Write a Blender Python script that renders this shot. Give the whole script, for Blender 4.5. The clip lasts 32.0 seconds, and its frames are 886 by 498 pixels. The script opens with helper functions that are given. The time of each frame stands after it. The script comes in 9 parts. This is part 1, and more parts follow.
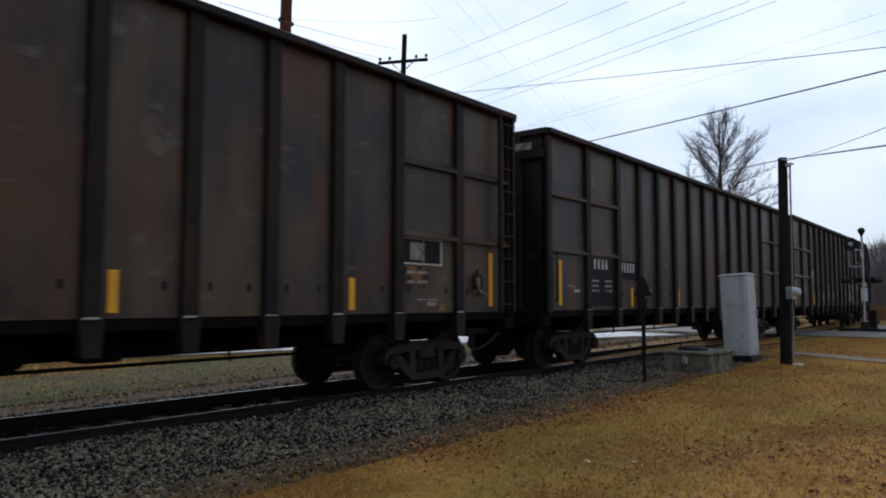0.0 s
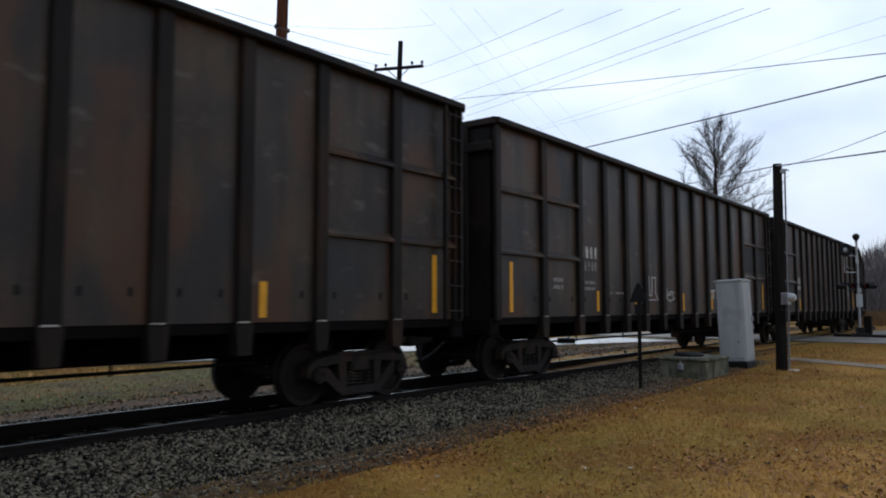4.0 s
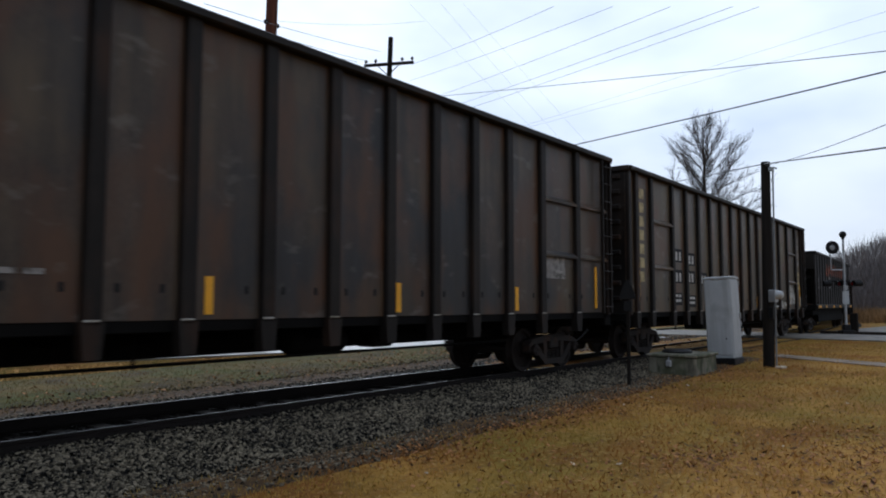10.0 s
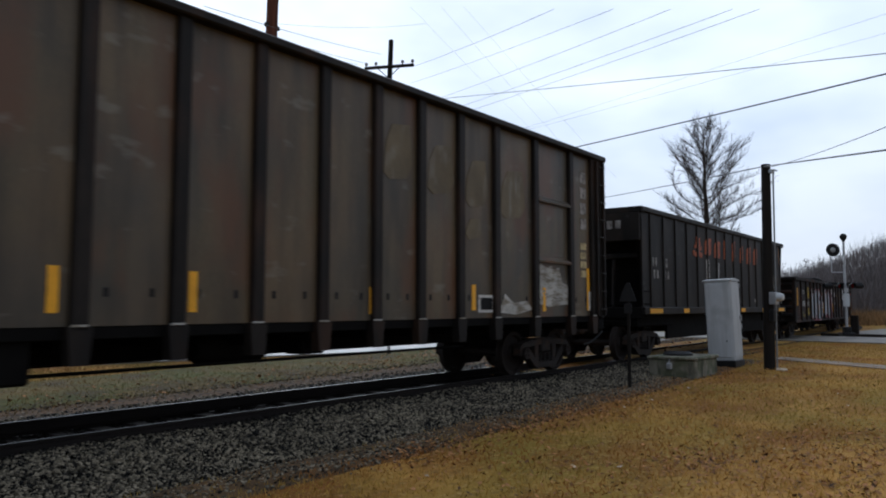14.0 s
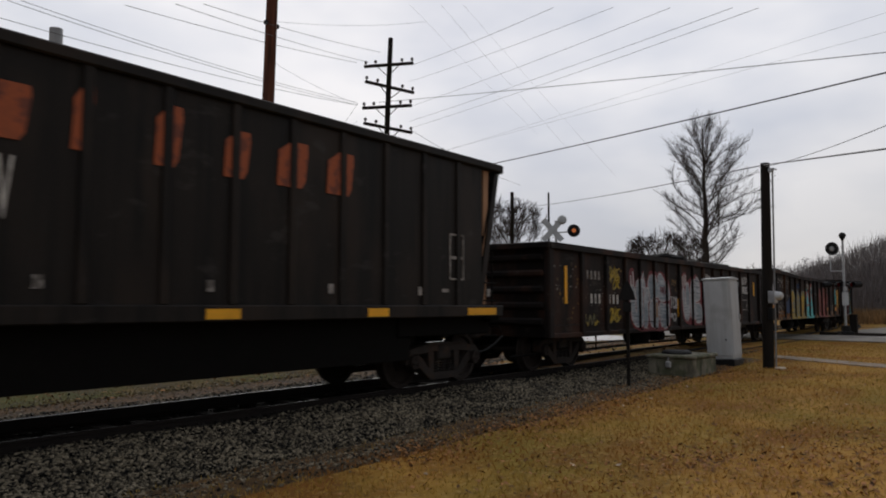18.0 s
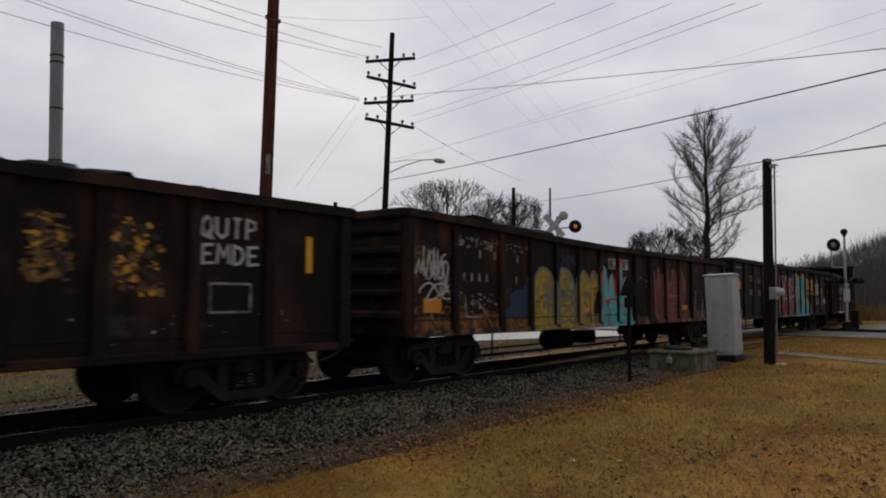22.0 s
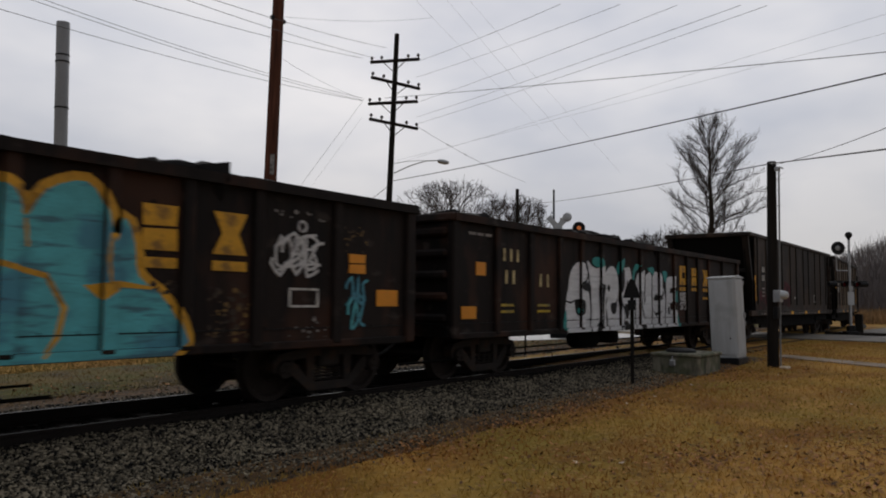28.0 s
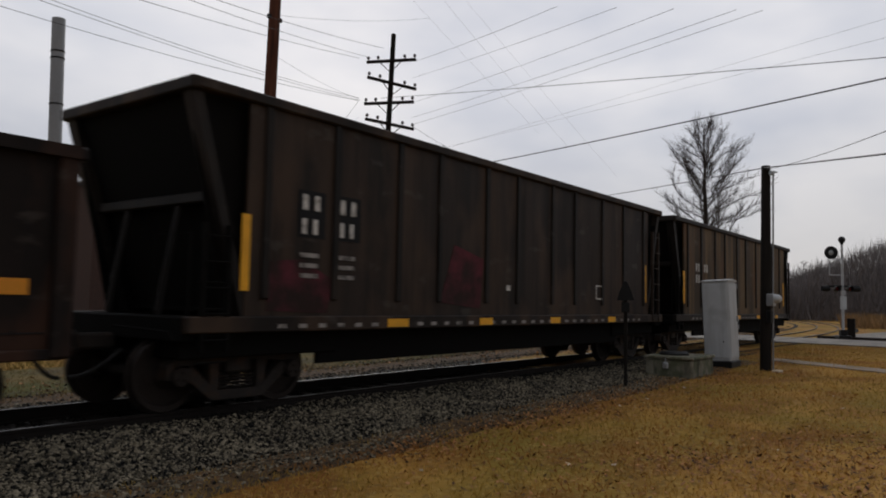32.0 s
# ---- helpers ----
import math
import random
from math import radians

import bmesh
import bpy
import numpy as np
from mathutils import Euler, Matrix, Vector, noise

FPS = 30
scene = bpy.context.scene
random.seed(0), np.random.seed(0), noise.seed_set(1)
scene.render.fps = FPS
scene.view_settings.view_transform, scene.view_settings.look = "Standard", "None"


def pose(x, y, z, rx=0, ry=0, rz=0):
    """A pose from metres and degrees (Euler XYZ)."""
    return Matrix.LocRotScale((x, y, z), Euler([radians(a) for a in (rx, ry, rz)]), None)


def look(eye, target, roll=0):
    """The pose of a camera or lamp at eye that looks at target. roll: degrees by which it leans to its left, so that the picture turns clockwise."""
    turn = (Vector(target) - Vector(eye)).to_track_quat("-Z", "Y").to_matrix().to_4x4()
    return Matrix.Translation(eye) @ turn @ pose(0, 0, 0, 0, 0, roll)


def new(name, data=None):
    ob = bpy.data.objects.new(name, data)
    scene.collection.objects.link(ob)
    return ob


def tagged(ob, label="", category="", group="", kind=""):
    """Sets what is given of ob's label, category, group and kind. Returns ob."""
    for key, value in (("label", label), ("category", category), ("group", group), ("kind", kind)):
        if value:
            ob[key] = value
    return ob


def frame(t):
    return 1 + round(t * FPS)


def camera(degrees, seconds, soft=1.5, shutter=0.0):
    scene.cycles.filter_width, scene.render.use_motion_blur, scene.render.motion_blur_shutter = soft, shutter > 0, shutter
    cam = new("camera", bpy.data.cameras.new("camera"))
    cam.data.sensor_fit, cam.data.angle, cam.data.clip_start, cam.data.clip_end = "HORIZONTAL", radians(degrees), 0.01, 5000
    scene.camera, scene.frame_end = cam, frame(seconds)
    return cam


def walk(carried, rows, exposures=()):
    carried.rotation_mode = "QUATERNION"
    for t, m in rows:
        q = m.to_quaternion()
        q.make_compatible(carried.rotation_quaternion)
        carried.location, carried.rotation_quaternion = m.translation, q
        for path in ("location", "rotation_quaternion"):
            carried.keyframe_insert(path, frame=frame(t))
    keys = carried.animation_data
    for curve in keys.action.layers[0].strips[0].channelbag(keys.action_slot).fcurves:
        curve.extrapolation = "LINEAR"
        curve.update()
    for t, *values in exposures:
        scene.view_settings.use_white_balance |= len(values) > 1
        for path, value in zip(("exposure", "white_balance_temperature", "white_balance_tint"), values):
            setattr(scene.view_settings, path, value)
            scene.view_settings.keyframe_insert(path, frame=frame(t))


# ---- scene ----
# Camera: held at one place, 1.4 m above the rail, shaking a little in the hand.
cam = camera(61.4, 32.0, soft=1.9, shutter=0.35)
EYE = (0.0, 0.0, 1.43)
ROWS = [
    (0.0, 93.99, -0.06, -51.75),
    (0.5, 93.88, -0.02, -51.69),
    (1.0, 94.02, -0.13, -51.86),
    (1.5, 94.09, -0.12, -51.92),
    (2.0, 94.30, -0.11, -51.98),
    (2.5, 94.30, -0.04, -51.92),
    (3.0, 94.16, -0.12, -51.92),
    (3.5, 94.26, -0.04, -52.04),
    (5.5, 94.91, 0.09, -51.94),
    (6.0, 94.38, 0.11, -51.96),
    (6.5, 94.03, 0.14, -51.88),
    (7.0, 94.02, 0.10, -52.07),
    (7.5, 93.99, 0.09, -52.26),
    (8.0, 94.10, -0.01, -52.53),
    (8.5, 94.31, -0.19, -52.75),
    (9.0, 94.12, -0.12, -52.82),
    (9.5, 94.22, -0.03, -52.84),
    (10.0, 94.21, -0.07, -52.85),
    (10.5, 93.84, -0.01, -52.74),
    (11.0, 94.01, 0.05, -52.69),
    (11.5, 94.05, -0.03, -52.76),
    (12.0, 93.99, -0.01, -52.81),
    (12.5, 93.88, -0.01, -52.79),
    (13.0, 94.03, -0.05, -52.70),
    (13.5, 94.22, -0.00, -52.76),
    (14.0, 94.40, -0.05, -52.82),
    (14.5, 94.12, 0.03, -52.85),
    (15.0, 93.86, 0.00, -52.89),
    (15.5, 94.02, 0.12, -52.94),
    (17.5, 94.39, -0.04, -53.05),
    (18.0, 94.27, -0.12, -52.88),
    (18.5, 94.12, -0.21, -52.82),
    (19.0, 94.10, -0.23, -52.77),
    (19.5, 94.17, -0.15, -52.86),
    (20.0, 94.13, -0.20, -53.00),
    (20.5, 94.26, -0.27, -52.99),
    (21.0, 94.11, -0.24, -52.95),
    (21.5, 94.00, -0.29, -52.93),
    (22.0, 93.92, -0.25, -52.79),
    (22.5, 93.85, -0.27, -52.59),
    (23.0, 93.77, -0.34, -52.65),
    (23.5, 93.84, -0.38, -52.84),
    (24.0, 93.76, -0.16, -52.47),
    (24.5, 93.60, -0.13, -52.59),
    (25.0, 93.50, -0.29, -52.77),
    (25.5, 93.28, -0.38, -52.66),
    (27.5, 93.91, -0.51, -52.54),
    (28.0, 93.99, -0.59, -52.55),
    (28.5, 94.02, -0.61, -52.74),
    (29.0, 93.92, -0.64, -52.82),
    (29.5, 93.92, -0.74, -52.79),
    (30.0, 93.90, -0.78, -52.75),
    (30.5, 93.97, -0.88, -52.71),
    (31.0, 93.88, -0.63, -52.73),
    (31.5, 94.05, -0.98, -52.89),
    (32.0, 94.05, -1.12, -53.00),
]
EXPOSURES = [(0.0, 0.32, 5680, 8), (15.3, 0.32, 5680, 8), (17.3, -0.03, 6600, 11), (19.0, -0.05, 6650, 12), (20.5, -0.23, 6650, 12), (28.5, -0.22, 6650, 12), (32.0, -0.15, 6650, 12)]
walk(cam, [(t, pose(*EYE, rx, ry, rz)) for t, rx, ry, rz in ROWS], EXPOSURES)

# How far the train has rolled, in metres, at each second.
ROLLED = [(0, -0.01), (1, 5.10), (2, 10.33), (3, 15.77), (3.5, 18.48), (5.5, 29.16), (6, 31.81), (7, 37.11), (8, 42.55), (9, 48.23), (10, 53.69), (11, 59.08), (12, 64.50), (13, 69.88), (14, 75.32), (15, 80.77), (15.5, 83.45), (17.5, 94.46), (18, 97.30), (19, 102.94), (20, 108.53), (21, 114.20), (22, 119.79), (23, 125.41), (24, 131.06), (25, 136.72), (25.5, 139.54), (27.5, 150.92), (28, 153.80), (29, 159.53), (30, 165.32), (31, 171.09), (32, 176.77)]

# ---- world and light: an overcast winter day, with the sun behind thin cloud ahead ----
SUN_BEARING, SUN_HEIGHT = radians(53), radians(27)
SUN_WAY = Vector((math.sin(SUN_BEARING) * math.cos(SUN_HEIGHT), math.cos(SUN_BEARING) * math.cos(SUN_HEIGHT), math.sin(SUN_HEIGHT)))
world = bpy.data.worlds.new("world")
scene.world = world
world.use_nodes = True
wn, wl = world.node_tree.nodes, world.node_tree.links
wbg = wn["Background"]
sky = wn.new("ShaderNodeTexSky")
sky.sky_type, sky.sun_disc = "NISHITA", False
sky.sun_elevation, sky.sun_rotation = SUN_HEIGHT, SUN_BEARING
coord = wn.new("ShaderNodeTexCoord")
cloud_map = wn.new("ShaderNodeMapping")
cloud_map.inputs["Scale"].default_value = (1.7, 1.7, 4.0)
cloud = wn.new("ShaderNodeTexNoise")
cloud.inputs["Scale"].default_value, cloud.inputs["Detail"].default_value, cloud.inputs["Roughness"].default_value = 1.9, 4.0, 0.45
ramp = wn.new("ShaderNodeValToRGB")
ramp.color_ramp.elements[0].position, ramp.color_ramp.elements[0].color = 0.36, (0.60, 0.645, 0.735, 1)
ramp.color_ramp.elements[1].position, ramp.color_ramp.elements[1].color = 0.66, (0.88, 0.89, 0.92, 1)
wl.new(coord.outputs["Generated"], cloud_map.inputs["Vector"])
wl.new(cloud_map.outputs["Vector"], cloud.inputs["Vector"])
wl.new(cloud.outputs["Fac"], ramp.inputs["Fac"])
# the cloud is thinner and brighter round the hidden sun
toward = wn.new("ShaderNodeVectorMath")
toward.operation = "DOT_PRODUCT"
toward.inputs[1].default_value = SUN_WAY
wl.new(coord.outputs["Generated"], toward.inputs[0])
glow = wn.new("ShaderNodeMapRange")
glow.interpolation_type = "SMOOTHSTEP"
glow.inputs["From Min"].default_value, glow.inputs["From Max"].default_value = 0.25, 1.0
glow.inputs["To Min"].default_value, glow.inputs["To Max"].default_value = 0.74, 1.42
wl.new(toward.outputs["Value"], glow.inputs["Value"])
lit_cloud = wn.new("ShaderNodeVectorMath")
lit_cloud.operation = "SCALE"
wl.new(ramp.outputs["Color"], lit_cloud.inputs[0])
# and thicker, greyer towards the horizon
height = wn.new("ShaderNodeSeparateXYZ")
wl.new(coord.outputs["Generated"], height.inputs[0])
low_cloud = wn.new("ShaderNodeMapRange")
low_cloud.interpolation_type = "SMOOTHSTEP"
low_cloud.inputs["From Min"].default_value, low_cloud.inputs["From Max"].default_value = 0.0, 0.33
low_cloud.inputs["To Min"].default_value, low_cloud.inputs["To Max"].default_value = 0.72, 1.0
wl.new(height.outputs["Z"], low_cloud.inputs["Value"])
thick = wn.new("ShaderNodeMath")
thick.operation = "MULTIPLY"
wl.new(glow.outputs[0], thick.inputs[0])
wl.new(low_cloud.outputs[0], thick.inputs[1])
wl.new(thick.outputs[0], lit_cloud.inputs[3])
dim = wn.new("ShaderNodeVectorMath")
dim.operation = "SCALE"
dim.inputs[3].default_value = 0.1
wl.new(sky.outputs["Color"], dim.inputs[0])
mixer = wn.new("ShaderNodeMix")
mixer.data_type, mixer.blend_type = "RGBA", "MIX"
mixer.inputs[0].default_value = 0.94
wl.new(dim.outputs[0], mixer.inputs[6])
wl.new(lit_cloud.outputs[0], mixer.inputs[7])
wl.new(mixer.outputs[2], wbg.inputs["Color"])
wbg.inputs["Strength"].default_value = 0.755

sun = new("sun", bpy.data.lights.new("sun", "SUN"))
sun.data.energy, sun.data.angle, sun.data.color = 0.5, radians(35), (1.0, 0.97, 0.93)
sun.matrix_world = look(SUN_WAY * 80, (0, 0, 0))

# ---- materials ----
def mat(name, base, rough=0.7, metal=0.0, vary=0.25, scale=6.0, fine=60.0, bump=0.2, spots=None, spot_at=0.62, spot_scale=2.0,
        stretch=(1, 1, 1), island=0.0, rnd=0.0, spec=0.5, emit=0.0, layers=()):
    """A surface with colour varied at two sizes, a second colour in patches, and a fine relief."""
    m = bpy.data.materials.new(name)
    m.use_nodes = True
    n, l = m.node_tree.nodes, m.node_tree.links
    b = n["Principled BSDF"]
    b.inputs["Metallic"].default_value = metal
    b.inputs["Specular IOR Level"].default_value = spec
    tc = n.new("ShaderNodeTexCoord")
    mp = n.new("ShaderNodeMapping")
    mp.inputs["Scale"].default_value = stretch
    l.new(tc.outputs["Object"], mp.inputs["Vector"])

    def tex(s, detail=4.0):
        t = n.new("ShaderNodeTexNoise")
        t.inputs["Scale"].default_value, t.inputs["Detail"].default_value = s, detail
        l.new(mp.outputs["Vector"], t.inputs["Vector"])
        return t.outputs["Fac"]

    def math_node(op, a, c):
        q = n.new("ShaderNodeMath")
        q.operation = op
        for k, v in enumerate((a, c)):
            if isinstance(v, (int, float)):
                q.inputs[k].default_value = v
            else:
                l.new(v, q.inputs[k])
        return q.outputs[0]

    coarse, grain = tex(scale), tex(fine, 2.0)
    total = math_node("ADD", math_node("MULTIPLY", coarse, 1.4), math_node("MULTIPLY", grain, 0.6))
    if island:
        g = n.new("ShaderNodeNewGeometry")
        total = math_node("ADD", total, math_node("MULTIPLY", math_node("SUBTRACT", g.outputs["Random Per Island"], 0.5), island))
    if rnd:
        g = n.new("ShaderNodeObjectInfo")
        total = math_node("ADD", total, math_node("MULTIPLY", math_node("SUBTRACT", g.outputs["Random"], 0.5), rnd))
    cr = n.new("ShaderNodeMapRange")
    cr.inputs["From Min"].default_value, cr.inputs["From Max"].default_value = 0.6, 1.4
    cr.inputs["To Min"].default_value, cr.inputs["To Max"].default_value = 1 - vary, 1 + vary
    cr.clamp = False
    l.new(total, cr.inputs["Value"])
    col = n.new("ShaderNodeVectorMath")
    col.operation = "SCALE"
    col.inputs[0].default_value = base
    l.new(cr.outputs[0], col.inputs[3])
    out = col.outputs[0]
    if spots:
        st = tex(spot_scale, 6.0)
        sr = n.new("ShaderNodeMapRange")
        sr.inputs["From Min"].default_value, sr.inputs["From Max"].default_value = spot_at - 0.06, spot_at + 0.06
        l.new(st, sr.inputs["Value"])
        mx = n.new("ShaderNodeMix")
        mx.data_type = "RGBA"
        l.new(sr.outputs[0], mx.inputs[0])
        l.new(out, mx.inputs[6])
        mx.inputs[7].default_value = (*spots, 1)
        out = mx.outputs[2]
    # further stains: colour, size, stretch, how rare, how soft, how strong; each object has its own
    for tint, size, pull, at, soft, amount in layers:
        info = n.new("ShaderNodeObjectInfo")
        shift = n.new("ShaderNodeVectorMath")
        shift.operation = "SCALE"
        shift.inputs[0].default_value = (37.0, 11.0, 23.0)
        l.new(info.outputs["Random"], shift.inputs[3])
        mq = n.new("ShaderNodeMapping")
        mq.inputs["Scale"].default_value = pull
        l.new(tc.outputs["Object"], mq.inputs["Vector"])
        l.new(shift.outputs[0], mq.inputs["Location"])
        ln = n.new("ShaderNodeTexNoise")
        ln.inputs["Scale"].default_value, ln.inputs["Detail"].default_value = size, 5.0
        l.new(mq.outputs["Vector"], ln.inputs["Vector"])
        lr = n.new("ShaderNodeMapRange")
        lr.inputs["From Min"].default_value, lr.inputs["From Max"].default_value = at - soft, at + soft
        lr.inputs["To Max"].default_value = amount
        l.new(ln.outputs["Fac"], lr.inputs["Value"])
        lm = n.new("ShaderNodeMix")
        lm.data_type = "RGBA"
        l.new(lr.outputs[0], lm.inputs[0])
        l.new(out, lm.inputs[6])
        lm.inputs[7].default_value = (*tint, 1)
        out = lm.outputs[2]
    l.new(out, b.inputs["Base Color"])
    rr = n.new("ShaderNodeMapRange")
    rr.inputs["To Min"].default_value, rr.inputs["To Max"].default_value = max(0.03, rough - 0.15), min(1.0, rough + 0.15)
    l.new(coarse, rr.inputs["Value"])
    l.new(rr.outputs[0], b.inputs["Roughness"])
    if bump:
        bp = n.new("ShaderNodeBump")
        bp.inputs["Strength"].default_value, bp.inputs["Distance"].default_value = bump, 0.01
        l.new(total, bp.inputs["Height"])
        l.new(bp.outputs[0], b.inputs["Normal"])
    if emit:
        b.inputs["Emission Color"].default_value = (*base, 1)
        b.inputs["Emission Strength"].default_value = emit
    return m


M_GRASS = mat("dead_lawn", (0.40, 0.215, 0.050), 0.95, vary=0.4, scale=0.5, fine=30, bump=0.7, spec=0.08, layers=[((0.20, 0.150, 0.024), 0.35, (1, 1, 1), 0.52, 0.10, 0.8), ((0.21, 0.080, 0.020), 0.5, (1, 1.4, 1), 0.55, 0.07, 0.85), ((0.13, 0.075, 0.026), 7.0, (1, 1, 1), 0.58, 0.08, 0.5), ((0.44, 0.29, 0.10), 15.0, (1, 1, 1), 0.60, 0.05, 0.6)])
M_BLADE = mat("dry_grass_blades", (0.465, 0.268, 0.068), 0.9, vary=0.40, scale=0.4, fine=9, bump=0, island=0.7, spec=0.08, layers=[((0.30, 0.225, 0.046), 0.35, (1, 1, 1), 0.52, 0.10, 0.75), ((0.33, 0.135, 0.036), 0.5, (1, 1.4, 1), 0.55, 0.07, 0.8)])
M_VERGE = mat("thin_green_brown_verge", (0.132, 0.095, 0.036), 0.95, vary=0.45, scale=0.6, fine=30, bump=0.7, spec=0.08, layers=[((0.085, 0.098, 0.030), 0.5, (1, 1, 1), 0.52, 0.10, 0.8), ((0.075, 0.060, 0.040), 1.1, (1, 1, 1), 0.56, 0.08, 0.8), ((0.23, 0.15, 0.06), 6.0, (1, 1, 1), 0.60, 0.06, 0.6)])
M_VERGEBLADE = mat("thin_verge_blades", (0.195, 0.140, 0.048), 0.9, vary=0.4, scale=0.5, fine=9, bump=0, island=0.8, spec=0.08, layers=[((0.115, 0.130, 0.040), 0.5, (1, 1, 1), 0.52, 0.10, 0.8), ((0.21, 0.10, 0.034), 0.45, (1, 1, 1), 0.56, 0.08, 0.7)])
M_LEAF = mat("fallen_leaves", (0.27, 0.130, 0.052), 0.8, vary=0.55, scale=3, fine=30, bump=0.1, island=1.2, spec=0.2)
M_LEAFPALE = mat("pale_fallen_leaves", (0.55, 0.45, 0.33), 0.7, vary=0.4, scale=3, fine=30, bump=0.1, island=0.8, spec=0.3)
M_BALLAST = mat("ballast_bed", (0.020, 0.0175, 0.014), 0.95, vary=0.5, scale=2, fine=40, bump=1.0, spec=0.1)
M_STONE = mat("ballast_stone", (0.116, 0.098, 0.068), 0.8, vary=0.70, scale=1.2, fine=60, bump=0.2, island=1.7, spec=0.25)
M_DIRT = mat("bare_soil", (0.105, 0.066, 0.034), 0.95, vary=0.5, scale=2.5, fine=40, bump=0.7, spec=0.1, layers=[((0.15, 0.085, 0.04), 2.2, (1, 1, 1), 0.55, 0.08, 0.8), ((0.03, 0.024, 0.018), 9.0, (1, 1, 1), 0.55, 0.06, 0.8)])
M_ROAD = mat("wet_asphalt", (0.13, 0.126, 0.12), 0.40, vary=0.3, scale=0.6, fine=80, bump=0.1, spec=0.55)
M_CROSSING = mat("gritty_crossing_surface", (0.20, 0.18, 0.15), 0.7, vary=0.35, scale=0.5, fine=40, bump=0.3, spec=0.3, layers=[((0.09, 0.08, 0.07), 0.8, (1, 1, 1), 0.52, 0.10, 0.7), ((0.28, 0.24, 0.19), 2.5, (1, 1, 1), 0.58, 0.08, 0.6)])
M_WALK = mat("concrete_walk", (0.29, 0.232, 0.175), 0.8, vary=0.3, scale=1.5, fine=60, bump=0.2, spec=0.2, layers=[((0.13, 0.09, 0.05), 1.6, (1, 1, 1), 0.57, 0.08, 0.7)])
M_CONC = mat("weathered_concrete", (0.20, 0.185, 0.140), 0.85, vary=0.4, scale=4, fine=70, bump=0.4, spots=(0.11, 0.115, 0.072), spot_at=0.52, spot_scale=3, spec=0.2, layers=[((0.04, 0.045, 0.03), 3.0, (2, 2, 0.4), 0.58, 0.08, 0.7)])
M_RAIL = mat("rail_steel", (0.018, 0.014, 0.012), 0.75, metal=0.2, vary=0.3, scale=4, fine=40, bump=0.1, spec=0.2)
M_RAILTOP = mat("worn_rail_head", (0.085, 0.08, 0.077), 0.4, metal=1.0, vary=0.25, scale=3, fine=50, bump=0.02)
# Oily stone, blackened further to carry the shadow beneath the train.
M_OILSHADE = mat("oil_blackened_stone", (0.014, 0.0125, 0.011), 0.85, vary=0.5, scale=2, fine=50, bump=0.2, island=1.2, spec=0.12)
M_TIE = mat("creosoted_timber", (0.020, 0.016, 0.013), 0.9, vary=0.4, scale=5, fine=60, bump=0.5, stretch=(6, 1, 6), spec=0.12)
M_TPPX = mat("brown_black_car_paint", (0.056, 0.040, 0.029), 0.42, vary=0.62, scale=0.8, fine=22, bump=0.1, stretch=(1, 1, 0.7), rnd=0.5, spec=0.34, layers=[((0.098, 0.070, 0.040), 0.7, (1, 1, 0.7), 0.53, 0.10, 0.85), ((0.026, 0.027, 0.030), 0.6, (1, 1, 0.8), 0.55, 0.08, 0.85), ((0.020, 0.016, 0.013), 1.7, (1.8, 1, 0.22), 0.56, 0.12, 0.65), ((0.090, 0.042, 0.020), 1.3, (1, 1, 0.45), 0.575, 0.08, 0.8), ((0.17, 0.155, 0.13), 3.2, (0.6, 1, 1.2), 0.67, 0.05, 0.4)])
# Rib paint with rust, darkened to hold the shading along the ribs.
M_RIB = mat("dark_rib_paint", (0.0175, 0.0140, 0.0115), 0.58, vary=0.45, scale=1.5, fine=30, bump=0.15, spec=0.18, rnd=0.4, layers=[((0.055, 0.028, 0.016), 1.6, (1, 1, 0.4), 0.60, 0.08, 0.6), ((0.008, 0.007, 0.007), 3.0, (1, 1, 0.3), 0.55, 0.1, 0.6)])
M_CSXT = mat("olive_brown_car_paint", (0.104, 0.078, 0.043), 0.42, vary=0.3, scale=0.7, fine=22, bump=0.08, stretch=(1, 1, 0.7), rnd=0.5, spec=0.4, layers=[((0.16, 0.100, 0.050), 0.7, (1, 1, 0.6), 0.55, 0.10, 0.6), ((0.048, 0.046, 0.040), 0.6, (1, 1, 0.8), 0.55, 0.12, 0.75), ((0.030, 0.024, 0.017), 1.6, (1.6, 1, 0.25), 0.55, 0.12, 0.65), ((0.12, 0.055, 0.026), 1.3, (1, 1, 0.45), 0.575, 0.08, 0.8), ((0.24, 0.22, 0.18), 3.2, (0.6, 1, 1.2), 0.67, 0.05, 0.4)])
M_BLACK = mat("black_car_paint", (0.0165, 0.0138, 0.0120), 0.55, vary=0.4, scale=1.2, fine=25, bump=0.12, stretch=(1.6, 1, 0.6), rnd=0.3, spec=0.16, layers=[((0.006, 0.006, 0.006), 2.4, (2.4, 1, 0.12), 0.55, 0.09, 0.75), ((0.030, 0.022, 0.017), 1.3, (1, 1, 0.45), 0.575, 0.08, 0.8), ((0.06, 0.056, 0.052), 3.2, (0.6, 1, 1.2), 0.67, 0.05, 0.4)])
M_GON = mat("rusty_black_gondola_paint", (0.0155, 0.0112, 0.0098), 0.62, vary=0.4, scale=1.2, fine=25, bump=0.2, stretch=(1.5, 1, 0.6), rnd=0.5, spec=0.13, layers=[((0.008, 0.007, 0.007), 2.4, (2.4, 1, 0.12), 0.55, 0.09, 0.75), ((0.058, 0.027, 0.017), 1.3, (1, 1, 0.45), 0.575, 0.08, 0.8), ((0.085, 0.07, 0.06), 3.2, (0.6, 1, 1.2), 0.67, 0.05, 0.4)])
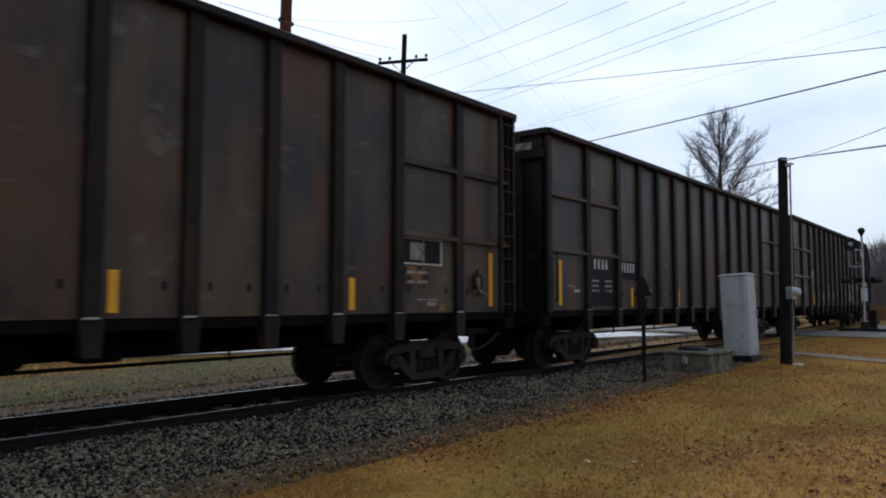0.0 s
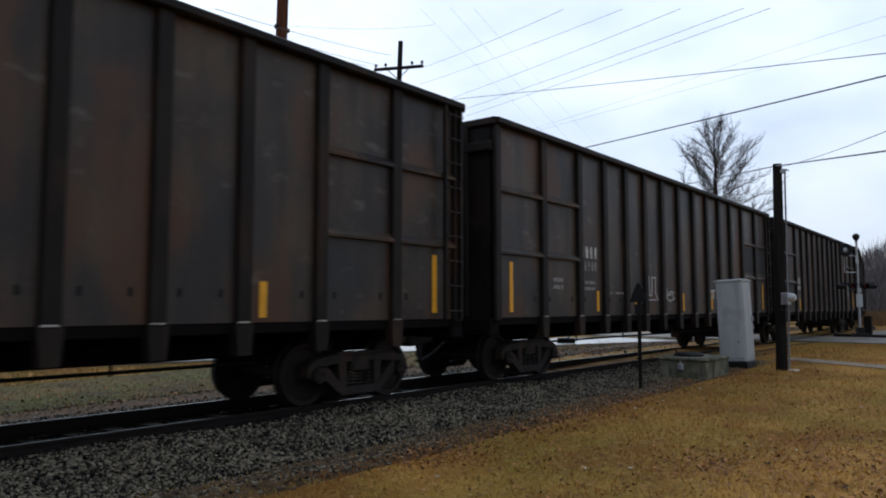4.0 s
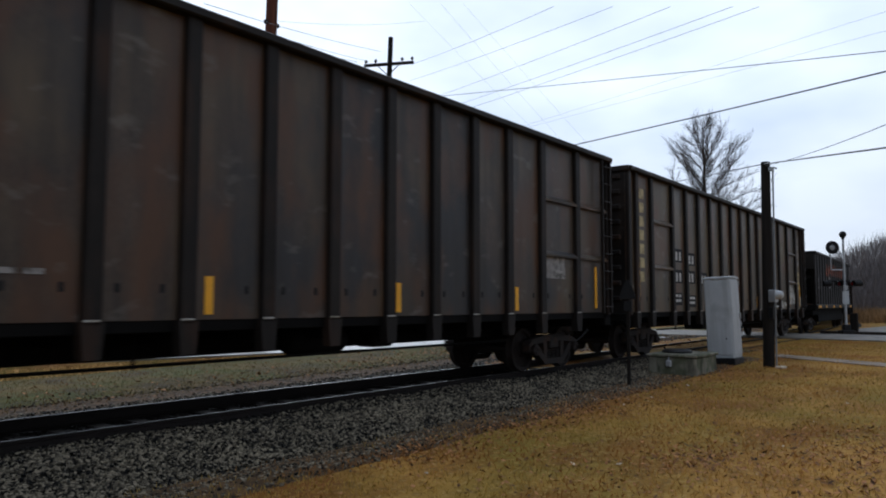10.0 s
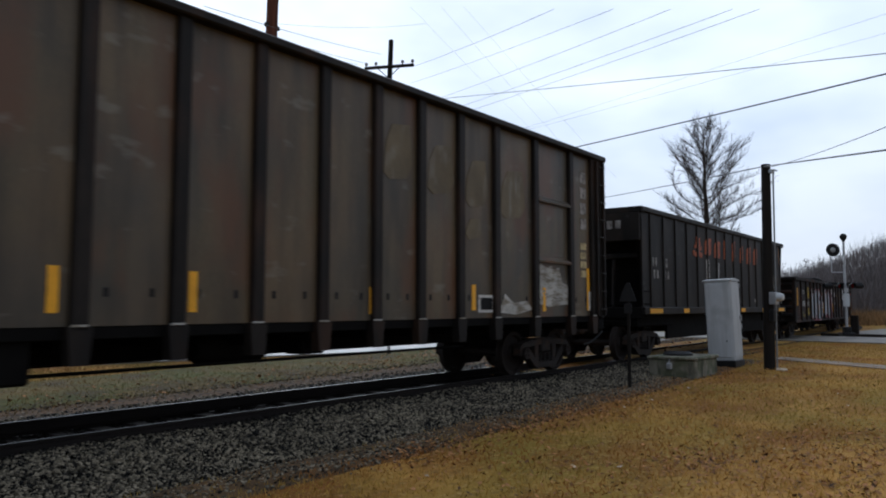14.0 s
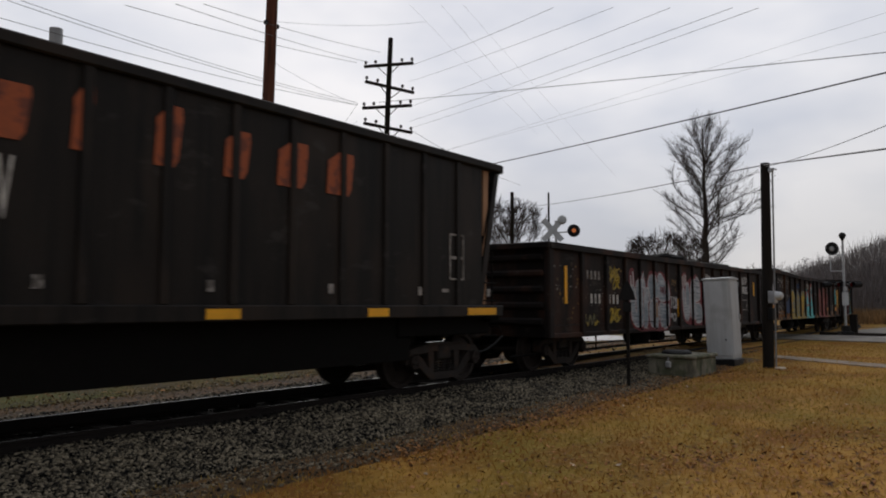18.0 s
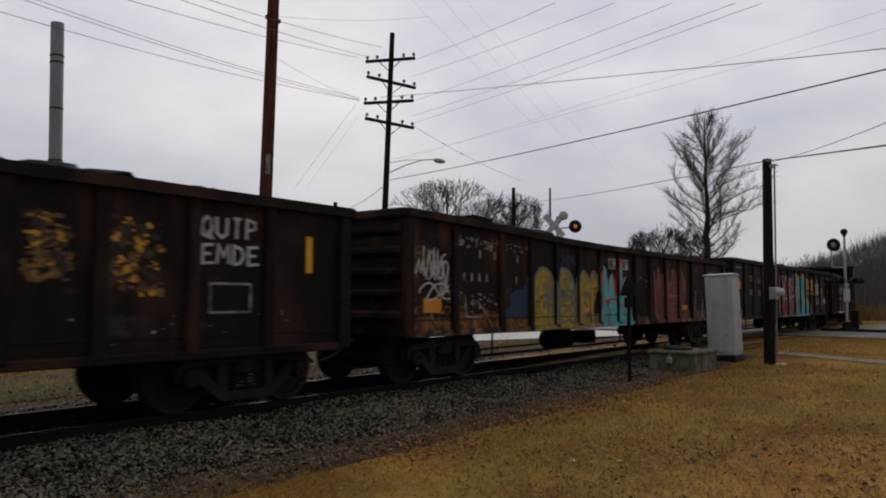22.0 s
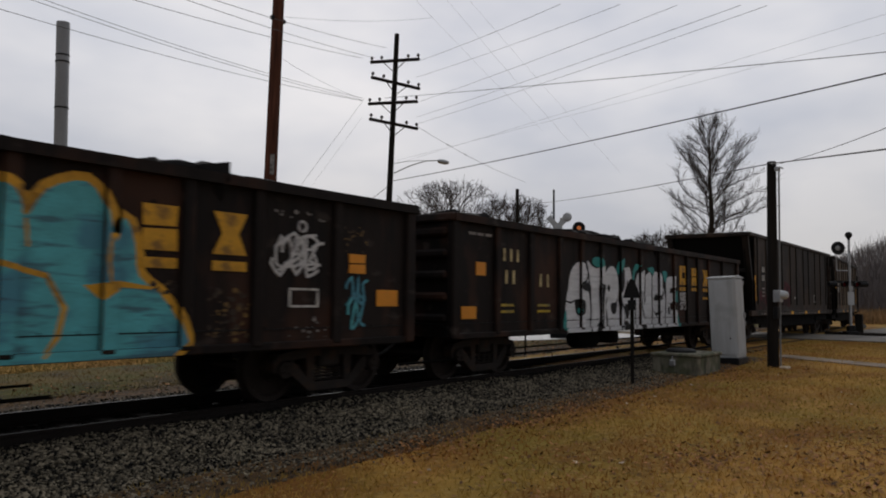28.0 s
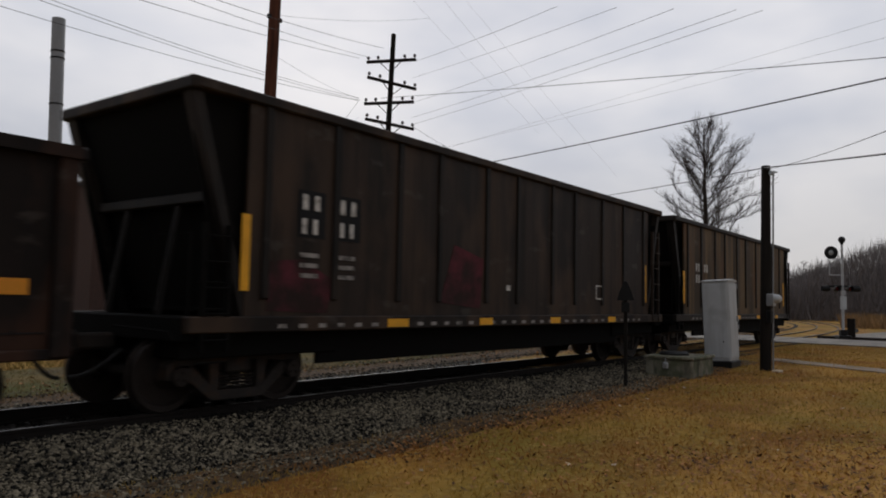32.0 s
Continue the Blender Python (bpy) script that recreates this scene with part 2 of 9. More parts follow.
M_RUSTGON = mat("rust_brown_gondola_paint", (0.0155, 0.0100, 0.0085), 0.65, vary=0.4, scale=1.2, fine=25, bump=0.25, stretch=(1.4, 1, 0.7), rnd=0.5, spec=0.13, layers=[((0.009, 0.007, 0.006), 2.4, (2.4, 1, 0.12), 0.55, 0.09, 0.75), ((0.075, 0.034, 0.017), 1.3, (1, 1, 0.45), 0.575, 0.08, 0.8), ((0.085, 0.07, 0.06), 3.2, (0.6, 1, 1.2), 0.67, 0.05, 0.4)])
M_BROWN = mat("dull_brown_hopper_paint", (0.0245, 0.0165, 0.0125), 0.62, vary=0.45, scale=1.0, fine=25, bump=0.15, stretch=(1.5, 1, 0.5), rnd=0.4, spec=0.2, layers=[((0.046, 0.029, 0.019), 0.9, (1.3, 1, 0.10), 0.53, 0.07, 0.85), ((0.009, 0.007, 0.006), 1.1, (1.5, 1, 0.08), 0.55, 0.06, 0.8), ((0.014, 0.011, 0.009), 2.4, (2.4, 1, 0.12), 0.55, 0.09, 0.75), ((0.062, 0.038, 0.024), 1.3, (1, 1, 0.45), 0.575, 0.08, 0.8), ((0.085, 0.075, 0.065), 3.2, (0.6, 1, 1.2), 0.67, 0.05, 0.4)])
M_TAN = mat("rusty_tan_hopper_paint", (0.105, 0.068, 0.033), 0.65, vary=0.4, scale=1.0, fine=25, bump=0.15, stretch=(1.5, 1, 0.6), rnd=0.6, spec=0.2, layers=[((0.15, 0.095, 0.042), 0.9, (1.3, 1, 0.10), 0.53, 0.07, 0.85), ((0.025, 0.018, 0.013), 1.1, (1.5, 1, 0.08), 0.55, 0.06, 0.8), ((0.022, 0.018, 0.014), 2.4, (2.4, 1, 0.12), 0.55, 0.09, 0.75), ((0.12, 0.062, 0.028), 1.3, (1, 1, 0.45), 0.575, 0.08, 0.8), ((0.15, 0.13, 0.10), 3.2, (0.6, 1, 1.2), 0.67, 0.05, 0.4)])
# Grimy underparts, taken to near-black with the deep shade below the cars.
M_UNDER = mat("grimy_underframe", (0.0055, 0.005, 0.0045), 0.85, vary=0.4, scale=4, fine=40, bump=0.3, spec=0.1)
M_TRUCK = mat("grimy_cast_steel", (0.029, 0.024, 0.021), 0.78, vary=0.45, scale=4, fine=40, bump=0.3, spots=(0.050, 0.030, 0.020), spot_at=0.58, spot_scale=5, spec=0.2)
M_WHEEL = mat("rolling_wheel_steel", (0.026, 0.020, 0.017), 0.65, metal=0.1, vary=0.3, scale=5, fine=40, bump=0.2, spec=0.16)
M_YELLOW = mat("yellow_reflective_tape", (0.85, 0.40, 0.008), 0.5, vary=0.15, scale=4, fine=30, bump=0.02, rnd=0.25)
M_WHITE = mat("worn_white_lettering", (0.58, 0.56, 0.52), 0.7, vary=0.3, scale=7, fine=30, bump=0.02, spots=(0.3, 0.28, 0.25), spot_at=0.6, spot_scale=8)
M_FADED = mat("faded_grey_lettering", (0.28, 0.26, 0.24), 0.7, vary=0.4, scale=7, fine=30, bump=0.02, spots=(0.1, 0.09, 0.08), spot_at=0.55, spot_scale=8)
M_ORANGE = mat("faded_orange_paint", (0.36, 0.078, 0.018), 0.65, vary=0.3, scale=5, fine=30, bump=0.02, spots=(0.16, 0.04, 0.02), spot_at=0.56, spot_scale=5)
M_PATCH = mat("black_repaint_patch", (0.011, 0.011, 0.012), 0.6, vary=0.25, scale=4, fine=30, bump=0.05, spec=0.14)
M_BLUEPATCH = mat("blue_grey_repaint_patch", (0.034, 0.033, 0.034), 0.6, vary=0.45, scale=4, fine=30, bump=0.05, spec=0.2)
M_SCRAP = mat("scrap_metal", (0.010, 0.009, 0.0085), 0.8, metal=0.1, vary=0.5, scale=3, fine=30, bump=0.3, island=0.8, spec=0.12)
M_WOODPOLE = mat("brown_pole_wood", (0.105, 0.040, 0.024), 0.88, vary=0.35, scale=3, fine=40, bump=0.4, stretch=(4, 4, 0.3), spec=0.15, layers=[((0.035, 0.016, 0.012), 2.0, (6, 6, 0.25), 0.55, 0.08, 0.8), ((0.17, 0.075, 0.045), 3.0, (5, 5, 0.2), 0.62, 0.06, 0.5)])
M_POLE = mat("dark_pole_wood", (0.017, 0.0145, 0.0125), 0.9, vary=0.4, scale=3, fine=40, bump=0.4, stretch=(4, 4, 0.3), spec=0.12)
M_CABINET = mat("galvanised_cabinet_paint", (0.50, 0.52, 0.53), 0.5, vary=0.10, scale=1.5, fine=50, bump=0.04, spots=(0.41, 0.425, 0.43), spot_at=0.58, spot_scale=1.5, layers=[((0.30, 0.30, 0.29), 2.0, (3, 3, 0.3), 0.60, 0.08, 0.4)])
M_GALV = mat("galvanised_steel", (0.42, 0.43, 0.44), 0.45, metal=0.7, vary=0.2, scale=5, fine=50, bump=0.05)
M_DARK = mat("black_enamel", (0.010, 0.010, 0.0105), 0.5, vary=0.25, scale=5, fine=40, bump=0.05, spec=0.2)
M_WIRE = mat("black_wire", (0.03, 0.03, 0.032), 0.6, vary=0.1, scale=5, fine=40, bump=0)
M_GLASSINS = mat("insulator_glaze", (0.06, 0.05, 0.05), 0.2, vary=0.2, scale=9, fine=60, bump=0)
M_STACK = mat("stack_steel", (0.24, 0.25, 0.26), 0.5, metal=0.5, vary=0.25, scale=0.6, fine=20, bump=0.1, stretch=(1, 1, 0.3))
M_BARK = mat("grey_bark", (0.045, 0.037, 0.031), 0.9, vary=0.4, scale=3, fine=30, bump=0.4, stretch=(3, 3, 0.6), spec=0.15)
M_TWIG = mat("bare_twigs", (0.042, 0.033, 0.028), 0.95, vary=0.4, scale=0.6, fine=5, bump=0, island=0.6, spec=0.1)
# Paler than the near twigs: distance haze is mixed into the colour.
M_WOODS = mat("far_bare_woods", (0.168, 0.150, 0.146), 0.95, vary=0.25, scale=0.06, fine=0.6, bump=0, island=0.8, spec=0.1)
M_BRICK = mat("dark_red_brick", (0.052, 0.028, 0.023), 0.85, vary=0.3, scale=3, fine=30, bump=0.3)
M_REED = mat("dry_brush", (0.25, 0.155, 0.075), 0.9, vary=0.4, scale=0.5, fine=6, bump=0, island=0.8, spec=0.1)
M_REDLENS = mat("red_signal_lens", (0.20, 0.01, 0.01), 0.25, vary=0.1, scale=9, fine=60, bump=0)
M_LIT = mat("lit_signal_lens", (1.0, 0.30, 0.10), 0.3, vary=0.05, scale=9, fine=60, bump=0, emit=0.3)
M_HOSE = mat("black_rubber", (0.018, 0.018, 0.018), 0.7, vary=0.2, scale=9, fine=60, bump=0.05)
M_TIMBER = mat("raw_timber_post", (0.36, 0.20, 0.11), 0.75, vary=0.3, scale=3, fine=40, bump=0.2, stretch=(3, 3, 0.4))

M_SILVER = mat("silver_spray_paint", (0.72, 0.73, 0.75), 0.5, vary=0.16, scale=3, fine=20, bump=0.03, spec=0.3, layers=[((0.50, 0.51, 0.53), 3.0, (0.35, 1, 5), 0.56, 0.08, 0.6), ((0.20, 0.20, 0.21), 4.0, (0.25, 1, 7), 0.66, 0.04, 0.6), ((0.70, 0.71, 0.73), 1.2, (2, 1, 0.6), 0.56, 0.08, 0.5)])
M_PALE = mat("patchy_white_spray_paint", (0.42, 0.44, 0.47), 0.6, vary=0.3, scale=4, fine=25, bump=0.03, spots=(0.20, 0.24, 0.27), spot_at=0.54, spot_scale=5.0, stretch=(0.5, 1, 5), layers=[((0.05, 0.06, 0.065), 5.0, (0.22, 1, 7), 0.60, 0.05, 0.75), ((0.15, 0.21, 0.24), 1.2, (1, 1, 1), 0.52, 0.1, 0.6)])
M_SPRAYWHITE = mat("white_spray_line", (0.56, 0.55, 0.54), 0.6, vary=0.25, scale=6, fine=30, bump=0.02, spots=(0.3, 0.28, 0.28), spot_at=0.6, spot_scale=6)
M_MAROON = mat("maroon_spray_paint", (0.15, 0.015, 0.024), 0.6, vary=0.3, scale=3, fine=25, bump=0.03, spots=(0.23, 0.020, 0.020), spot_at=0.58, spot_scale=2)
M_REDPAINT = mat("faded_red_spray_paint", (0.26, 0.052, 0.040), 0.65, vary=0.3, scale=3, fine=25, bump=0.03, stretch=(2, 1, 0.6), layers=[((0.11, 0.040, 0.026), 1.6, (1.2, 1, 0.8), 0.46, 0.10, 0.85), ((0.034, 0.018, 0.012), 3.6, (0.4, 1, 5), 0.58, 0.06, 0.7), ((0.36, 0.12, 0.10), 1.8, (1.5, 1, 0.5), 0.64, 0.06, 0.5)])
M_BRIGHTRED = mat("bright_red_spray_paint", (0.50, 0.045, 0.022), 0.6, vary=0.2, scale=3, fine=25, bump=0.03, layers=[((0.2, 0.03, 0.02), 1.8, (1, 1, 1), 0.58, 0.08, 0.6)])
M_CYAN = mat("turquoise_spray_paint", (0.11, 0.50, 0.50), 0.6, vary=0.15, scale=3, fine=25, bump=0.03, layers=[((0.06, 0.30, 0.33), 1.6, (1, 1, 1), 0.56, 0.09, 0.7), ((0.03, 0.10, 0.12), 4.0, (0.4, 1, 5), 0.68, 0.04, 0.5)])
M_SKYBLUE = mat("sky_blue_spray_paint", (0.085, 0.42, 0.46), 0.6, vary=0.25, scale=3, fine=25, bump=0.03, spots=(0.06, 0.25, 0.33), spot_at=0.55, spot_scale=1.6, stretch=(1, 1, 1.4), layers=[((0.04, 0.08, 0.12), 3.2, (0.5, 1, 3.5), 0.60, 0.06, 0.7)])
M_TEAL = mat("teal_spray_paint", (0.02, 0.27, 0.25), 0.6, vary=0.2, scale=3, fine=25, bump=0.03)
M_YELLOWPAINT = mat("mustard_spray_paint", (0.46, 0.31, 0.02), 0.65, vary=0.35, scale=3, fine=25, bump=0.03, spots=(0.25, 0.19, 0.04), spot_at=0.54, spot_scale=2.0, stretch=(1, 1, 2), layers=[((0.07, 0.11, 0.12), 1.3, (1, 1, 1.4), 0.60, 0.07, 0.7), ((0.04, 0.03, 0.015), 3.0, (0.5, 1, 4), 0.60, 0.06, 0.6)])
M_GOLD = mat("yellow_stencil_paint", (0.62, 0.31, 0.015), 0.6, vary=0.25, scale=4, fine=30, bump=0.02, spots=(0.26, 0.13, 0.02), spot_at=0.6, spot_scale=5)
M_BLUEPAINT = mat("dark_blue_spray_paint", (0.010, 0.032, 0.085), 0.65, vary=0.35, scale=3, fine=25, bump=0.03)
M_RUSTBAND = mat("orange_rust_stain", (0.19, 0.085, 0.030), 0.8, vary=0.45, scale=3, fine=25, bump=0.15, spots=(0.022, 0.014, 0.011), spot_at=0.50, spot_scale=3.4, layers=[((0.36, 0.25, 0.10), 3.0, (1, 1, 1), 0.62, 0.05, 0.6)])
M_RUSTBRIGHT = mat("bright_orange_rust", (0.34, 0.125, 0.030), 0.85, vary=0.45, scale=4, fine=30, bump=0.2, spec=0.1, layers=[((0.06, 0.028, 0.014), 5.0, (1, 1, 1), 0.50, 0.08, 0.85)])
M_PLATE = mat("orange_reflector_plate", (0.72, 0.27, 0.01), 0.5, vary=0.12, scale=4, fine=30, bump=0.02, rnd=0.2)

# ---- mesh helpers ----
class Geo:
    """A plain list of corners and faces."""

    def __init__(self):
        self.v, self.f = [], []

    def add(self, vs, fs):
        k = len(self.v)
        self.v += [tuple(p) for p in vs]
        self.f += [tuple(i + k for i in q) for q in fs]
        return self

    def box(self, x0, y0, z0, x1, y1, z1, c=0.0):
        if not c:
            vs = [(x, y, z) for z in (z0, z1) for y in (y0, y1) for x in (x0, x1)]
            return self.add(vs, [(0, 2, 3, 1), (4, 5, 7, 6), (0, 1, 5, 4), (2, 6, 7, 3), (0, 4, 6, 2), (1, 3, 7, 5)])
        c = min(c, (x1 - x0) / 2.1, (y1 - y0) / 2.1, (z1 - z0) / 2.1)
        ring = lambda d, z: [(x0 + d, y0, z), (x1 - d, y0, z), (x1, y0 + d, z), (x1, y1 - d, z), (x1 - d, y1, z), (x0 + d, y1, z), (x0, y1 - d, z), (x0, y0 + d, z)]
        inner = lambda z: [(x0 + c, y0 + c, z), (x1 - c, y0 + c, z), (x1 - c, y0 + c, z), (x1 - c, y1 - c, z), (x1 - c, y1 - c, z), (x0 + c, y1 - c, z), (x0 + c, y1 - c, z), (x0 + c, y0 + c, z)]
        vs = ring(c, z0 + c) + ring(c, z1 - c) + [(x0 + c, y0 + c, z0), (x1 - c, y0 + c, z0), (x1 - c, y1 - c, z0), (x0 + c, y1 - c, z0)] + [(x0 + c, y0 + c, z1), (x1 - c, y0 + c, z1), (x1 - c, y1 - c, z1), (x0 + c, y1 - c, z1)]
        fs = [(i, (i + 1) % 8, 8 + (i + 1) % 8, 8 + i) for i in range(8)]
        fs += [(16, 19, 18, 17), (20, 21, 22, 23)]
        for q in range(4):
            a, b = 2 * q, 2 * q + 1
            fs += [(a, 16 + q, 16 + (q + 1) % 4, b), (8 + a, 8 + b, 20 + (q + 1) % 4, 20 + q)]
            w = (b + 1) % 8
            fs += [(b, 16 + (q + 1) % 4, w), (8 + b, 8 + w, 20 + (q + 1) % 4)]
        return self.add(vs, fs)

    def rod(self, p, q, r0, r1=None, n=8, caps=True):
        r1 = r0 if r1 is None else r1
        p, q = Vector(p), Vector(q)
        d = (q - p).normalized()
        u = d.cross(Vector((0, 0, 1)) if abs(d.z) < 0.9 else Vector((1, 0, 0))).normalized()
        w = d.cross(u)
        vs = [c + (u * math.cos(t) + w * math.sin(t)) * r for c, r in ((p, r0), (q, r1)) for t in (2 * math.pi * i / n for i in range(n))]
        fs = [(i, (i + 1) % n, n + (i + 1) % n, n + i) for i in range(n)]
        if caps:
            fs += [tuple(range(n - 1, -1, -1)), tuple(range(n, 2 * n))]
        return self.add(vs, fs)

    def tube(self, pts, r, n=6):
        """One connected pipe along the points."""
        pts = [Vector(q) for q in pts]
        vs, last = [], None
        for i, q in enumerate(pts):
            d = (pts[min(i + 1, len(pts) - 1)] - pts[max(i - 1, 0)]).normalized()
            u = last - d * last.dot(d) if last else d.cross(Vector((0, 0, 1)) if abs(d.z) < 0.9 else Vector((1, 0, 0)))
            u = u.normalized()
            w, last = d.cross(u), u
            vs += [q + (u * math.cos(t) + w * math.sin(t)) * r for t in (2 * math.pi * k / n for k in range(n))]
        m = len(pts)
        fs = [(i * n + k, i * n + (k + 1) % n, (i + 1) * n + (k + 1) % n, (i + 1) * n + k) for i in range(m - 1) for k in range(n)]
        fs += [tuple(range(n - 1, -1, -1)), tuple(range((m - 1) * n, m * n))]
        return self.add(vs, fs)

    def spin(self, profile, axis="z", n=24, at=(0, 0, 0)):
        """Turn a profile of (radius, height) about an axis."""
        k = len(profile)
        vs = []
        for i in range(n):
            t = 2 * math.pi * i / n
            for r, h in profile:
                c, s = r * math.cos(t), r * math.sin(t)
                o = {"z": (c, s, h), "y": (c, h, -s), "x": (h, c, s)}[axis]
                vs.append((o[0] + at[0], o[1] + at[1], o[2] + at[2]))
        fs = [(i * k + j, ((i + 1) % n) * k + j, ((i + 1) % n) * k + j + 1, i * k + j + 1) for i in range(n) for j in range(k - 1)]
        return self.add(vs, fs)

    def prism(self, pts, y0, y1, flip=False):
        """A flat outline in x and z, thick from y0 to y1."""
        k = len(pts)
        vs = [(x, y0, z) for x, z in pts] + [(x, y1, z) for x, z in pts]
        fs = [tuple(range(k)), tuple(range(2 * k - 1, k - 1, -1))] + [(i, k + i, k + (i + 1) % k, (i + 1) % k) for i in range(k)]
        return self.add(vs, fs)

    def prism_x(self, pts, x0, x1):
        """A flat outline in y and z, thick from x0 to x1."""
        k = len(pts)
        vs = [(x0, y, z) for y, z in pts] + [(x1, y, z) for y, z in pts]
        fs = [tuple(range(k - 1, -1, -1)), tuple(range(k, 2 * k))] + [(i, (i + 1) % k, k + (i + 1) % k, k + i) for i in range(k)]
        return self.add(vs, fs)


def mesh_of(name, geo, material):
    me = bpy.data.meshes.new(name)
    me.from_pydata(geo.v, [], geo.f)
    me.validate()
    bm = bmesh.new()
    bm.from_mesh(me)
    if len(bm.faces) < 4000:
        bmesh.ops.recalc_face_normals(bm, faces=bm.faces)
    bm.to_mesh(me)
    bm.free()
    me.shade_smooth()
    me.set_sharp_from_angle(angle=radians(32))
    me.materials.append(material)
    return me


BODY_LIFT = 0.22      # the bodies ride this much higher on their trucks than their own zero
RUNNING_GEAR = ("truck", "coupler", "brake_hose", "uncoupling_lever", "centre_sill")


def part(name, geo, material, parent=None, label="", m=None):
    """One mesh object, under a thing or a part. geo may be a Geo or a mesh that is already made."""
    ob = new(name, mesh_of(name, geo, material) if isinstance(geo, Geo) else geo)
    if parent:
        ob.parent = parent
        if parent.get("category") == "freight car" and name not in RUNNING_GEAR:
            m = pose(0, 0, BODY_LIFT) @ (m or Matrix())
    if m is not None:
        ob.matrix_basis = m
    return tagged(ob, label)


def thing(name, label, category, m=None, group="", kind=""):
    ob = new(name)
    ob.empty_display_size = 0.2
    if m is not None:
        ob.matrix_basis = m
    return tagged(ob, label, category, group, kind)


def smooth(a, b, t):
    t = min(1.0, max(0.0, (t - a) / (b - a)))
    return t * t * (3 - 2 * t)

# ---- the plan: the track runs along x at y = 9.15 and bends away beyond the road ----
TRACK_Y, BEND_AT, BEND_R = 9.15, 40.0, 150.0


def track(s):
    """Place and heading of the track's middle, s metres along it."""
    if s <= BEND_AT:
        return s, TRACK_Y, 0.0
    a = (s - BEND_AT) / BEND_R
    return BEND_AT + BEND_R * math.sin(a), TRACK_Y + BEND_R * (1 - math.cos(a)), a


def beside(s, off, z):
    x, y, a = track(s)
    return x - math.sin(a) * off, y + math.cos(a) * off, z


def ground_z(x, y):
    return -0.30 + 0.24 * smooth(3, 30, x)


def sweep(geo, stations, profile):
    """Run an outline of (offset, height) along the track; heights may be functions of the place."""
    k = len(profile)
    vs = []
    for s in stations:
        for off, h in profile:
            p = beside(s, off, 0)
            vs.append((p[0], p[1], h(p[0], p[1]) if callable(h) else h))
    fs = [(i * k + j, (i + 1) * k + j, (i + 1) * k + j + 1, i * k + j + 1) for i in range(len(stations) - 1) for j in range(k - 1)]
    geo.add(vs, fs)


# the ground: one sheet to the horizon, finer near the camera
def ground_sheet():
    xs = [-3000, -900, -300, -120, -60] + [-30 + 1.0 * i for i in range(91)] + [70, 85, 110, 150, 220, 400, 900, 3000]
    ys = [-3000, -900, -300, -100, -40] + [-15 + 1.0 * i for i in range(56)] + [50, 65, 90, 150, 300, 900, 3000]
    g = Geo()
    vs = [(x, y, ground_z(x, y) + (0.02 * noise.noise((x * 0.6, y * 0.6, 0)) if -2 < y < 60 and x < 60 else 0)) for y in ys for x in xs]
    n = len(xs)
    g.add(vs, [(j * n + i, j * n + i + 1, (j + 1) * n + i + 1, (j + 1) * n + i) for j in range(len(ys) - 1) for i in range(n - 1)])
    ob = part("ground", g, M_GRASS)
    tagged(ob, "mown lawn of yellow-brown winter grass beside the railway", "ground", kind="structure")


ground_sheet()
STATIONS = [-45 + 2.5 * i for i in range(34)] + [40 + 4 * i for i in range(60)]


NEAR_STATIONS = [s for s in STATIONS if s <= 22.5]
FAR_STATIONS = [s for s in STATIONS if s >= 22.5]


def far_verge():
    """The thin, greener strip of grass between the track and the street."""
    g = Geo()
    sweep(g, STATIONS[:40], [(3.9, lambda x, y: ground_z(x, y) - 0.03), (4.1, lambda x, y: ground_z(x, y) + 0.026), (6.0, lambda x, y: ground_z(x, y) + 0.028), (8.4, lambda x, y: ground_z(x, y) + 0.024), (8.8, lambda x, y: ground_z(x, y) - 0.03)])
    tagged(part("verge", g, M_VERGE), "thin green-brown winter grass between track and street", "verge", kind="structure")


def track_bed():
    """Wide shoulders near the camera, narrower ones past the cabinet."""
    low, lip = (lambda x, y: ground_z(x, y) - 0.05), (lambda x, y: ground_z(x, y) + 0.03)
    g = Geo()
    sweep(g, NEAR_STATIONS, [(-3.2, low), (-2.75, lip), (-1.75, -0.13), (-0.9, -0.1), (-0.8, -0.2), (1.7, -0.2), (2.8, lip), (3.4, low)])
    sweep(g, FAR_STATIONS, [(-2.3, low), (-1.95, lip), (-1.5, -0.1), (-0.9, -0.1), (-0.8, -0.2), (1.5, -0.2), (2.3, lip), (2.8, low)])
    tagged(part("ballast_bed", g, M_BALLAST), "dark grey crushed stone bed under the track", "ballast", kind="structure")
    g = Geo()
    sweep(g, NEAR_STATIONS, [(-3.75, lambda x, y: ground_z(x, y) - 0.012), (-3.35, lambda x, y: ground_z(x, y) + 0.018), (-2.85, lambda x, y: ground_z(x, y) + 0.034)])
    sweep(g, STATIONS[:40], [(2.6, lambda x, y: ground_z(x, y) + 0.034), (3.6, lambda x, y: ground_z(x, y) + 0.03), (4.3, lambda x, y: ground_z(x, y) - 0.01)])
    tagged(part("soil_margin", g, M_DIRT), "bare dark soil between the stones and the lawn", "soil", kind="structure")


track_bed()
far_verge()


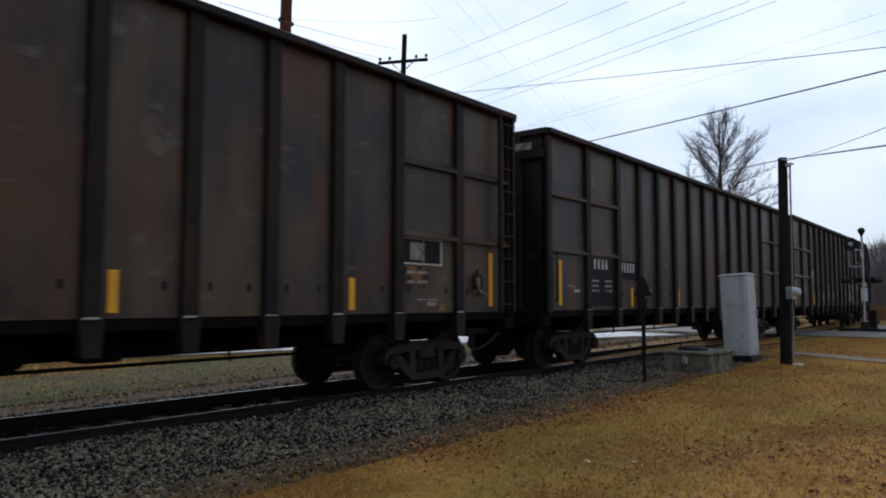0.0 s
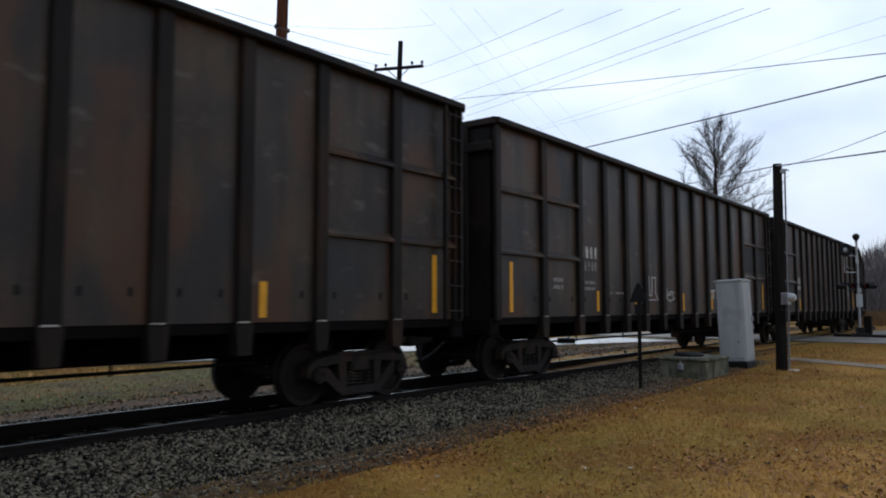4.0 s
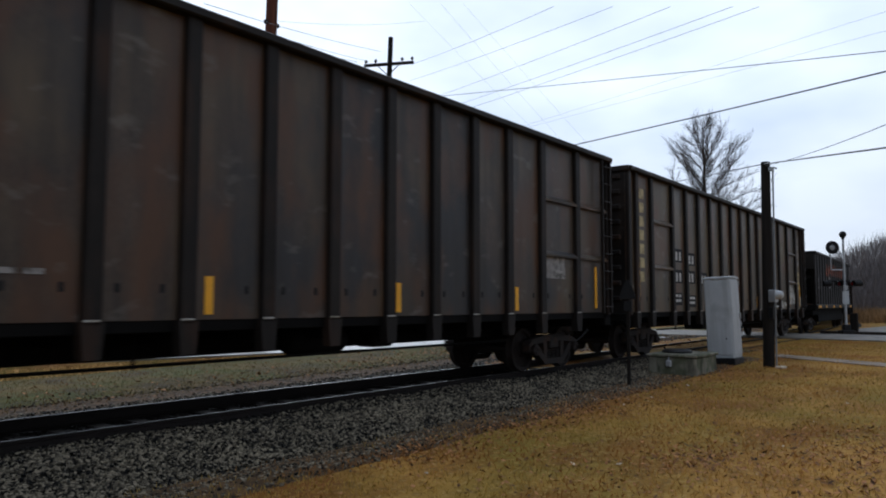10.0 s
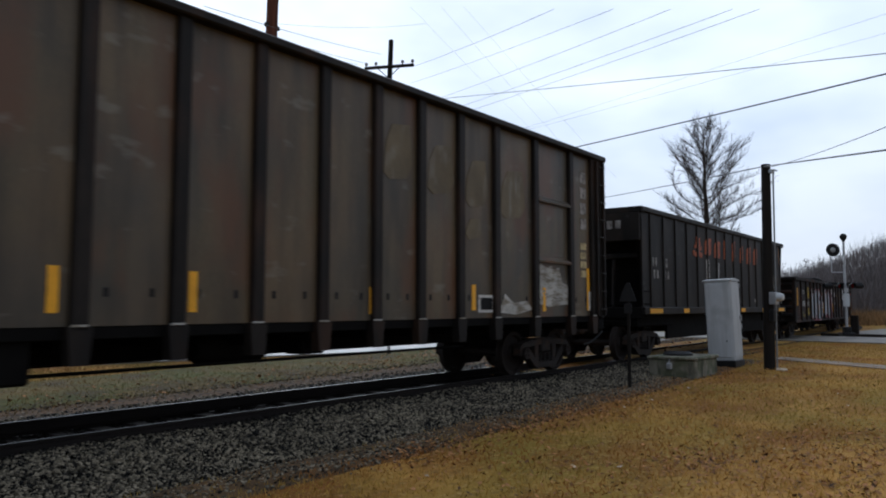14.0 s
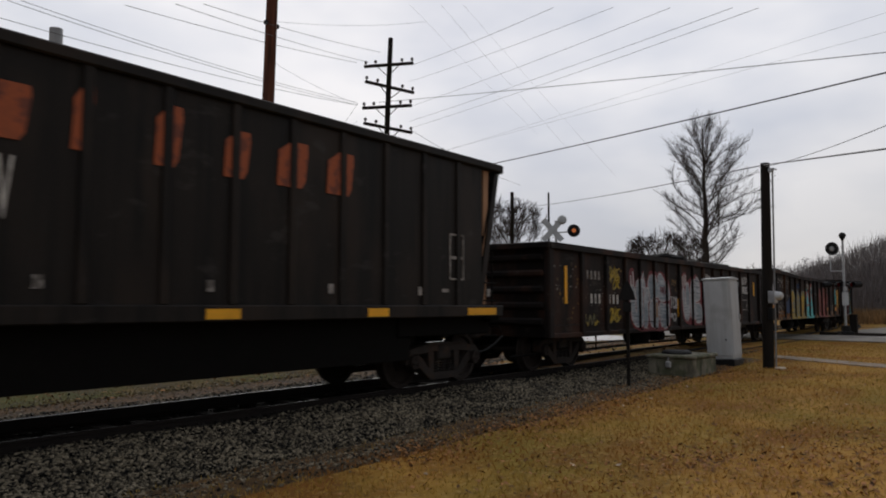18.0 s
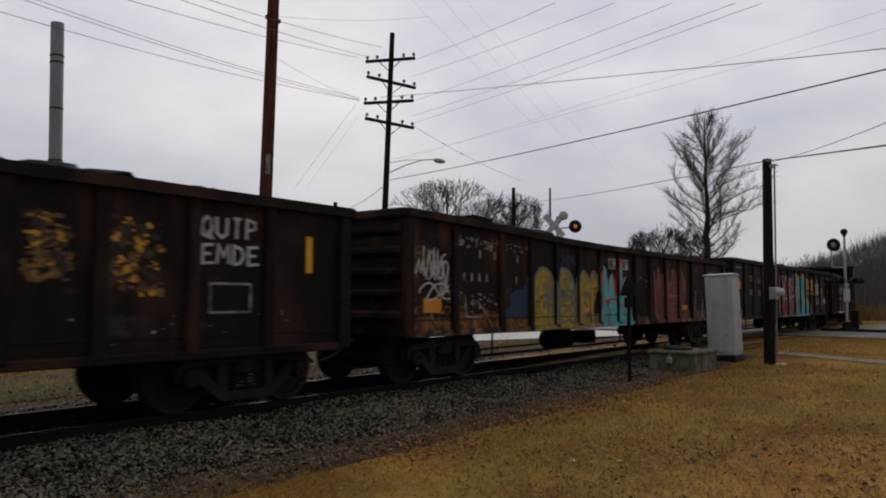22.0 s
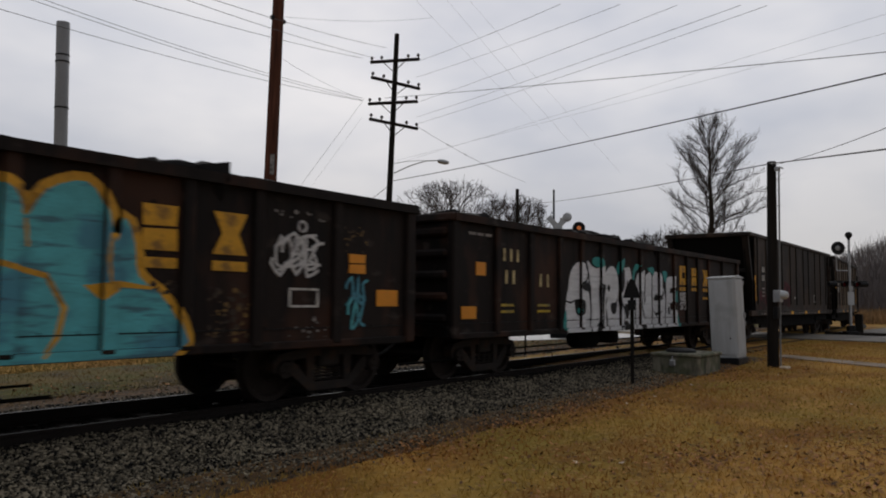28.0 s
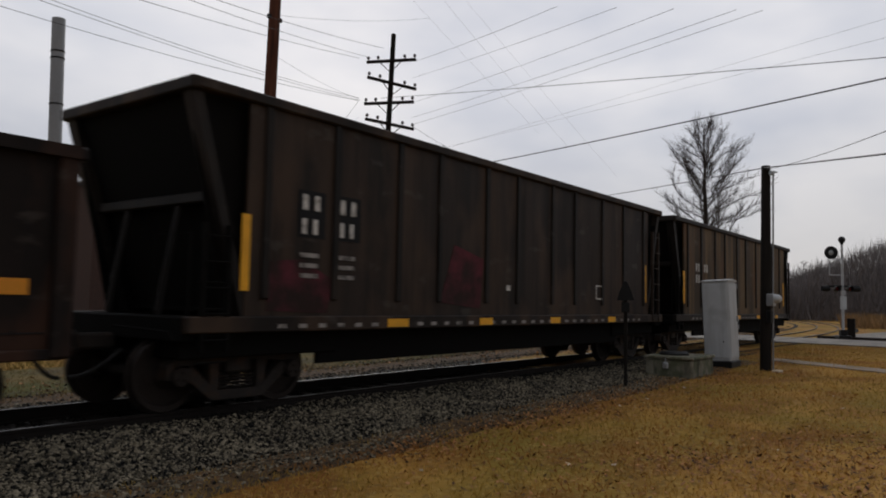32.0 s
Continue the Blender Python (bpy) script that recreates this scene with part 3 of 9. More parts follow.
def rails():
    for off in (-0.755, 0.755):
        g = Geo()
        prof = [(-0.07, -0.172), (-0.07, -0.16), (-0.012, -0.145), (-0.012, -0.045), (-0.036, -0.035), (-0.036, -0.006), (-0.03, -0.002), (0.03, -0.002), (0.036, -0.006), (0.036, -0.035), (0.012, -0.045), (0.012, -0.145), (0.07, -0.16), (0.07, -0.172)]
        sweep(g, STATIONS, [(off + a, b) for a, b in prof])
        rail = tagged(part("rail", g, M_RAIL), "rusty steel rail with a worn bright head", "rail", "rails of the track", "structure")
        g = Geo()
        sweep(g, STATIONS, [(off - 0.02, -0.0015), (off - 0.014, 0.0), (off + 0.014, 0.0), (off + 0.02, -0.0015)])
        part("running_surface", g, M_RAILTOP, rail, "polished running surface")


rails()

# the road over the track, the street beyond, the path
ROAD_DIR = Vector((0.5, 0.87, 0)).normalized()
ROAD_SIDE = Vector((0.87, -0.5, 0)).normalized()
ROAD_MID = Vector((36.0, TRACK_Y, 0))


def band(along, side0, side1, lift, mid=ROAD_MID, d=ROAD_DIR, sd=ROAD_SIDE, depth=0.12, level=None):
    """A paved strip with a real edge, on the ground."""
    g = Geo()
    vs = []
    for a in along:
        for w, low in ((side0, 1), (side0, 0), (side1, 0), (side1, 1)):
            p = mid + d * a + sd * w
            z = (ground_z(p.x, p.y) + lift) if level is None else level(p)
            vs.append((p.x, p.y, z - (depth if low else 0)))
    g.add(vs, [(i * 4 + j, i * 4 + j + 1, (i + 1) * 4 + j + 1, (i + 1) * 4 + j) for i in range(len(along) - 1) for j in range(3)])
    return g


def road_level(p):
    near = 1 - smooth(2.0, 7.0, abs(p.y - TRACK_Y) if p.x < BEND_AT else 3)
    return (ground_z(p.x, p.y) + 0.05) * (1 - near) + (-0.012) * near


CROSS_DIR, CROSS_SIDE = Vector((0.10, 0.995, 0)).normalized(), Vector((0.995, -0.10, 0)).normalized()
tagged(part("road", band([-60, -30, -20, -14, -10, -8, -6, -4, -2, 0, 2, 4, 6, 9], -3.0, 3.2, 0.05, mid=Vector((38.0, TRACK_Y, 0)), d=CROSS_DIR, sd=CROSS_SIDE, level=road_level), M_CROSSING), "gritty grey road crossing the track", "road", kind="structure")
tagged(part("gravel_apron", band([-9, -5, -1], -9.0, 14.0, 0.03, mid=Vector((53.0, 8.2, 0)), d=CROSS_DIR, sd=CROSS_SIDE), M_CROSSING), "pale gravel ground beyond the crossing", "gravel", kind="structure")
tagged(part("kerb_timber", Geo().box(-0.2, -3.4, -0.3, 0.2, 1.2, 0.14, 0.03), M_TIE, m=pose(42.3, 6.6, ground_z(42, 6), 0, 0, -8)), "dark timber edge of the crossing", "kerb", kind="structure")
tagged(part("street", band([-90, -60, -30, -10, 0, 6, 12.5], -2.25, 2.25, 0.035, mid=Vector((21.4, 18.8, 0)), d=Vector((0.92, -0.39, 0)), sd=Vector((0.39, 0.92, 0)), level=lambda p: ground_z(p.x, p.y) + 0.05), M_ROAD), "wet pale street that leads to the crossing", "street", kind="structure")
tagged(part("pavement", band([-30, -12, -6, -3, 0, 0.6], -0.42, 0.42, 0.03, mid=Vector((23.4, 5.2, 0))), M_WALK), "narrow concrete footpath in the lawn", "pavement", kind="structure")


def ties():
    bed = [o for o in scene.objects if o.name == "ballast_bed"][0]
    me = mesh_of("tie", Geo().box(-0.115, -1.3, -0.3, 0.115, 1.3, -0.172, 0.012), M_TIE)
    for k in range(76):
        x, y, a = track(1.0 + 0.53 * k)
        part("tie", me, M_TIE, bed, m=pose(x, y, 0.02 * random.random() - 0.015, 0, 0, math.degrees(a) + random.uniform(-1.5, 1.5)))


ties()


# ---- loose cover: stones, grass, leaves ----
def scatter(name, label, category, material, place, count, shape, faces, size, seed, flat=1.0, tilt=1.0):
    """Many small pieces in one mesh. place(rng, n) gives x, y, z of each."""
    rng = np.random.default_rng(seed)
    xyz = place(rng, count)
    n = len(xyz)
    base = np.array(shape, float)
    s = rng.uniform(size[0], size[1], n)[:, None, None]
    jit = 1 + 0.35 * rng.uniform(-1, 1, (n, len(base), 3))
    pts = base[None] * jit * s
    pts[:, :, 2] *= flat
    ax, ay = [rng.normal(0, 0.5 * tilt, n)[:, None] for _ in range(2)]
    az = rng.uniform(0, 2 * np.pi, n)[:, None]
    x, y, z = pts[..., 0], pts[..., 1], pts[..., 2]
    y, z = y * np.cos(ax) - z * np.sin(ax), y * np.sin(ax) + z * np.cos(ax)
    x, z = x * np.cos(ay) + z * np.sin(ay), -x * np.sin(ay) + z * np.cos(ay)
    x, y = x * np.cos(az) - y * np.sin(az), x * np.sin(az) + y * np.cos(az)
    v = np.stack([x, y, z], -1) + xyz[:, None, :]
    f = (np.array(faces)[None] + (np.arange(n) * len(base))[:, None, None]).reshape(-1, len(faces[0]))
    me = bpy.data.meshes.new(name)
    me.from_pydata(v.reshape(-1, 3).tolist(), [], f.tolist())
    me.materials.append(material)
    return tagged(new(name, me), label, category, kind="stuff")


STONE = [(1, 0, 0.1), (0, 1, -0.1), (-1, 0.1, 0), (0, -1, 0.05), (0.1, 0, 0.8), (0, 0.1, -0.8)]
STONE_F = [(0, 1, 4), (1, 2, 4), (2, 3, 4), (3, 0, 4), (1, 0, 5), (2, 1, 5), (3, 2, 5), (0, 3, 5)]
ground_v = np.vectorize(ground_z)


def bed_height(x, off):
    g = ground_v(x, 0 * x) + 0.03
    a = np.abs(off)
    far = np.where(a < 1.7, -0.2, np.where(a < 2.9, -0.2 + (g + 0.2) * (a - 1.7) / 1.2, g - 0.02))
    near = np.where(a < 0.8, -0.2, np.where(a < 1.75, -0.1 - 0.03 * (a - 0.9) / 0.85, np.where(a < 2.75, -0.13 + (g + 0.13) * (a - 1.75), g - 0.02)))
    return np.where(off < 0, near, far)


def near_stones(rng, n):
    x = 1.5 + 26 * rng.random(n) ** 1.5
    off = -0.88 - np.where(x > 22.5, 1.2, 2.25) * rng.random(n) ** 0.85 - 0.25 * np.abs(rng.normal(0, 1, n)) * (rng.random(n) < 0.25)
    off += 0.12 * np.sin(x * 1.7) + 0.1 * np.sin(x * 0.6 + 2)
    return np.stack([x, TRACK_Y + off, bed_height(x, off) + 0.012], -1)


def between_stones(rng, n):
    x = 3 + 33 * rng.random(n)
    off = np.where(rng.random(n) < 0.25, rng.uniform(-1.5, -0.86, n), rng.uniform(-0.7, 1.2, n))
    return np.stack([x, TRACK_Y + off, bed_height(x, off) + 0.01], -1)


def far_stones(rng, n):
    x = 3 + 33 * rng.random(n)
    off = 1.1 + 3.6 * rng.random(n) ** 1.5
    return np.stack([x, TRACK_Y + off, bed_height(x, off) + 0.01], -1)


scatter("ballast_stones", "loose grey crushed stones along the near rail", "stones", M_STONE, near_stones, 52000, STONE, STONE_F, (0.010, 0.031), 3, 0.75)
# the train's shadow between the rails is in the colour of these stones
scatter("ballast_stones", "oily stones between the rails, coloured black for the train's shadow", "stones", M_OILSHADE, between_stones, 13000, STONE, STONE_F, (0.022, 0.04), 14, 0.75)
scatter("ballast_stones", "loose grey crushed stones beyond the far rail", "stones", M_STONE, far_stones, 13000, STONE, STONE_F, (0.022, 0.04), 4, 0.75)


def lawn_spots(lo, hi):
    def place(rng, n):
        x = lo[0] + (hi[0] - lo[0]) * rng.random(n) ** 1.35
        y = lo[1] + (hi[1] - lo[1]) * rng.random(n)
        keep = np.ones(n, bool)
        if hi[1] < 7:
            keep = y < TRACK_Y - np.where(x > 22.5, 2.0, 3.05) + 0.25 * np.sin(x * 1.1) + 0.15 * np.sin(x * 2.7) - 0.7 * rng.random(n) ** 2.5
            d = (x - 23.4) * 0.87 - (y - 5.2) * 0.5
            keep &= ~((np.abs(d - 0.05) < 0.62) & (y < 5.8))
            keep &= (x - 38.0) * 0.995 - (y - TRACK_Y) * 0.1 < -3.0
        else:
            keep = (x - 21.4) * 0.39 + (y - 18.8) * 0.92 < -2.4
        x, y = x[keep], y[keep]
        return np.stack([x, y, ground_v(x, y)], -1)
    return place


BLADE = [(-0.11, 0, 0), (0.11, 0, 0), (0.05, 0.3, 0.95)]
scatter("grass", "short dry yellow-brown winter grass", "grass", M_BLADE, lawn_spots((2.0, -6.0), (35, 7.2)), 190000, BLADE, [(0, 1, 2)], (0.025, 0.07), 5, 1.0, 0.9)
scatter("grass", "short dry grass beyond the track", "grass", M_VERGEBLADE, lawn_spots((2.0, 12.4), (40, 23.0)), 130000, BLADE, [(0, 1, 2)], (0.035, 0.085), 6, 1.0, 0.8)
scatter("grass", "short dry winter grass round the camera", "grass", M_BLADE, lawn_spots((2.2, -8.0), (-9.0, 6.4)), 45000, BLADE, [(0, 1, 2)], (0.025, 0.07), 16, 1.0, 0.9)
LEAF = [(-1, 0, 0.05), (-0.2, -0.55, 0.0), (0.9, -0.1, 0.12), (1.1, 0.1, 0.1), (0.2, 0.6, 0.02), (-0.5, 0.4, 0.1)]
LEAF_F = [(0, 1, 2, 3), (0, 3, 4, 5)]


def leaf_spots(lo, hi, heaps, loose):
    flat_spots = lawn_spots(lo, hi)

    def place(rng, n):
        p = flat_spots(rng, int(n * loose))
        for hx, hy, r, share in heaps:
            k = int(n * share)
            q = np.stack([rng.normal(hx, r, k), rng.normal(hy, r * 0.7, k), np.zeros(k)], -1)
            q[:, 2] = ground_v(q[:, 0], q[:, 1])
            p = np.concatenate([p, q])
        p[:, 2] += 0.015 + 0.015 * rng.random(len(p))
        return p
    return place


scatter("fallen_leaves", "scattered curled brown leaves on the lawn", "leaves", M_LEAF, leaf_spots((2.0, -6.0), (30, 6.3), [(7.2, 3.4, 1.0, 0.06), (8.3, 2.75, 0.35, 0.035), (8.8, 0.9, 1.1, 0.16), (10.5, 0.9, 1.2, 0.10), (6.6, 1.2, 0.8, 0.06), (11.5, 5.6, 1.0, 0.08), (15.5, 5.2, 1.2, 0.06), (21.5, 5.6, 1.0, 0.05), (26, 6.2, 2.0, 0.05), (7.0, 5.55, 0.5, 0.07), (9.0, 5.6, 0.6, 0.08), (10.6, 5.7, 0.5, 0.07), (13.2, 5.8, 0.6, 0.06), (18.2, 5.1, 0.7, 0.05), (9.5, 2.2, 1.2, 0.04)], 0.42), 7000, LEAF, LEAF_F, (0.013, 0.036), 8, 1.0, 0.7)
scatter("fallen_leaves", "brown leaf litter beyond the track", "leaves", M_LEAF, leaf_spots((6.0, 12.3), (40, 15.8), [(22, 13.6, 3.0, 0.45), (30, 13.2, 4.0, 0.3)], 0.25), 3600, LEAF, LEAF_F, (0.03, 0.075), 9, 1.0, 0.7)
scatter("pale_leaves", "a few pale leaves and paper scraps on the lawn", "leaves", M_LEAFPALE, leaf_spots((3.0, -5.0), (28, 6.2), [(12.0, 5.8, 0.8, 0.15)], 0.85), 170, LEAF, LEAF_F, (0.02, 0.045), 10, 1.0, 0.6)

# pale colour of real scrapes, and of the glints painted at the post feet
M_SCRAPEGLINT = mat("scraped_pale_paint", (0.42, 0.40, 0.36), 0.75, vary=0.4, scale=3, fine=30, bump=0.05, spec=0.2, layers=[((0.16, 0.13, 0.08), 5.0, (0.6, 1, 2), 0.55, 0.08, 0.8)])
M_GHOST = mat("ghost_lettering", (0.150, 0.118, 0.070), 0.6, vary=0.3, scale=1.5, fine=25, bump=0.05, spec=0.3, layers=[((0.25, 0.23, 0.19), 3.0, (1.6, 1, 0.6), 0.60, 0.07, 0.6), ((0.10, 0.075, 0.045), 1.5, (1, 1, 0.5), 0.55, 0.1, 0.8)])
M_CREAM = mat("cream_stencil_paint", (0.50, 0.40, 0.20), 0.65, vary=0.3, scale=6, fine=30, bump=0.02, layers=[((0.15, 0.11, 0.05), 6.0, (1, 1, 1), 0.55, 0.08, 0.7)])
M_OCHRE = mat("ochre_old_paint", (0.24, 0.135, 0.03), 0.7, vary=0.4, scale=3, fine=25, bump=0.1, layers=[((0.022, 0.014, 0.010), 3.5, (1, 1, 1), 0.46, 0.08, 0.95)])
M_DULLBLUE = mat("dull_blue_spray_paint", (0.10, 0.16, 0.22), 0.65, vary=0.35, scale=3, fine=25, bump=0.02, layers=[((0.25, 0.19, 0.04), 2.5, (1, 1, 1), 0.55, 0.1, 0.6)])
M_PINK = mat("pale_pink_spray_line", (0.50, 0.12, 0.10), 0.65, vary=0.3, scale=4, fine=25, bump=0.02, layers=[((0.22, 0.05, 0.045), 3.0, (1, 1, 1), 0.52, 0.1, 0.8)])
M_HAZE = mat("pinkish_overspray", (0.095, 0.022, 0.030), 0.7, vary=0.4, scale=3, fine=25, bump=0.02, spec=0.15, layers=[((0.022, 0.0155, 0.0125), 2.5, (1, 1, 1), 0.48, 0.12, 0.9)])

# ---- the train ----
WHEEL_R = 0.457
MESH = {}


def shared(key, build, material):
    """A mesh that is made once and used by many alike parts."""
    if key not in MESH:
        MESH[key] = mesh_of(key, build(), material)
    return MESH[key]


def wheelset_geo():
    g = Geo()
    for s in (-1, 1):
        y = s * 0.755
        prof = [(0.07, -0.09), (0.14, -0.085), (0.17, -0.03), (0.36, -0.01), (0.385, -0.062), (0.452, -0.066), (0.457, 0.02), (0.462, 0.05), (0.483, 0.06), (0.483, 0.078), (0.385, 0.082), (0.36, 0.03), (0.17, 0.015), (0.12, 0.09), (0.07, 0.09)]
        g.spin([(r, y + (h if s < 0 else -h)) for r, h in prof], "y", 32)
        g.rod((0, s * 0.8, 0), (0, s * 1.12, 0), 0.075, 0.075, 14)
        g.rod((0, s * 1.0, 0), (0, s * 1.16, 0), 0.125, 0.115, 16)
        for k in range(3):
            a = 2 * math.pi * k / 3
            g.box(0.06 * math.cos(a) - 0.02, min(s * 1.15, s * 1.18), 0.06 * math.sin(a) - 0.02, 0.06 * math.cos(a) + 0.02, max(s * 1.15, s * 1.18), 0.06 * math.sin(a) + 0.02)
    g.rod((0, -0.8, 0), (0, 0.8, 0), 0.085, 0.085, 12)
    return g


def side_frame_geo():
    """One cast side frame: pedestals over the bearings, a top member, a sagging bottom member and two columns."""
    g = Geo()
    y0, y1 = -0.09, 0.09
    g.prism([(-1.06, 0.42), (-1.06, 0.58), (-0.98, 0.66), (-0.78, 0.70), (-0.36, 0.76), (0.36, 0.76), (0.78, 0.70), (0.98, 0.66), (1.06, 0.58), (1.06, 0.42), (0.96, 0.42), (0.94, 0.58), (0.80, 0.585), (0.74, 0.58), (0.36, 0.62), (-0.36, 0.62), (-0.74, 0.58), (-0.80, 0.585), (-0.94, 0.58), (-0.96, 0.42)], y0, y1)
    g.prism([(-0.74, 0.58), (-0.80, 0.50), (-0.78, 0.42), (-0.40, 0.13), (0.40, 0.13), (0.78, 0.42), (0.80, 0.50), (0.74, 0.58), (0.62, 0.50), (0.36, 0.25), (-0.36, 0.25), (-0.62, 0.50)], y0, y1)
    g.prism([(-0.42, 0.24), (-0.30, 0.24), (-0.30, 0.63), (-0.46, 0.63)], y0 + 0.01, y1 - 0.01)
    g.prism([(0.42, 0.24), (0.46, 0.63), (0.30, 0.63), (0.30, 0.24)], y0 + 0.01, y1 - 0.01)
    g.box(-0.5, y0 - 0.02, 0.72, 0.5, y1 + 0.02, 0.765, 0.01)
    return g


def spring_geo():
    g = Geo()
    pts = [(0.075 * math.cos(t), 0.075 * math.sin(t), 0.255 + 0.2 * t / (2 * math.pi * 4.5)) for t in (i * math.pi / 4 for i in range(37))]
    g.tube(pts, 0.017, 4)
    return g


def make_truck(car, x, wheels):
    """A four-wheel truck with its frames, springs and axles."""
    g = Geo().box(-0.2, -1.1, 0.46, 0.2, 1.1, 0.74, 0.03).box(-0.16, -0.3, 0.74, 0.16, 0.3, 0.86, 0.02)
    truck = part("truck", shared("truck_bolster", lambda: g, M_TRUCK), M_TRUCK, car, "grimy cast steel truck", pose(x, 0, 0))
    for y in (-1.0, 1.0):
        part("side_frame", shared("side_frame", side_frame_geo, M_TRUCK), M_TRUCK, truck, m=pose(0, y, 0))
        for k in (-0.19, 0, 0.19):
            part("spring", shared("spring", spring_geo, M_TRUCK), M_TRUCK, truck, m=pose(k, y, 0))
    for a in (-0.889, 0.889):
        w = part("wheelset", shared("wheelset", wheelset_geo, M_WHEEL), M_WHEEL, truck, "steel wheels on one axle", pose(a, 0, WHEEL_R))
        wheels.append((w, a))


def make_draft(car, half, low=0.86):
    """Couplers, hoses and the centre sill."""
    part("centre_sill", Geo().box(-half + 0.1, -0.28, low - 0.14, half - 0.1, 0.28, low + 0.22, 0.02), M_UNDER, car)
    for s in (-1, 1):
        g = Geo()
        g.box(min(s * half, s * (half + 0.55)), -0.09, low - 0.1, max(s * half, s * (half + 0.55)), 0.09, low + 0.1, 0.03)
        g.box(min(s * (half + 0.5), s * (half + 0.78)), -0.17, low - 0.15, max(s * (half + 0.5), s * (half + 0.78)), 0.13, low + 0.15, 0.05)
        part("coupler", g, M_TRUCK, car)
        pts = [(s * (half + 0.12 + 0.5 * t), -0.45 + 0.3 * t, low - 0.08 - 0.34 * math.sin(math.pi / 2 * t)) for t in (i / 10 for i in range(11))]
        part("brake_hose", Geo().tube(pts, 0.026, 6), M_HOSE, car)
        part("uncoupling_lever", Geo().tube([(s * (half + 0.1), -1.5, low + 0.05), (s * (half + 0.12), -1.42, low + 0.16), (s * (half + 0.16), -0.3, low + 0.2)], 0.016, 6), M_UNDER, car)


def make_ladder(car, x, y, z0, z1, n, width=0.42, material=None):
    """A side ladder of bent rungs on two stiles."""
    material = material or M_RIB
    ladder = part("ladder", Geo().box(x - width / 2 - 0.03, y - 0.07, z0, x - width / 2 + 0.03, y, z1, 0.008).box(x + width / 2 - 0.03, y - 0.07, z0, x + width / 2 + 0.03, y, z1, 0.008), material, car)
    for i in range(n):
        z = z0 + 0.15 + (z1 - z0 - 0.3) * i / (n - 1)
        part("rung", shared("rung_%.2f" % width, lambda: Geo().rod((-width / 2, 0, 0), (width / 2, 0, 0), 0.013, n=6), material), material, ladder, m=pose(x, y - 0.09, z))


def patch(car, name, x0, x1, z0, z1, y, material, label="", proud=0.004):
    return part(name, Geo().box(x0, y - proud, z0, x1, y + 0.01, z1), material, car, label)


def bars(car, name, x, z, h, widths, y, material, gap=0.06, label="", proud=0.008):
    """Marks that stand for writing: plain bars of its size."""
    for w in widths:
        if w > 0 and h < 0.15:
            patch(car, name, x, x + w, z, z + h, y, material, label, proud)
        elif w > 0:
            patch(car, name, x + 0.2 * w, x + 0.8 * w, z, z + h, y, material, label, proud)
        x += abs(w) + gap


def trapezoid_foot(car, x, y, z0, z1, w0, w1, material, key):
    part("post_foot", shared(key, lambda: Geo().prism([(-w0 / 2, 0), (w0 / 2, 0), (w1 / 2, z1 - z0), (-w1 / 2, z1 - z0)], -0.05, 0.1), material), material, car, m=pose(x, y, z0))


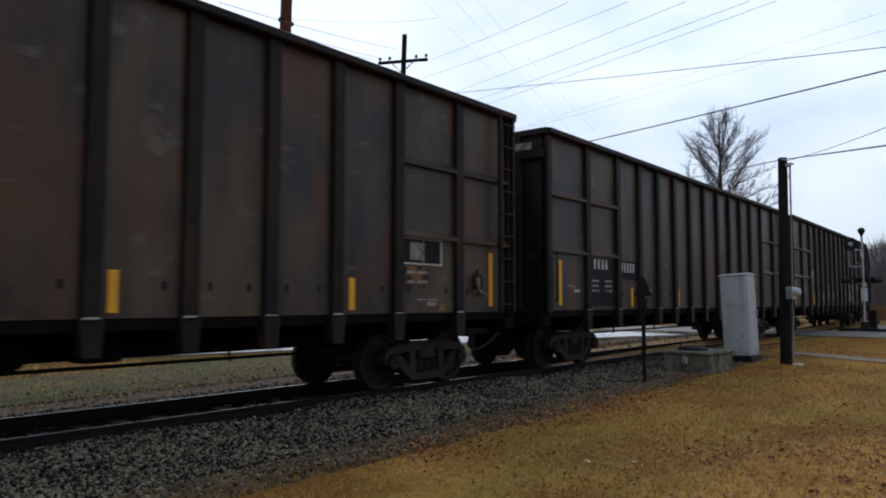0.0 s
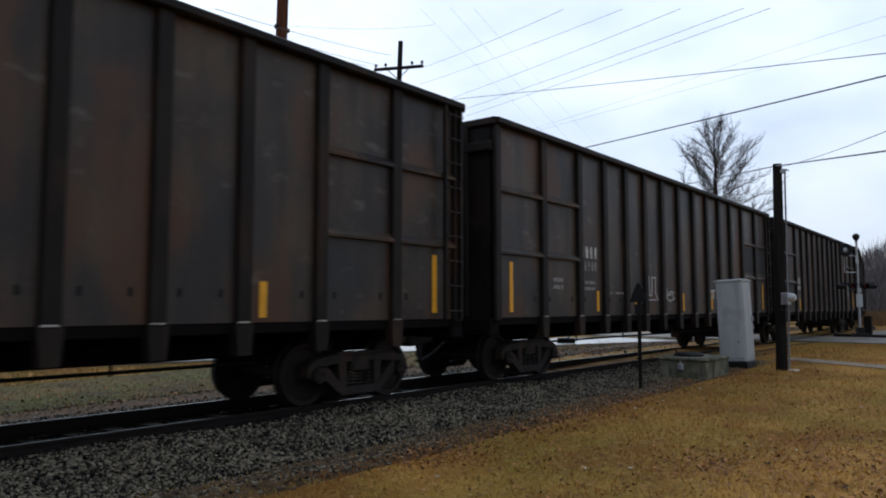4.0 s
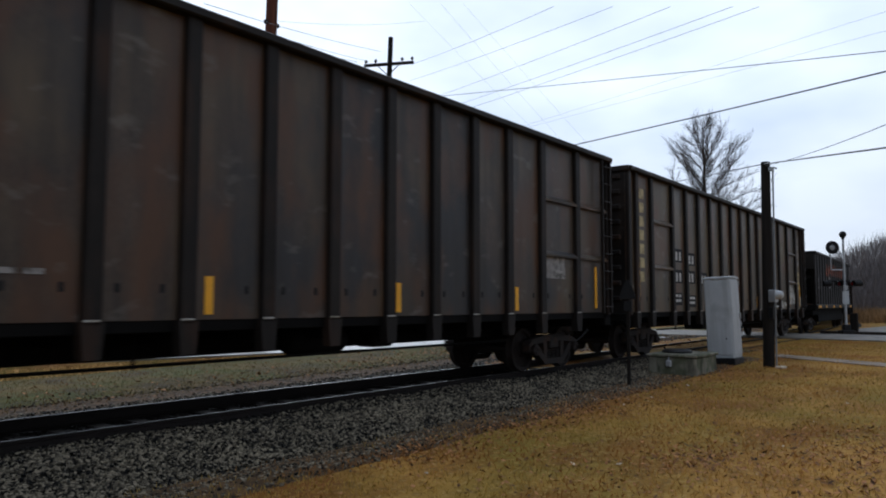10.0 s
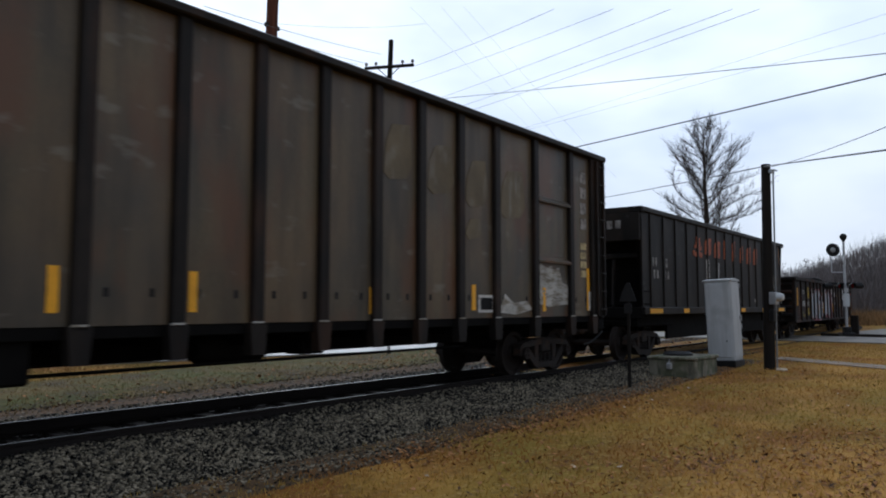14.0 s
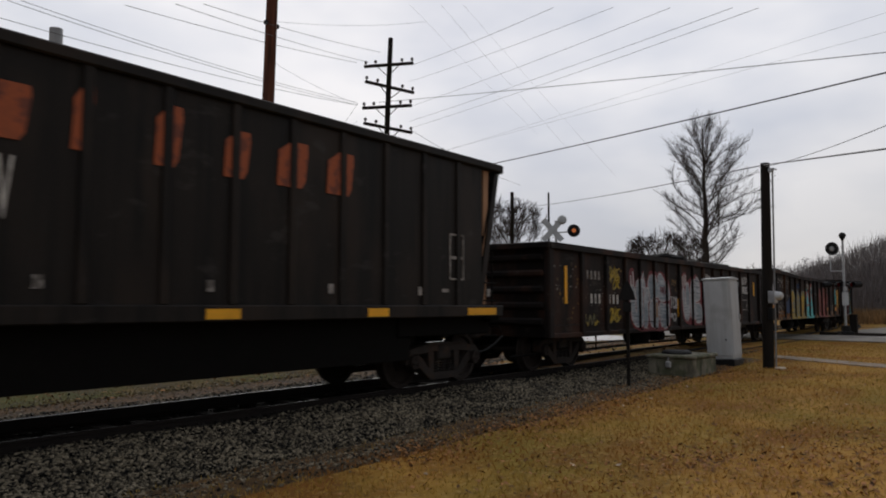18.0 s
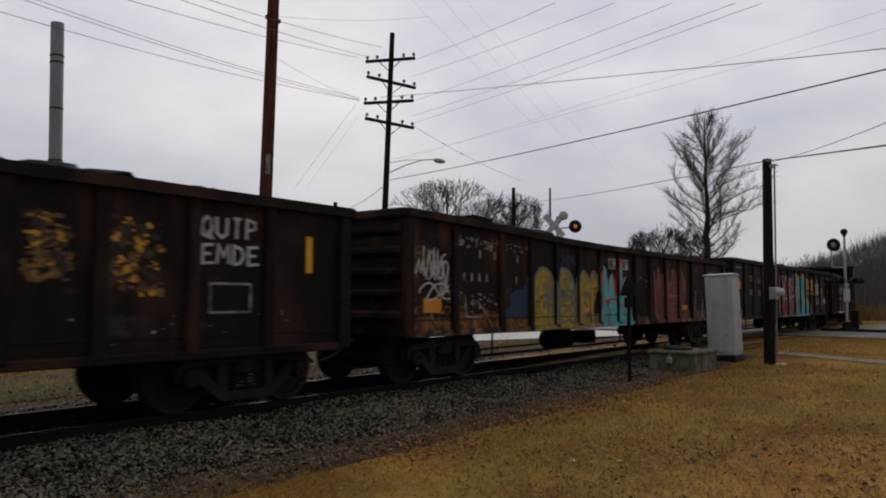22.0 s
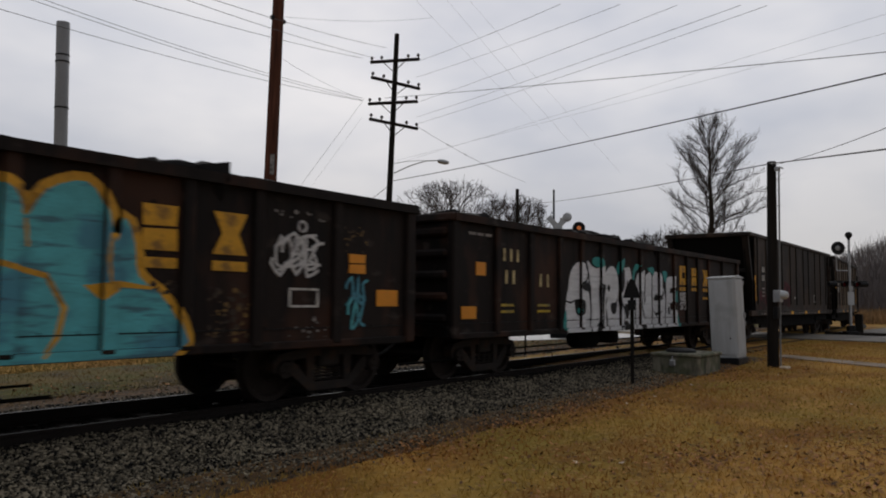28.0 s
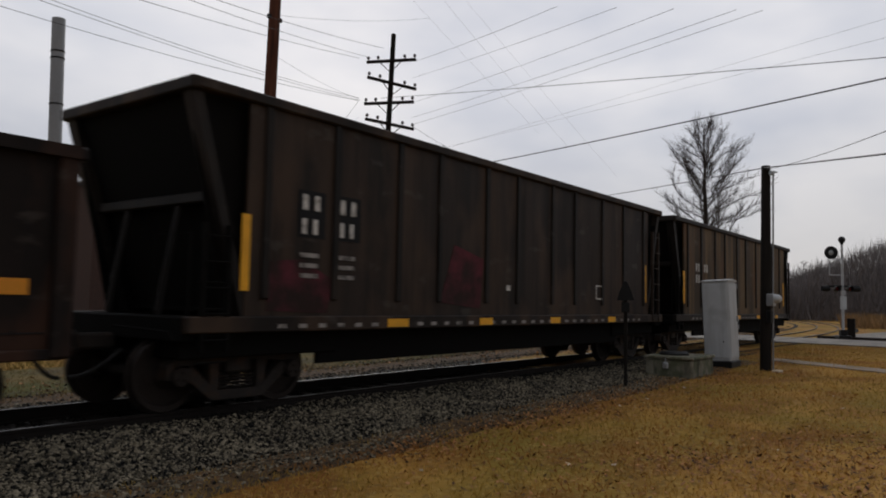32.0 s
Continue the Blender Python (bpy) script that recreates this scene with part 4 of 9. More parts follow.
def make_high_gondola(name, label, ribs, length, top, bottom, skin, rib_m, strips, end_bays, rib_w=0.21, ends_ribbed=False):
    """A tall-sided chip gondola with upright ribs. x runs from the front end (0) to the rear, shifted to the middle."""
    car = thing(name, label, "freight car", group="cars of the train")
    wheels = []
    h, y = length / 2, -1.55
    for s in (-1, 1):
        edges = sorted({0.0, length, *[r for r in ribs if 0 < r < length]})
        for a, b in zip(edges, edges[1:]):
            g = Geo().box(a - h, -0.02, 0, b - h, 0.02, top - bottom)
            ob = part("side_panel", g, skin, car, m=pose(0, s * (1.55 - 0.09), bottom))
        for r in ribs:
            r0, r1 = max(0, r - rib_w / 2), min(length, r + rib_w / 2)
            g = Geo().box(-(r1 - r0) / 2, -0.08, bottom - 0.06, (r1 - r0) / 2, 0.08, top - 0.06, 0.02)
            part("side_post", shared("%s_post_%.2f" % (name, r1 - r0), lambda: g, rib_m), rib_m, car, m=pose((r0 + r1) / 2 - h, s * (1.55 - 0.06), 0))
            if s < 0 and 0.4 < r < length - 0.4:
                # pale sliver: a painted glint of light on the foot of the post
                part("worn_edge", shared(name + "_worn", lambda: Geo().box(-0.09, -0.012, 0, 0.09, 0.0, 0.024, 0.004), M_SCRAPEGLINT), M_SCRAPEGLINT, car, m=pose(r - h - 0.02, s * 1.572, bottom - 0.005))
                for dx in (-0.3, 0.3):
                    part("drain_slot", shared("drain_slot", lambda: Geo().box(-0.028, -0.004, -0.05, 0.028, 0.006, 0.05, 0.002), M_DARK), M_DARK, car, m=pose(r + dx - h, -1.483, bottom + 0.36))
                trapezoid_foot(car, r - h, s * 1.52, bottom - 0.40, bottom - 0.005, 0.20, 0.27, rib_m, name + "_foot")
        part("top_chord", Geo().box(-h - 0.02, s * 1.55 - 0.1, top - 0.1, h + 0.02, s * 1.55 + 0.1, top + 0.02, 0.02), rib_m, car)
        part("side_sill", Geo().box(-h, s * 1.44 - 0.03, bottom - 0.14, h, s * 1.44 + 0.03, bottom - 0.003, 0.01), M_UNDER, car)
    for a, b, zs in end_bays:
        for z in zs:
            part("panel_stiffener", Geo().prism_x([(-1.46, z - 0.06), (-1.57, z - 0.055), (-1.575, z - 0.015), (-1.48, z + 0.075), (-1.46, z + 0.08)], a - h + 0.08, b - h - 0.08), skin, car)
    for s in (-1, 1):
        part("end_wall", Geo().box(min(s * h, s * (h - 0.04)), -1.5, bottom - 0.1, max(s * h, s * (h - 0.04)), 1.5, top - 0.05), M_BLACK, car)
        part("end_chord", Geo().box(min(s * (h + 0.08), s * (h - 0.06)), -1.6, top - 0.12, max(s * (h + 0.08), s * (h - 0.06)), 1.6, top + 0.02, 0.02), rib_m, car)
        part("end_sill", Geo().box(min(s * (h + 0.1), s * (h - 0.2)), -1.5, bottom - 0.32, max(s * (h + 0.1), s * (h - 0.2)), 1.5, bottom - 0.02, 0.02), M_UNDER, car)
        if ends_ribbed:
            for k in range(9):
                z = bottom + 0.35 + k * (top - bottom - 0.6) / 8
                part("end_corrugation", Geo().box(min(s * (h + 0.07), s * h), -1.35, z - 0.07, max(s * (h + 0.07), s * h), 1.35, z + 0.07, 0.03), rib_m, car)
        else:
            for yy in (-0.9, 0.0, 0.9):
                part("end_post", Geo().box(min(s * (h + 0.09), s * h), yy - 0.07, bottom, max(s * (h + 0.09), s * h), yy + 0.07, top - 0.1, 0.02), rib_m, car)
            part("end_beam", Geo().box(min(s * (h + 0.1), s * h), -1.5, top - 0.6, max(s * (h + 0.1), s * h), 1.5, top - 0.42, 0.02), rib_m, car)
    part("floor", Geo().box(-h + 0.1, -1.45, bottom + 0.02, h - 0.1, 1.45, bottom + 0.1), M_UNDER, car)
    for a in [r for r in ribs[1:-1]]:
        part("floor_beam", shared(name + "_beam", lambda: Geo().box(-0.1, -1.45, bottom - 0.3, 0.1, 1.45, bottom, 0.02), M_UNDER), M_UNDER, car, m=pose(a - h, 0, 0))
    for x, z0, z1 in strips:
        patch(car, "reflector_strip", x - h - 0.058, x - h + 0.058, z0, z1, -1.485, M_YELLOW, "yellow reflective strip")
    make_draft(car, h)
    for x in (-h + 1.95, h - 1.95):
        make_truck(car, x, wheels)
    return car, wheels, h


def brake_gear(car, x, z=0.62):
    """Air reservoir, valve and brake rods under the floor."""
    part("air_reservoir", Geo().spin([(0.001, -0.6), (0.16, -0.56), (0.22, -0.45), (0.22, 0.45), (0.16, 0.56), (0.001, 0.6)], "x", 16, (x, -0.85, z + 0.05)), M_UNDER, car)
    part("brake_valve", Geo().box(x + 1.1, -1.05, z - 0.1, x + 1.6, -0.65, z + 0.2, 0.04).box(x + 1.2, -1.1, z - 0.02, x + 1.5, -1.0, z + 0.12, 0.03), M_UNDER, car)
    part("brake_rod", Geo().rod((x - 5, -0.6, z - 0.08), (x + 5, -0.6, z - 0.05), 0.018, n=6), M_UNDER, car)
    part("brake_pipe", Geo().rod((x - 7, -1.05, z - 0.14), (x + 5, -1.05, z - 0.14), 0.024, n=6).rod((x - 3, -1.05, z - 0.18), (x - 3, -1.05, z + 0.3), 0.02, n=6).rod((x + 3, -1.05, z - 0.18), (x + 3, -1.05, z + 0.3), 0.02, n=6).rod((x - 5.5, -1.05, z - 0.18), (x - 5.5, -1.05, z + 0.3), 0.02, n=6), M_UNDER, car)


CARS = []          # (car, wheels, middle of the car at the start, half the truck spacing)
TPPX_RIBS = [0.08, 1.78, 3.32, 4.57, 5.74, 6.88, 8.06, 9.24, 10.45, 11.6, 12.76, 13.92, 15.2, 16.75, 18.32]
TPPX_BAYS = [(0.08, 1.78, (3.42, 2.26)), (1.78, 3.32, (3.42, 2.26)), (15.2, 16.75, (3.42, 2.26)), (16.75, 18.32, (3.42, 2.26))]
TPPX_STRIPS = [(0.62, 1.12, 2.07), (4.15, 1.08, 1.54), (7.2, 1.08, 1.54), (10.7, 1.08, 1.54), (14.25, 1.08, 1.54), (17.75, 1.12, 2.07)]


def chip_gondola(front, label, decorate, strips=TPPX_STRIPS):
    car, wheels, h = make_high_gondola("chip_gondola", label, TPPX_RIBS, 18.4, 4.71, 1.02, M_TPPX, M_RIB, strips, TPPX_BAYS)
    make_ladder(car, 18.1 - h, -1.57, 1.0, 4.6, 9)
    make_ladder(car, 0.25 - h, 1.62, 1.0, 4.6, 9)
    brake_gear(car, 0.3)
    decorate(car, h)
    CARS.append((car, wheels, front + h, h - 1.95))


YP = -1.485      # face of the sheet between the ribs


def deco_first(car, h):
    patch(car, "notice_board", 15.3 - h, 16.3 - h, 1.8, 2.2, YP, M_PATCH)
    stroke(car, [(15.3 - h, 1.8), (16.3 - h, 1.8), (16.3 - h, 2.2), (15.3 - h, 2.2), (15.3 - h, 1.8)], YP - 0.004, 0.026, M_WHITE, "pale frame of the board", name="board_frame")
    patch(car, "board_divider", 15.82 - h, 15.86 - h, 1.81, 2.19, YP, M_FADED, "pale divider of the board", 0.012)
    patch(car, "grey_mark", 15.52 - h, 15.8 - h, 1.86, 2.14, YP, M_FADED, "grey notice on the board", 0.012)
    patch(car, "brown_patch", 15.4 - h, 15.98 - h, 1.42, 1.76, YP, M_RUSTBAND, "orange-brown faded stencil patch")
    for k in range(2):
        bars(car, "orange_mark", 15.44 - h, 1.64 - 0.15 * k, 0.05, [0.2, 0.24], YP, M_FADED, label="pale worn stencil", proud=0.008)
    bars(car, "grey_mark", 15.7 - h, 1.22, 0.025, [0.2, 0.26], YP, M_FADED)
    bars(car, "grey_mark", 15.95 - h, 1.13, 0.07, [0.24], YP, M_FADED)
    bars(car, "brown_patch", 16.2 - h, 1.05, 0.12, [0.2, -0.1, 0.2], YP, M_RUSTBAND, 0.1, "orange-brown scuff")
    part("valve_handle", Geo().box(17.2 - h, -1.56, 1.42, 17.45 - h, -1.46, 1.7, 0.04).rod((17.3 - h, -1.55, 1.3), (17.25 - h, -1.55, 1.75), 0.03), M_RIB, car)
    part("valve_lever", Geo().tube([(17.24 - h, -1.57, 1.62), (17.22 - h, -1.6, 1.4), (17.36 - h, -1.6, 1.34), (17.5 - h, -1.58, 1.3)], 0.022, 8), M_FADED, car, "worn pale brake lever")


def deco_second(car, h):
    patch(car, "repaint_patch", 1.9 - h, 3.22 - h, 1.1, 2.15, YP, M_PATCH, "black patch behind the lettering")
    patch(car, "repaint_patch", 3.42 - h, 4.45 - h, 1.72, 2.17, YP, M_PATCH, "black patch behind the lettering")
    part("end_plate", Geo().box(-h - 0.11, -1.25, 4.3, -h - 0.095, -0.45, 4.45), M_FADED, car, "pale plate under the rim")
    patch(car, "white_mark", 1.22 - h, 1.46 - h, 1.40, 1.46, YP, M_WHITE, "small white tag")
    part("grab_rail", Geo().tube([(0.3 - h, -1.55, 1.2), (0.3 - h, -1.6, 1.25), (0.3 - h, -1.6, 2.15), (0.3 - h, -1.55, 2.2)], 0.018, 6).rod((0.05 - h, -1.58, 1.55), (0.3 - h, -1.6, 1.55), 0.014, n=6).rod((0.05 - h, -1.58, 2.05), (0.3 - h, -1.6, 2.05), 0.014, n=6), M_RIB, car)
    bars(car, "white_mark", 2.1 - h, 1.93, 0.22, [0.15] * 4, YP, M_WHITE, 0.04, "white stencilled marks", 0.012)
    bars(car, "white_mark", 3.5 - h, 1.9, 0.22, [0.13] * 5, YP, M_WHITE, 0.035, "white stencilled marks", 0.012)
    for k in range(3):
        bars(car, "grey_mark", 2.0 - h, 1.64 - 0.11 * k, 0.05, [0.36, -0.22, 0.36], YP, M_FADED, 0.04, "small faded stencils", 0.012)
    bars(car, "grey_mark", 0.95 - h, 1.5, 0.05, [0.28], YP, M_FADED)
    bars(car, "grey_mark", 4.7 - h, 1.46, 0.05, [0.2, 0.2, 0.16], YP, M_FADED)


def stroke(car, pts, y, w, material, label="", x0=0.0, z0=0.0, sx=1.0, sz=1.0, name="paint_stroke"):
    """A painted line: one flat mitred ribbon on the side of the car."""
    q = [Vector((x0 + sx * a, z0 + sz * b)) for a, b in pts]
    left, right = [], []
    for i, p in enumerate(q):
        d0 = (p - q[i - 1]).normalized() if i else (q[1] - p).normalized()
        d1 = (q[i + 1] - p).normalized() if i < len(q) - 1 else d0
        t = (d0 + d1)
        t = t.normalized() if t.length > 0.25 else Vector((-d0.y, d0.x))
        n = Vector((-t.y, t.x)) * w * 0.5 * min(1.6, 1 / max(0.5, abs(t.dot(d0))))
        left.append(p + n)
        right.append(p - n)
    g, k = Geo(), len(q)
    vs = [(v.x, yy, v.y) for yy in (y - 0.012, y + 0.008) for row in (left, right) for v in row]
    fs = [(i, i + 1, k + i + 1, k + i) for i in range(k - 1)] + [(2 * k + i, 3 * k + i, 3 * k + i + 1, 2 * k + i + 1) for i in range(k - 1)]
    fs += [(i, 2 * k + i, 2 * k + i + 1, i + 1) for i in range(k - 1)] + [(k + i, k + i + 1, 3 * k + i + 1, 3 * k + i) for i in range(k - 1)]
    fs += [(0, k, 3 * k, 2 * k), (k - 1, 3 * k - 1, 4 * k - 1, 2 * k - 1)]
    g.add(vs, fs)
    return part(name, g, material, car, label)


def deco_third(car, h):
    bars(car, "white_mark", 3.42 - h, 2.3, 0.26, [0.18, 0.18, 0.18, 0.18], YP, M_WHITE, 0.03, "worn white stencilled marks")
    bars(car, "grey_mark", 3.42 - h, 2.02, 0.2, [0.13] * 5, YP, M_FADED, 0.03, "faded stencilled marks")
    for k in range(2):
        bars(car, "grey_mark", 3.6 - h, 1.72 - 0.13 * k, 0.07, [0.5], YP, M_FADED)
        bars(car, "grey_mark", 2.2 - h, 1.74 - 0.15 * k, 0.08, [0.42], YP, M_FADED)
    bars(car, "grey_mark", 4.9 - h, 1.52, 0.05, [0.2, 0.2, 0.2], YP, M_FADED)
    tag = lambda pts, x, z, sx, sz: stroke(car, pts, YP, 0.04, M_WHITE, "white graffiti line", x - h, z, sx, sz)
    tag([(0, 1), (0.05, 0), (1, 0.0), (0.75, 0.3), (0.8, 1), (0.5, 1), (0.45, 0.2), (0.25, 0.2), (0.25, 1), (0, 1)], 6.98, 1.4, 0.78, 0.58)
    tag([(0, 1), (0.15, 0.6), (0.1, 0.2), (0.5, 0), (1, 0.2), (0.7, 0.5), (0.2, 0.4), (0.6, 0.7), (1, 0.6)], 8.3, 1.37, 0.6, 0.38)
    for pts in [[(11.76, 1.82), (11.84, 1.84), (11.85, 1.78), (11.78, 1.74), (11.75, 1.63), (11.79, 1.51), (11.92, 1.45)], [(11.79, 1.68), (12.41, 1.74)], [(12.01, 1.7), (12.05, 1.58), (11.99, 1.48)], [(12.17, 1.71), (12.21, 1.46)],
                [(12.73, 2.01), (12.91, 1.99), (13.34, 2.08), (13.59, 2.08), (13.57, 1.28), (12.93, 1.22), (12.82, 1.67), (12.73, 2.01)], [(13.01, 1.83), (13.22, 1.86), (13.21, 1.55), (13.0, 1.44)], [(12.95, 1.27), (13.55, 1.3)],
                [(13.72, 2.01), (14.72, 2.08), (14.63, 1.24), (14.48, 1.24), (14.49, 2.03)], [(13.72, 2.01), (13.87, 1.93), (13.82, 1.6), (13.72, 1.31), (14.01, 1.22)], [(14.18, 1.95), (14.24, 1.24)]]:
        stroke(car, [(a - h, b) for a, b in pts], YP, 0.055, M_WHITE, "white graffiti line")
    patch(car, "notice_board", 15.3 - h, 15.64 - h, 1.88, 2.16, YP, M_FADED, "faded pale notice")
    stroke(car, [(15.7 - h, 1.88), (16.15 - h, 1.88), (16.15 - h, 2.13), (15.7 - h, 2.13), (15.7 - h, 1.88)], YP, 0.024, M_WHITE, "white outlined data box")
    bars(car, "white_mark", 15.78 - h, 1.93, 0.08, [0.12, 0.12], YP, M_FADED, label="faded white data stencil", proud=0.012)
    for k in range(2):
        bars(car, "grey_mark", 15.38 - h, 1.74 - 0.12 * k, 0.05, [0.08, -0.06, 0.08], YP, M_FADED, label="small faded stencils")
    patch(car, "repaint_patch", 15.66 - h, 16.02 - h, 1.3, 1.42, YP, M_PATCH)
    bars(car, "grey_mark", 15.6 - h, 1.16, 0.025, [0.3, 0.2], YP, M_FADED)
    patch(car, "repaint_patch", 15.4 - h, 18.1 - h, 2.4, 3.3, YP, M_BLUEPATCH, "bluish repainted patch")


def deco_fourth(car, h):
    patch(car, "repaint_patch", 1.0 - h, 1.66 - h, 1.55, 2.15, YP, M_BLUEPATCH, "bluish repainted patch")
    patch(car, "repaint_patch", 1.95 - h, 3.2 - h, 1.6, 2.15, YP, M_BLUEPATCH, "bluish repainted patch")
    bars(car, "white_mark", 3.46 - h, 2.22, 0.25, [0.16] * 4, YP, M_WHITE, 0.035, "white stencilled marks")
    bars(car, "white_mark", 3.46 - h, 1.94, 0.18, [0.13] * 5, YP, M_WHITE, 0.03, "white stencilled marks")
    for k in range(2):
        bars(car, "grey_mark", 3.6 - h, 1.68 - 0.13 * k, 0.07, [0.42], YP, M_FADED)
        bars(car, "grey_mark", 2.3 - h, 1.62 - 0.13 * k, 0.07, [0.2, 0.2], YP, M_FADED)
    bars(car, "grey_mark", 4.8 - h, 1.5, 0.06, [0.2, 0.2], YP, M_FADED)
    patch(car, "notice_board", 15.4 - h, 16.25 - h, 1.75, 2.2, YP, M_FADED, "pale notice board")


chip_gondola(11.75 - 18.4, "tall brown-black chip gondola with upright ribs and orange stencils", deco_first)
chip_gondola(13.02, "tall brown-black chip gondola with black lettering patches", deco_second)
chip_gondola(32.48, "tall brown-black chip gondola with white line graffiti", deco_third, [(0.62, 1.12, 2.07), (4.25, 1.12, 1.58), (6.34, 1.11, 1.6), (9.63, 1.1, 1.6), (12.06, 1.14, 1.66), (14.46, 1.12, 1.62), (17.73, 1.12, 2.07)])
chip_gondola(51.95, "tall grimy chip gondola with bluish repainted panels", deco_fourth)

OLIVE_RIBS = [0.08, 0.55, 1.58, 3.15, 4.28, 5.41, 6.55, 7.7, 8.84, 9.98, 11.12, 12.23, 13.3, 14.4, 15.55, 17.0, 18.53, 19.6, 20.02]


def olive_gondola(front):
    strips = [(0.77, 1.3, 2.28), (1.76, 1.14, 1.6), (4.46, 1.15, 1.62), (7.44, 1.14, 1.62), (9.06, 1.14, 1.62), (12.17, 1.1, 1.5), (14.85, 1.14, 1.6), (17.4, 1.11, 1.6), (19.42, 1.12, 2.08)]
    bays = [(1.58, 3.15, (3.46, 2.22)), (17.0, 18.53, (3.42, 2.17))]
    car, wheels, h = make_high_gondola("chip_gondola", "tall olive-brown chip gondola with white stencils and scuffs", OLIVE_RIBS, 20.1, 4.72, 1.0, M_CSXT, M_RIB, strips, bays, 0.185, True)
    make_ladder(car, 19.85 - h, -1.57, 1.0, 4.6, 9, 0.34)
    brake_gear(car, 0.0)
    part("equipment_box", Geo().box(6.0 - h, -1.4, 0.42, 7.3 - h, -0.8, 0.9, 0.03), M_UNDER, car)
    for x, z, ws in [(3.4, 2.48, (0.22, 0.22)), (4.5, 2.42, (0.22, 0.22)), (3.4, 1.87, (0.22, 0.22)), (4.5, 1.88, (0.18, 0.22)), (5.62, 1.86, (0.22, 0.22))]:
        patch(car, "repaint_patch", x - 0.06 - h, x + 0.62 - h, z - 0.05, z + 0.34, YP, M_PATCH, "black patch behind the lettering")
        bars(car, "white_mark", x + 0.02 - h, z, 0.25, ws, YP, M_WHITE, 0.06, "white stencilled marks", 0.012)
    for x, z in [(3.42, 1.42), (4.6, 1.36)]:
        patch(car, "repaint_patch", x - 0.06 - h, x + 0.55 - h, z - 0.24, z + 0.12, YP, M_PATCH)
        for k in range(2):
            bars(car, "white_mark", x - h, z - 0.14 * k, 0.07, [0.2, 0.18], YP, M_WHITE, 0.05, "small white stencils", 0.012)
    # tall vertical weathered lettering boards at both ends
    for x, z0, z1, mt in [(1.0, 1.8, 4.36, M_CREAM), (19.2, 1.87, 2.7, M_CREAM), (19.2, 2.95, 4.36, M_FADED)]:
        n = 7 if z1 - z0 > 2 else 4
        for k in range(n):
            a = z0 + (z1 - z0) * k / n
            patch(car, "faded_mark", x - 0.14 - h, x + 0.14 - h, a, a + (z1 - z0) / n * 0.72, YP, mt, "tall weathered lettering", 0.006)
    return car, wheels, h


def olive_details(car, h):
    rng = random.Random(9)
    poly = lambda pts, m, label, lift: part("scrape", Geo().prism([(x - h, z) for x, z in pts], YP - lift, YP + 0.01), m, car, label)
    poly([(17.12, 1.28), (17.6, 1.2), (18.42, 1.26), (18.44, 1.66), (18.2, 1.72), (18.05, 1.98), (17.5, 2.02), (17.2, 2.1), (17.1, 1.7)], M_SCRAPEGLINT, "big pale scraped patch", 0.003)
    poly([(15.68, 1.1), (16.3, 1.05), (16.9, 1.15), (16.7, 1.32), (16.2, 1.28), (15.9, 1.45)], M_SCRAPEGLINT, "pale scraped patch", 0.003)
    for x0, z0, w, t in [(12.4, 3.2, 0.7, 0.95), (13.5, 3.1, 0.75, 0.9), (14.6, 3.0, 0.7, 0.9), (14.6, 2.4, 0.5, 0.4), (15.75, 2.9, 0.9, 1.0)]:
        poly([(x0, z0 + 0.1), (x0 + 0.2 * w, z0), (x0 + 0.8 * w, z0 + 0.06), (x0 + w, z0 + 0.3 * t), (x0 + 0.9 * w, z0 + t), (x0 + 0.3 * w, z0 + 0.94 * t), (x0 + 0.05, z0 + 0.6 * t)], M_GHOST, "ghost of old lettering", 0.003)
    for k in range(16):
        x, z, w = rng.uniform(17.15, 18.0), rng.uniform(1.3, 2.1), rng.uniform(0.15, 0.4)
        t, a = rng.uniform(0.015, 0.05), rng.uniform(-0.3, 0.3)
        poly([(x, z), (x + w * 0.5, z - t * 0.4 + a * w * 0.5), (x + w, z + a * w), (x + w * 0.6, z + t + a * w * 0.6)], M_SCRAPEGLINT, "pale scratch", 0.005 + 0.0004 * k)
    patch(car, "notice_board", 15.0 - h, 15.5 - h, 1.1, 1.42, YP, M_WHITE, "small white data plate")
    patch(car, "repaint_patch", 15.06 - h, 15.44 - h, 1.15, 1.37, YP, M_PATCH, "", 0.007)
    part("letter_mark", Geo().prism([(0.12, 1.12), (0.2, 1.12), (0.2, 1.45), (0.28, 1.25), (0.34, 1.25), (0.42, 1.45), (0.42, 1.12), (0.5, 1.12), (0.5, 1.55), (0.4, 1.55), (0.31, 1.35), (0.22, 1.55), (0.12, 1.55)], YP - 0.012, YP + 0.01), M_WHITE, car, "white painted letter", pose(19.4 - h - 0.1, 0, 0))


_car, _wheels, _h = olive_gondola(71.49)
olive_details(_car, _h)
CARS.append((_car, _wheels, 71.49 + _h, _h - 1.95))


